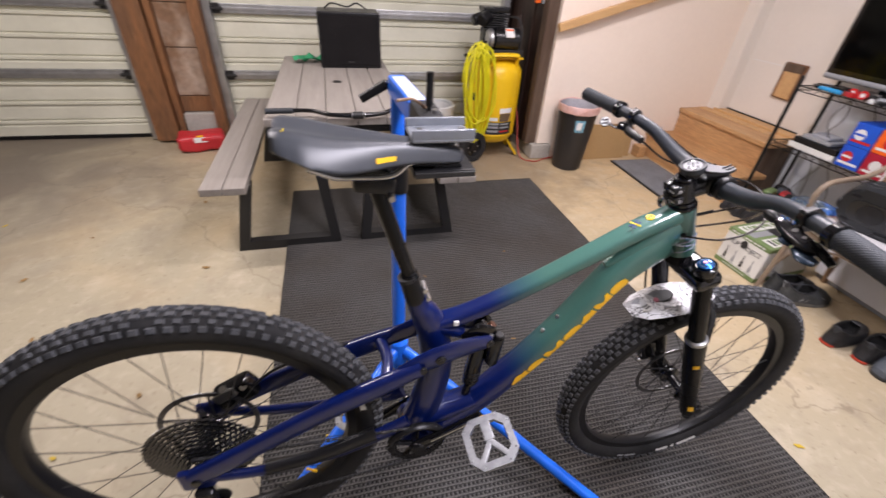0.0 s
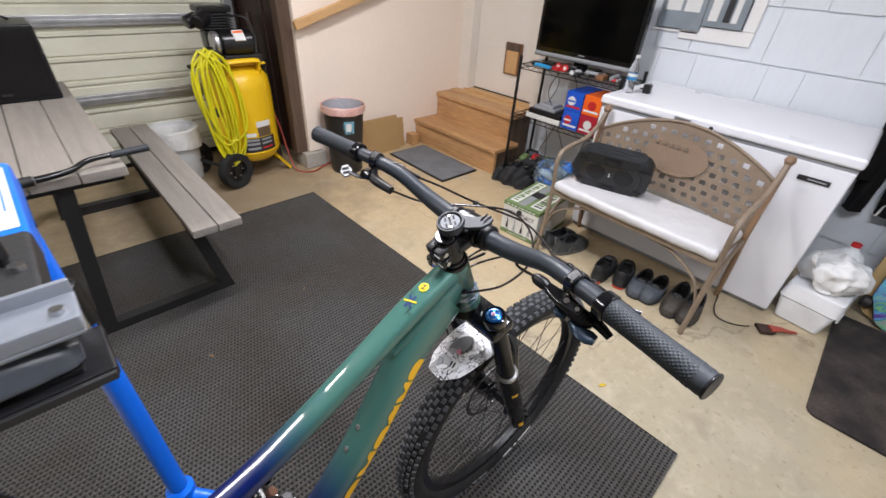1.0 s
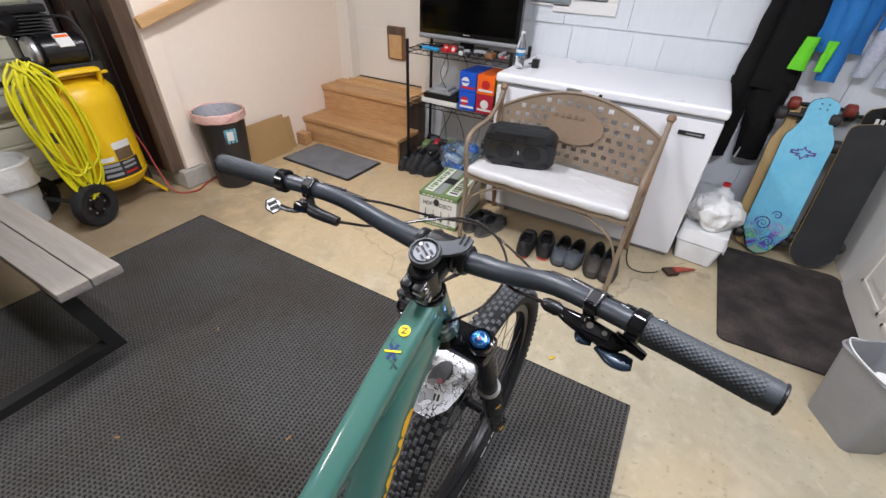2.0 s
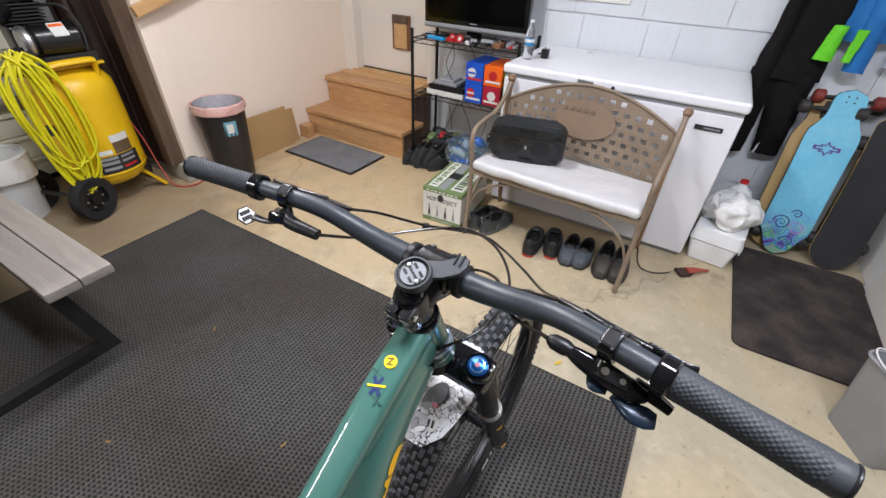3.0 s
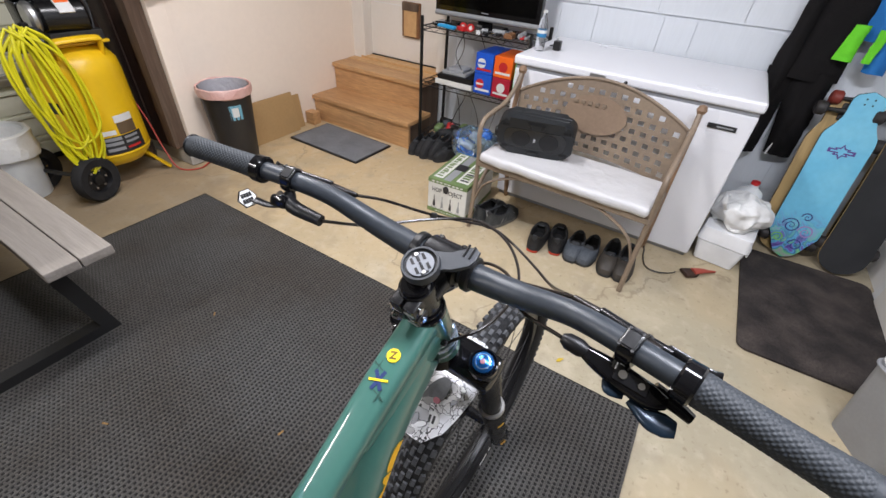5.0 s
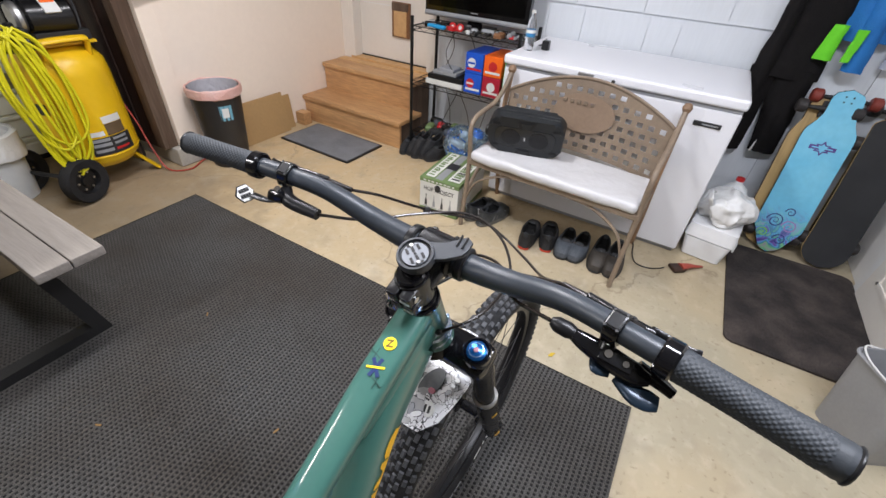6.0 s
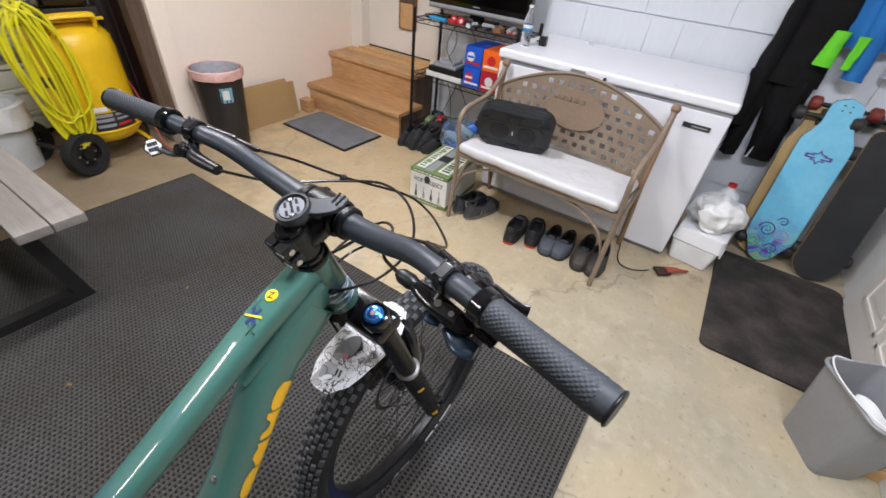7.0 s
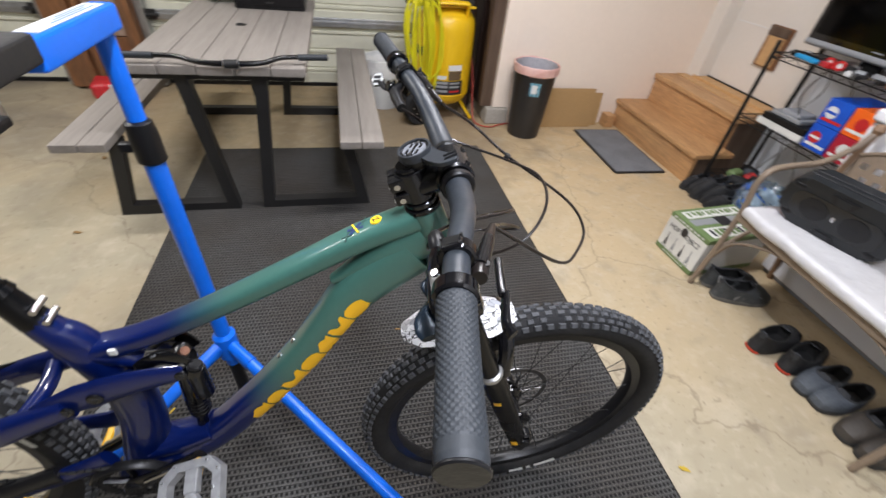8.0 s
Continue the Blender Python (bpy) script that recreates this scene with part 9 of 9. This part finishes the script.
def long_outline(w, h, neck=0.0):
    pts = []
    n = 44
    side = []
    for k in range(n + 1):
        v = k / n
        end = 1.0
        if v < 0.12:
            end = math.sqrt(max(0.0, 1 - ((0.12 - v) / 0.12) ** 2)) * 0.9 + 0.1 * (v / 0.12)
        elif v > 0.94:
            end = math.sqrt(max(0.0, 1 - ((v - 0.94) / 0.06) ** 2))
        waist = 1.0 - 0.05 * math.sin(math.pi * v)
        cut = 1.0
        if neck:
            x = (v - 0.80) / 0.04
            cut = 1 - neck * (1 / (1 + math.exp(-x * 2.5)))
            y = (0.13 - v) / 0.03
            cut *= 1 - 0.75 * neck * (1 / (1 + math.exp(-y * 2.5)))
        side.append((w / 2 * end * waist * cut, v * h))
    return side + [(-x, z) for x, z in reversed(side) if x > 1e-4]


def art_paint():
    """Pale blue deck art that turns to swirls of violet, teal and green at its foot."""
    m = mat("pale_blue_deck_art", (0.16, 0.52, 0.74), 0.4, vary=0.08, grain=40, blotch=5, bump=0.0, second=(0.24, 0.62, 0.80), amount=0.7)
    nt = m.node_tree
    bsdf = nt.nodes["Principled BSDF"]
    before = bsdf.inputs["Base Color"].links[0].from_socket
    coord = next(n for n in nt.nodes if n.type == "TEX_COORD")
    sep = nt.nodes.new("ShaderNodeSeparateXYZ")
    nt.links.new(coord.outputs["Object"], sep.inputs[0])
    swirl = nt.nodes.new("ShaderNodeTexNoise")
    swirl.inputs["Scale"].default_value, swirl.inputs["Distortion"].default_value, swirl.inputs["Detail"].default_value = 6.5, 3.6, 1.5
    nt.links.new(coord.outputs["Object"], swirl.inputs["Vector"])
    ramp = nt.nodes.new("ShaderNodeValToRGB")
    cols = [(0.30, (0.05, 0.03, 0.20)), (0.42, (0.16, 0.10, 0.42)), (0.48, (0.10, 0.42, 0.66)), (0.53, (0.03, 0.10, 0.30)), (0.60, (0.16, 0.52, 0.22)), (0.72, (0.42, 0.16, 0.40))]
    ramp.color_ramp.elements[0].position, ramp.color_ramp.elements[0].color = cols[0][0], (*cols[0][1], 1)
    ramp.color_ramp.elements[1].position, ramp.color_ramp.elements[1].color = cols[-1][0], (*cols[-1][1], 1)
    for p, c in cols[1:-1]:
        ramp.color_ramp.elements.new(p).color = (*c, 1)
    nt.links.new(swirl.outputs["Fac"], ramp.inputs[0])
    up = nt.nodes.new("ShaderNodeMapRange")
    up.inputs["From Min"].default_value, up.inputs["From Max"].default_value = 0.15, 0.34
    nt.links.new(link_math(nt, "ADD", sep.outputs[2], link_math(nt, "MULTIPLY", swirl.outputs["Fac"], 0.14)), up.inputs["Value"])
    mix = nt.nodes.new("ShaderNodeMix")
    mix.data_type = "RGBA"
    nt.links.new(up.outputs[0], mix.inputs[0])
    nt.links.new(ramp.outputs[0], mix.inputs[6])
    nt.links.new(before, mix.inputs[7])
    nt.links.new(mix.outputs[2], bsdf.inputs["Base Color"])
    return m


ART = art_paint()
VIOLET = plain("violet_print", (0.10, 0.05, 0.26), 0.4)
bl = deck("longboard", "pale blue longboard with swirling art leaning on the wall", "leaning boards", long_outline(0.235, 0.89, 0.42), ART, BOARD_DARK, pose(3.105, -0.235, 0.012, 0, 15.5, 2), 0)
truck(bl, 0.845, WHEEL_RED, 0.125)
truck(bl, 0.10, WHEEL_DARK, 0.115)
for a in (0, 180):
    bm = bm_new()
    add_prism(bm, [(0.038 * math.cos(radians(k * 120 + 90 + a)), 0.038 * math.sin(radians(k * 120 + 90 + a))) for k in range(3)], 0.001, Matrix.Translation((-0.0012 - a * 2e-6, 0, 0.60)) @ frame_of(V((0, 1, 0)), V((0, 0, 1)), V((1, 0, 0))))
    part("star_print", bm, VIOLET, bl, "violet star print")
part("print_bar", box((-0.0022, -0.058, 0.591), (0.0, 0.058, 0.612)), VIOLET, bl)
part("print_bar", box((-0.0028, -0.046, 0.598), (-0.0022, 0.046, 0.605)), ART, bl)
for a, size in ((0, 0.026), (180, 0.026)):
    bm = bm_new()
    add_prism(bm, [(size * math.cos(radians(k * 120 + 90 + a)), size * math.sin(radians(k * 120 + 90 + a))) for k in range(3)], 0.001, Matrix.Translation((-0.0019 - a * 2e-6, 0, 0.60)) @ frame_of(V((0, 1, 0)), V((0, 0, 1)), V((1, 0, 0))))
    part("star_middle", bm, ART, bl, smooth=0)
INK = {"navy": plain("navy_deck_ink", (0.03, 0.05, 0.22), 0.4), "lime": plain("lime_deck_ink", (0.20, 0.55, 0.10), 0.4), "lilac": plain("lilac_deck_ink", (0.36, 0.22, 0.50), 0.4)}
for y, z, r, turns, ink in ((0.030, 0.185, 0.042, 2.2, "navy"), (-0.045, 0.165, 0.038, 2.0, "lilac"), (-0.020, 0.245, 0.026, 1.6, "navy"), (0.060, 0.105, 0.028, 1.8, "lime"), (-0.030, 0.085, 0.034, 1.9, "navy")):
    curl = [(-0.0008, y + r * (1 - q) * math.cos(turns * 2 * math.pi * q), z + r * (1 - q) * math.sin(turns * 2 * math.pi * q)) for q in (i / 48 for i in range(46))]
    part("curl_print", tube(curl, [(0.0036, 0.0008)] * 24 + [(0.0022, 0.0008)] * 22, 6, up=(1, 0, 0)), INK[ink], bl, "painted curl")
for y in (-0.016, 0.016):
    for z in (0.83, 0.855):
        part("bolt", disc((-0.002, y, z), (0.001, y, z), 0.004, 8), STEEL_DARK, bl)
bd = deck("skateboard", "black grip-taped deck leaning beside the longboard", "leaning boards", long_outline(0.215, 0.80), BOARD_DARK, BOARD_TAN, pose(3.105, -0.485, 0.012, 0, 15, 3), 0)
truck(bd, 0.66, WHEEL_DARK)
truck(bd, 0.14, WHEEL_DARK)
b3 = deck("skateboard", "black skateboard with white print behind the other decks", "leaning boards", long_outline(0.21, 0.86, 0.35), BLACK_GLOSS, BOARD_TAN, pose(3.215, -0.50, 0.012, 0, 14, 2), 0)
truck(b3, 0.80, WHEEL_DARK, 0.115)
for k in range(2):
    part("print_bar", box((-0.0015, -0.02 + 0.025 * k, 0.765), (0.0, -0.006 + 0.025 * k, 0.80)), PALE_PRINT, b3)
part("print_bar", box((-0.0015, -0.06, 0.70), (0.0, 0.06, 0.72)), PALE_PRINT, b3)
b4 = deck("longboard", "tan bamboo longboard half hidden behind the blue one", "leaning boards", long_outline(0.225, 0.83, 0.3), BOARD_TAN, BOARD_DARK, pose(3.165, -0.185, 0.012, 0, 15, 3), 0)
truck(b4, 0.77, WHEEL_DARK, 0.12, True)

# ---- clothes on hooks ----


def cloth(name, outline_l, outline_r, z0, z1, x, thick, fold, nz=30, ny=16, seed=0.0):
    """A hanging piece between two edges, given as functions of height, with folds that run down."""
    bm = bm_new()
    front, back = [], []
    for j in range(nz + 1):
        v = j / nz
        z = z0 + (z1 - z0) * v
        a, b = outline_l(v), outline_r(v)
        ring_f, ring_b = [], []
        for i in range(ny + 1):
            u = i / ny
            y = a + (b - a) * u
            bulge = math.sin(math.pi * u) ** 0.6
            f = fold * noise.noise(V((y * 16 + seed, z * 2.2, seed)))
            ring_f.append(V((x - thick * bulge - f * bulge, y, z)))
            ring_b.append(V((x + thick * 0.25 * bulge, y, z)))
        front.append(ring_f + ring_b[-2:0:-1])
    add_rings(bm, front)
    crumple(bm, fold * 0.30, 9, seed)
    crumple(bm, fold * 0.12, 34, seed + 2)
    return bm


suit = thing("wetsuit", "black wetsuit hanging on the shingled wall", "wetsuit", at=pose(0, 0, 0))
XH = XE - 0.058
part("torso", cloth("t", lambda v: -0.085 + 0.02 * v, lambda v: 0.225 - 0.06 * v, 0.86, 1.62, XH, 0.045, 0.03, seed=1.0), FABRIC_BLACK, suit)
part("leg", cloth("l", lambda v: 0.10 - 0.01 * v, lambda v: 0.185 + 0.045 * v, 0.44, 0.90, XH - 0.005, 0.035, 0.03, seed=2.0), FABRIC_BLACK, suit)
part("leg", cloth("l", lambda v: -0.075 + 0.0 * v, lambda v: 0.055 + 0.06 * v, 0.45, 0.90, XH, 0.035, 0.03, seed=5.0), FABRIC_BLACK, suit)
part("sleeve", cloth("s", lambda v: 0.145 - 0.02 * v, lambda v: 0.235 - 0.05 * v, 0.62, 1.50, XH - 0.045, 0.026, 0.02, seed=8.0), FABRIC_BLACK, suit)
part("white_piping", tube([(XH - 0.03, 0.045, 0.45), (XH - 0.035, 0.02, 0.60)], 0.006, 8), PALE_PRINT, suit, "white zip pull")
part("hanger", tube(spline([(XH, 0.0, 1.60), (XH, 0.10, 1.66), (XH, 0.20, 1.60)]), 0.006, 8), BLACK_PLASTIC, suit)
jk = thing("sport_jacket", "blue and lime sports jacket hanging on the wall", "jacket", at=pose(0, 0, 0))
part("body", cloth("b", lambda v: -0.275, lambda v: -0.045, 1.07, 1.60, XH, 0.05, 0.03, seed=3.0), FABRIC_BLUE, jk)
part("sleeve", cloth("s", lambda v: -0.225 + 0.03 * v, lambda v: -0.135 + 0.03 * v, 0.935, 1.35, XH - 0.05, 0.03, 0.02, seed=4.0), FABRIC_BLUE, jk)
part("lime_panel", cloth("g", lambda v: -0.075, lambda v: 0.005 - 0.02 * v, 0.97, 1.13, XH - 0.06, 0.02, 0.02, seed=6.0), FABRIC_GREEN, jk, "lime green panel")
part("lime_panel", cloth("g", lambda v: -0.142 - 0.01 * v, lambda v: -0.105, 0.975, 1.12, XH - 0.085, 0.015, 0.02, seed=7.0), FABRIC_GREEN, jk, "lime green panel")
gv = thing("glove_pair", "pale grey patterned gloves hanging on the wall", "gloves", at=pose(0, 0, 0))
part("glove", cloth("g", lambda v: -0.355 - 0.02 * v, lambda v: -0.285 - 0.01 * v, 0.965, 1.22, XH, 0.035, 0.02, seed=9.0), FABRIC_PALE, gv)
part("glove", cloth("g", lambda v: -0.475, lambda v: -0.40, 0.93, 1.20, XH, 0.03, 0.02, seed=10.0), FABRIC_PALE, gv)
part("cuff", cloth("g", lambda v: -0.48, lambda v: -0.285, 1.18, 1.40, XH, 0.035, 0.02, seed=11.0), FABRIC_BLUE, gv)

# ---- grey bin with paper ----
gb = thing("waste_bin", "grey plastic waste bin with a wire handle", "bin", at=pose(1.958, -0.487, 0, 0, 0, 27))


def bin_shell(w0, d0, w1, d1, h, t):
    rings = [[V((x, y, 0)) for x, y in rounded(w0, d0, 0.03)], [V((x, y, h)) for x, y in rounded(w1, d1, 0.035)], [V((x, y, h + 0.004)) for x, y in rounded(w1 - 2 * t, d1 - 2 * t, 0.03)],
             [V((x, y, 0.01)) for x, y in rounded(w0 - 2 * t, d0 - 2 * t, 0.025)]]
    bm = bm_new()
    add_rings(bm, rings)
    return bm


part("shell", bin_shell(0.205, 0.155, 0.268, 0.21, 0.325, 0.003), BIN_GREY, gb)
bm = bm_new()
add_tube(bm, [(x, y, 0.324) for x, y in rounded(0.274, 0.216, 0.037)], 0.005, 8, closed=True)
part("rim", bm, BIN_GREY, gb)
part("handle", tube(spline([(-0.136, 0.0, 0.324), (-0.138, 0.07, 0.334), (-0.06, 0.112, 0.338), (0.06, 0.112, 0.338), (0.138, 0.07, 0.334), (0.136, 0.0, 0.324)]), 0.003, 6), PALE_PRINT, gb, "pale wire handle")
bm = bm_new()
bmesh.ops.create_icosphere(bm, subdivisions=4, radius=0.085, matrix=Matrix.Translation((0.0, 0.0, 0.19)) @ Matrix.Diagonal((1.1, 0.85, 0.9, 1)))
crumple(bm, 0.03, 18)
pp = tagged(part("waste_paper", bm, PAPER), "crumpled white paper lying in the waste bin", "paper")
pp.matrix_world = pose(1.958, -0.487, 0.0, 0, 0, 27)
wk = thing("wood_block", "short pale timber block on the floor by the wall", "wood", at=pose(1.99, -0.640, 0, 0, 0, 4))
part("block", box((-0.05, -0.02, 0.0), (0.05, 0.02, 0.05), 0.004), RAIL_WOOD, wk)

# fallen leaves
rnd = random.Random(8)
for k, (x, y) in enumerate([(-0.98, 1.35), (-1.12, 1.62), (-0.62, 1.25), (-0.80, 1.05), (-1.35, 2.05), (-0.55, 2.02), (-1.7, 2.6), (-1.2, 2.4), (-0.7, 2.75), (-1.95, 1.9), (-0.45, 1.5), (-1.5, 1.3), (1.69, 0.57)]):
    s = 0.007 + 0.008 * rnd.random()
    lob = [0.7 + 0.5 * rnd.random() for _ in range(20)]
    bm = bm_new()
    pts = [(1.4 * s * lob[i] * math.cos(2 * math.pi * i / 20), 0.7 * s * lob[i] * math.sin(2 * math.pi * i / 20)) for i in range(20)]
    add_prism(bm, pts, 0.0012)
    crumple(bm, 0.003, 60, k)
    lf = tagged(part("fallen_leaf", bm, LEAF if k % 3 else LEAF_YELLOW), "small dry curled leaf on the concrete", "leaf", "fallen leaves")
    lf.matrix_world = pose(x, y, 0.004, 0, 0, 360 * rnd.random())
for k, (x, y) in enumerate([(0.05, 0.95), (0.10, 1.02), (0.55, 1.75), (0.85, 1.25), (1.05, 1.9), (0.35, 0.62)]):
    bm = prism(rounded(0.022, 0.006, 0.003, 3), 0.001)
    lf = tagged(part("leaf_scrap", bm, LEAF_YELLOW if k < 2 else LEAF), "tiny leaf scrap on the rubber mat", "leaf", "leaf scraps")
    lf.matrix_world = pose(x, y, 0.0102, 0, 0, 57 * k)

# shingles, course by course
rnd = random.Random(4)
course = 0.278
for j in range(9):
    z0 = -0.052 + j * course
    y = -0.66 + 0.0
    while y < DY0 - 0.08:
        w = rnd.uniform(0.16, 0.46)
        y1 = min(y + w, DY0 - 0.072)
        if y1 - y > 0.03:
            za, zb = max(0.0, z0 - 0.004 * rnd.random()), z0 + course + 0.02
            bm = bm_new()
            v = [bm.verts.new(p) for p in ((XE - 0.016, y, za), (XE - 0.016, y1 - 0.003, za), (XE - 0.003, y1 - 0.003, min(zb, CEIL)), (XE - 0.003, y, min(zb, CEIL)),
                                           (XE - 0.0005, y, za), (XE - 0.0005, y1 - 0.003, za), (XE - 0.0005, y1 - 0.003, min(zb, CEIL)), (XE - 0.0005, y, min(zb, CEIL)))]
            for f in ((0, 1, 2, 3), (7, 6, 5, 4), (0, 4, 5, 1), (1, 5, 6, 2), (2, 6, 7, 3), (3, 7, 4, 0)):
                bm.faces.new([v[i] for i in f])
            part("shingle", bm, WHITE_SIDING, WALL_EAST, smooth=0)
        y = y1
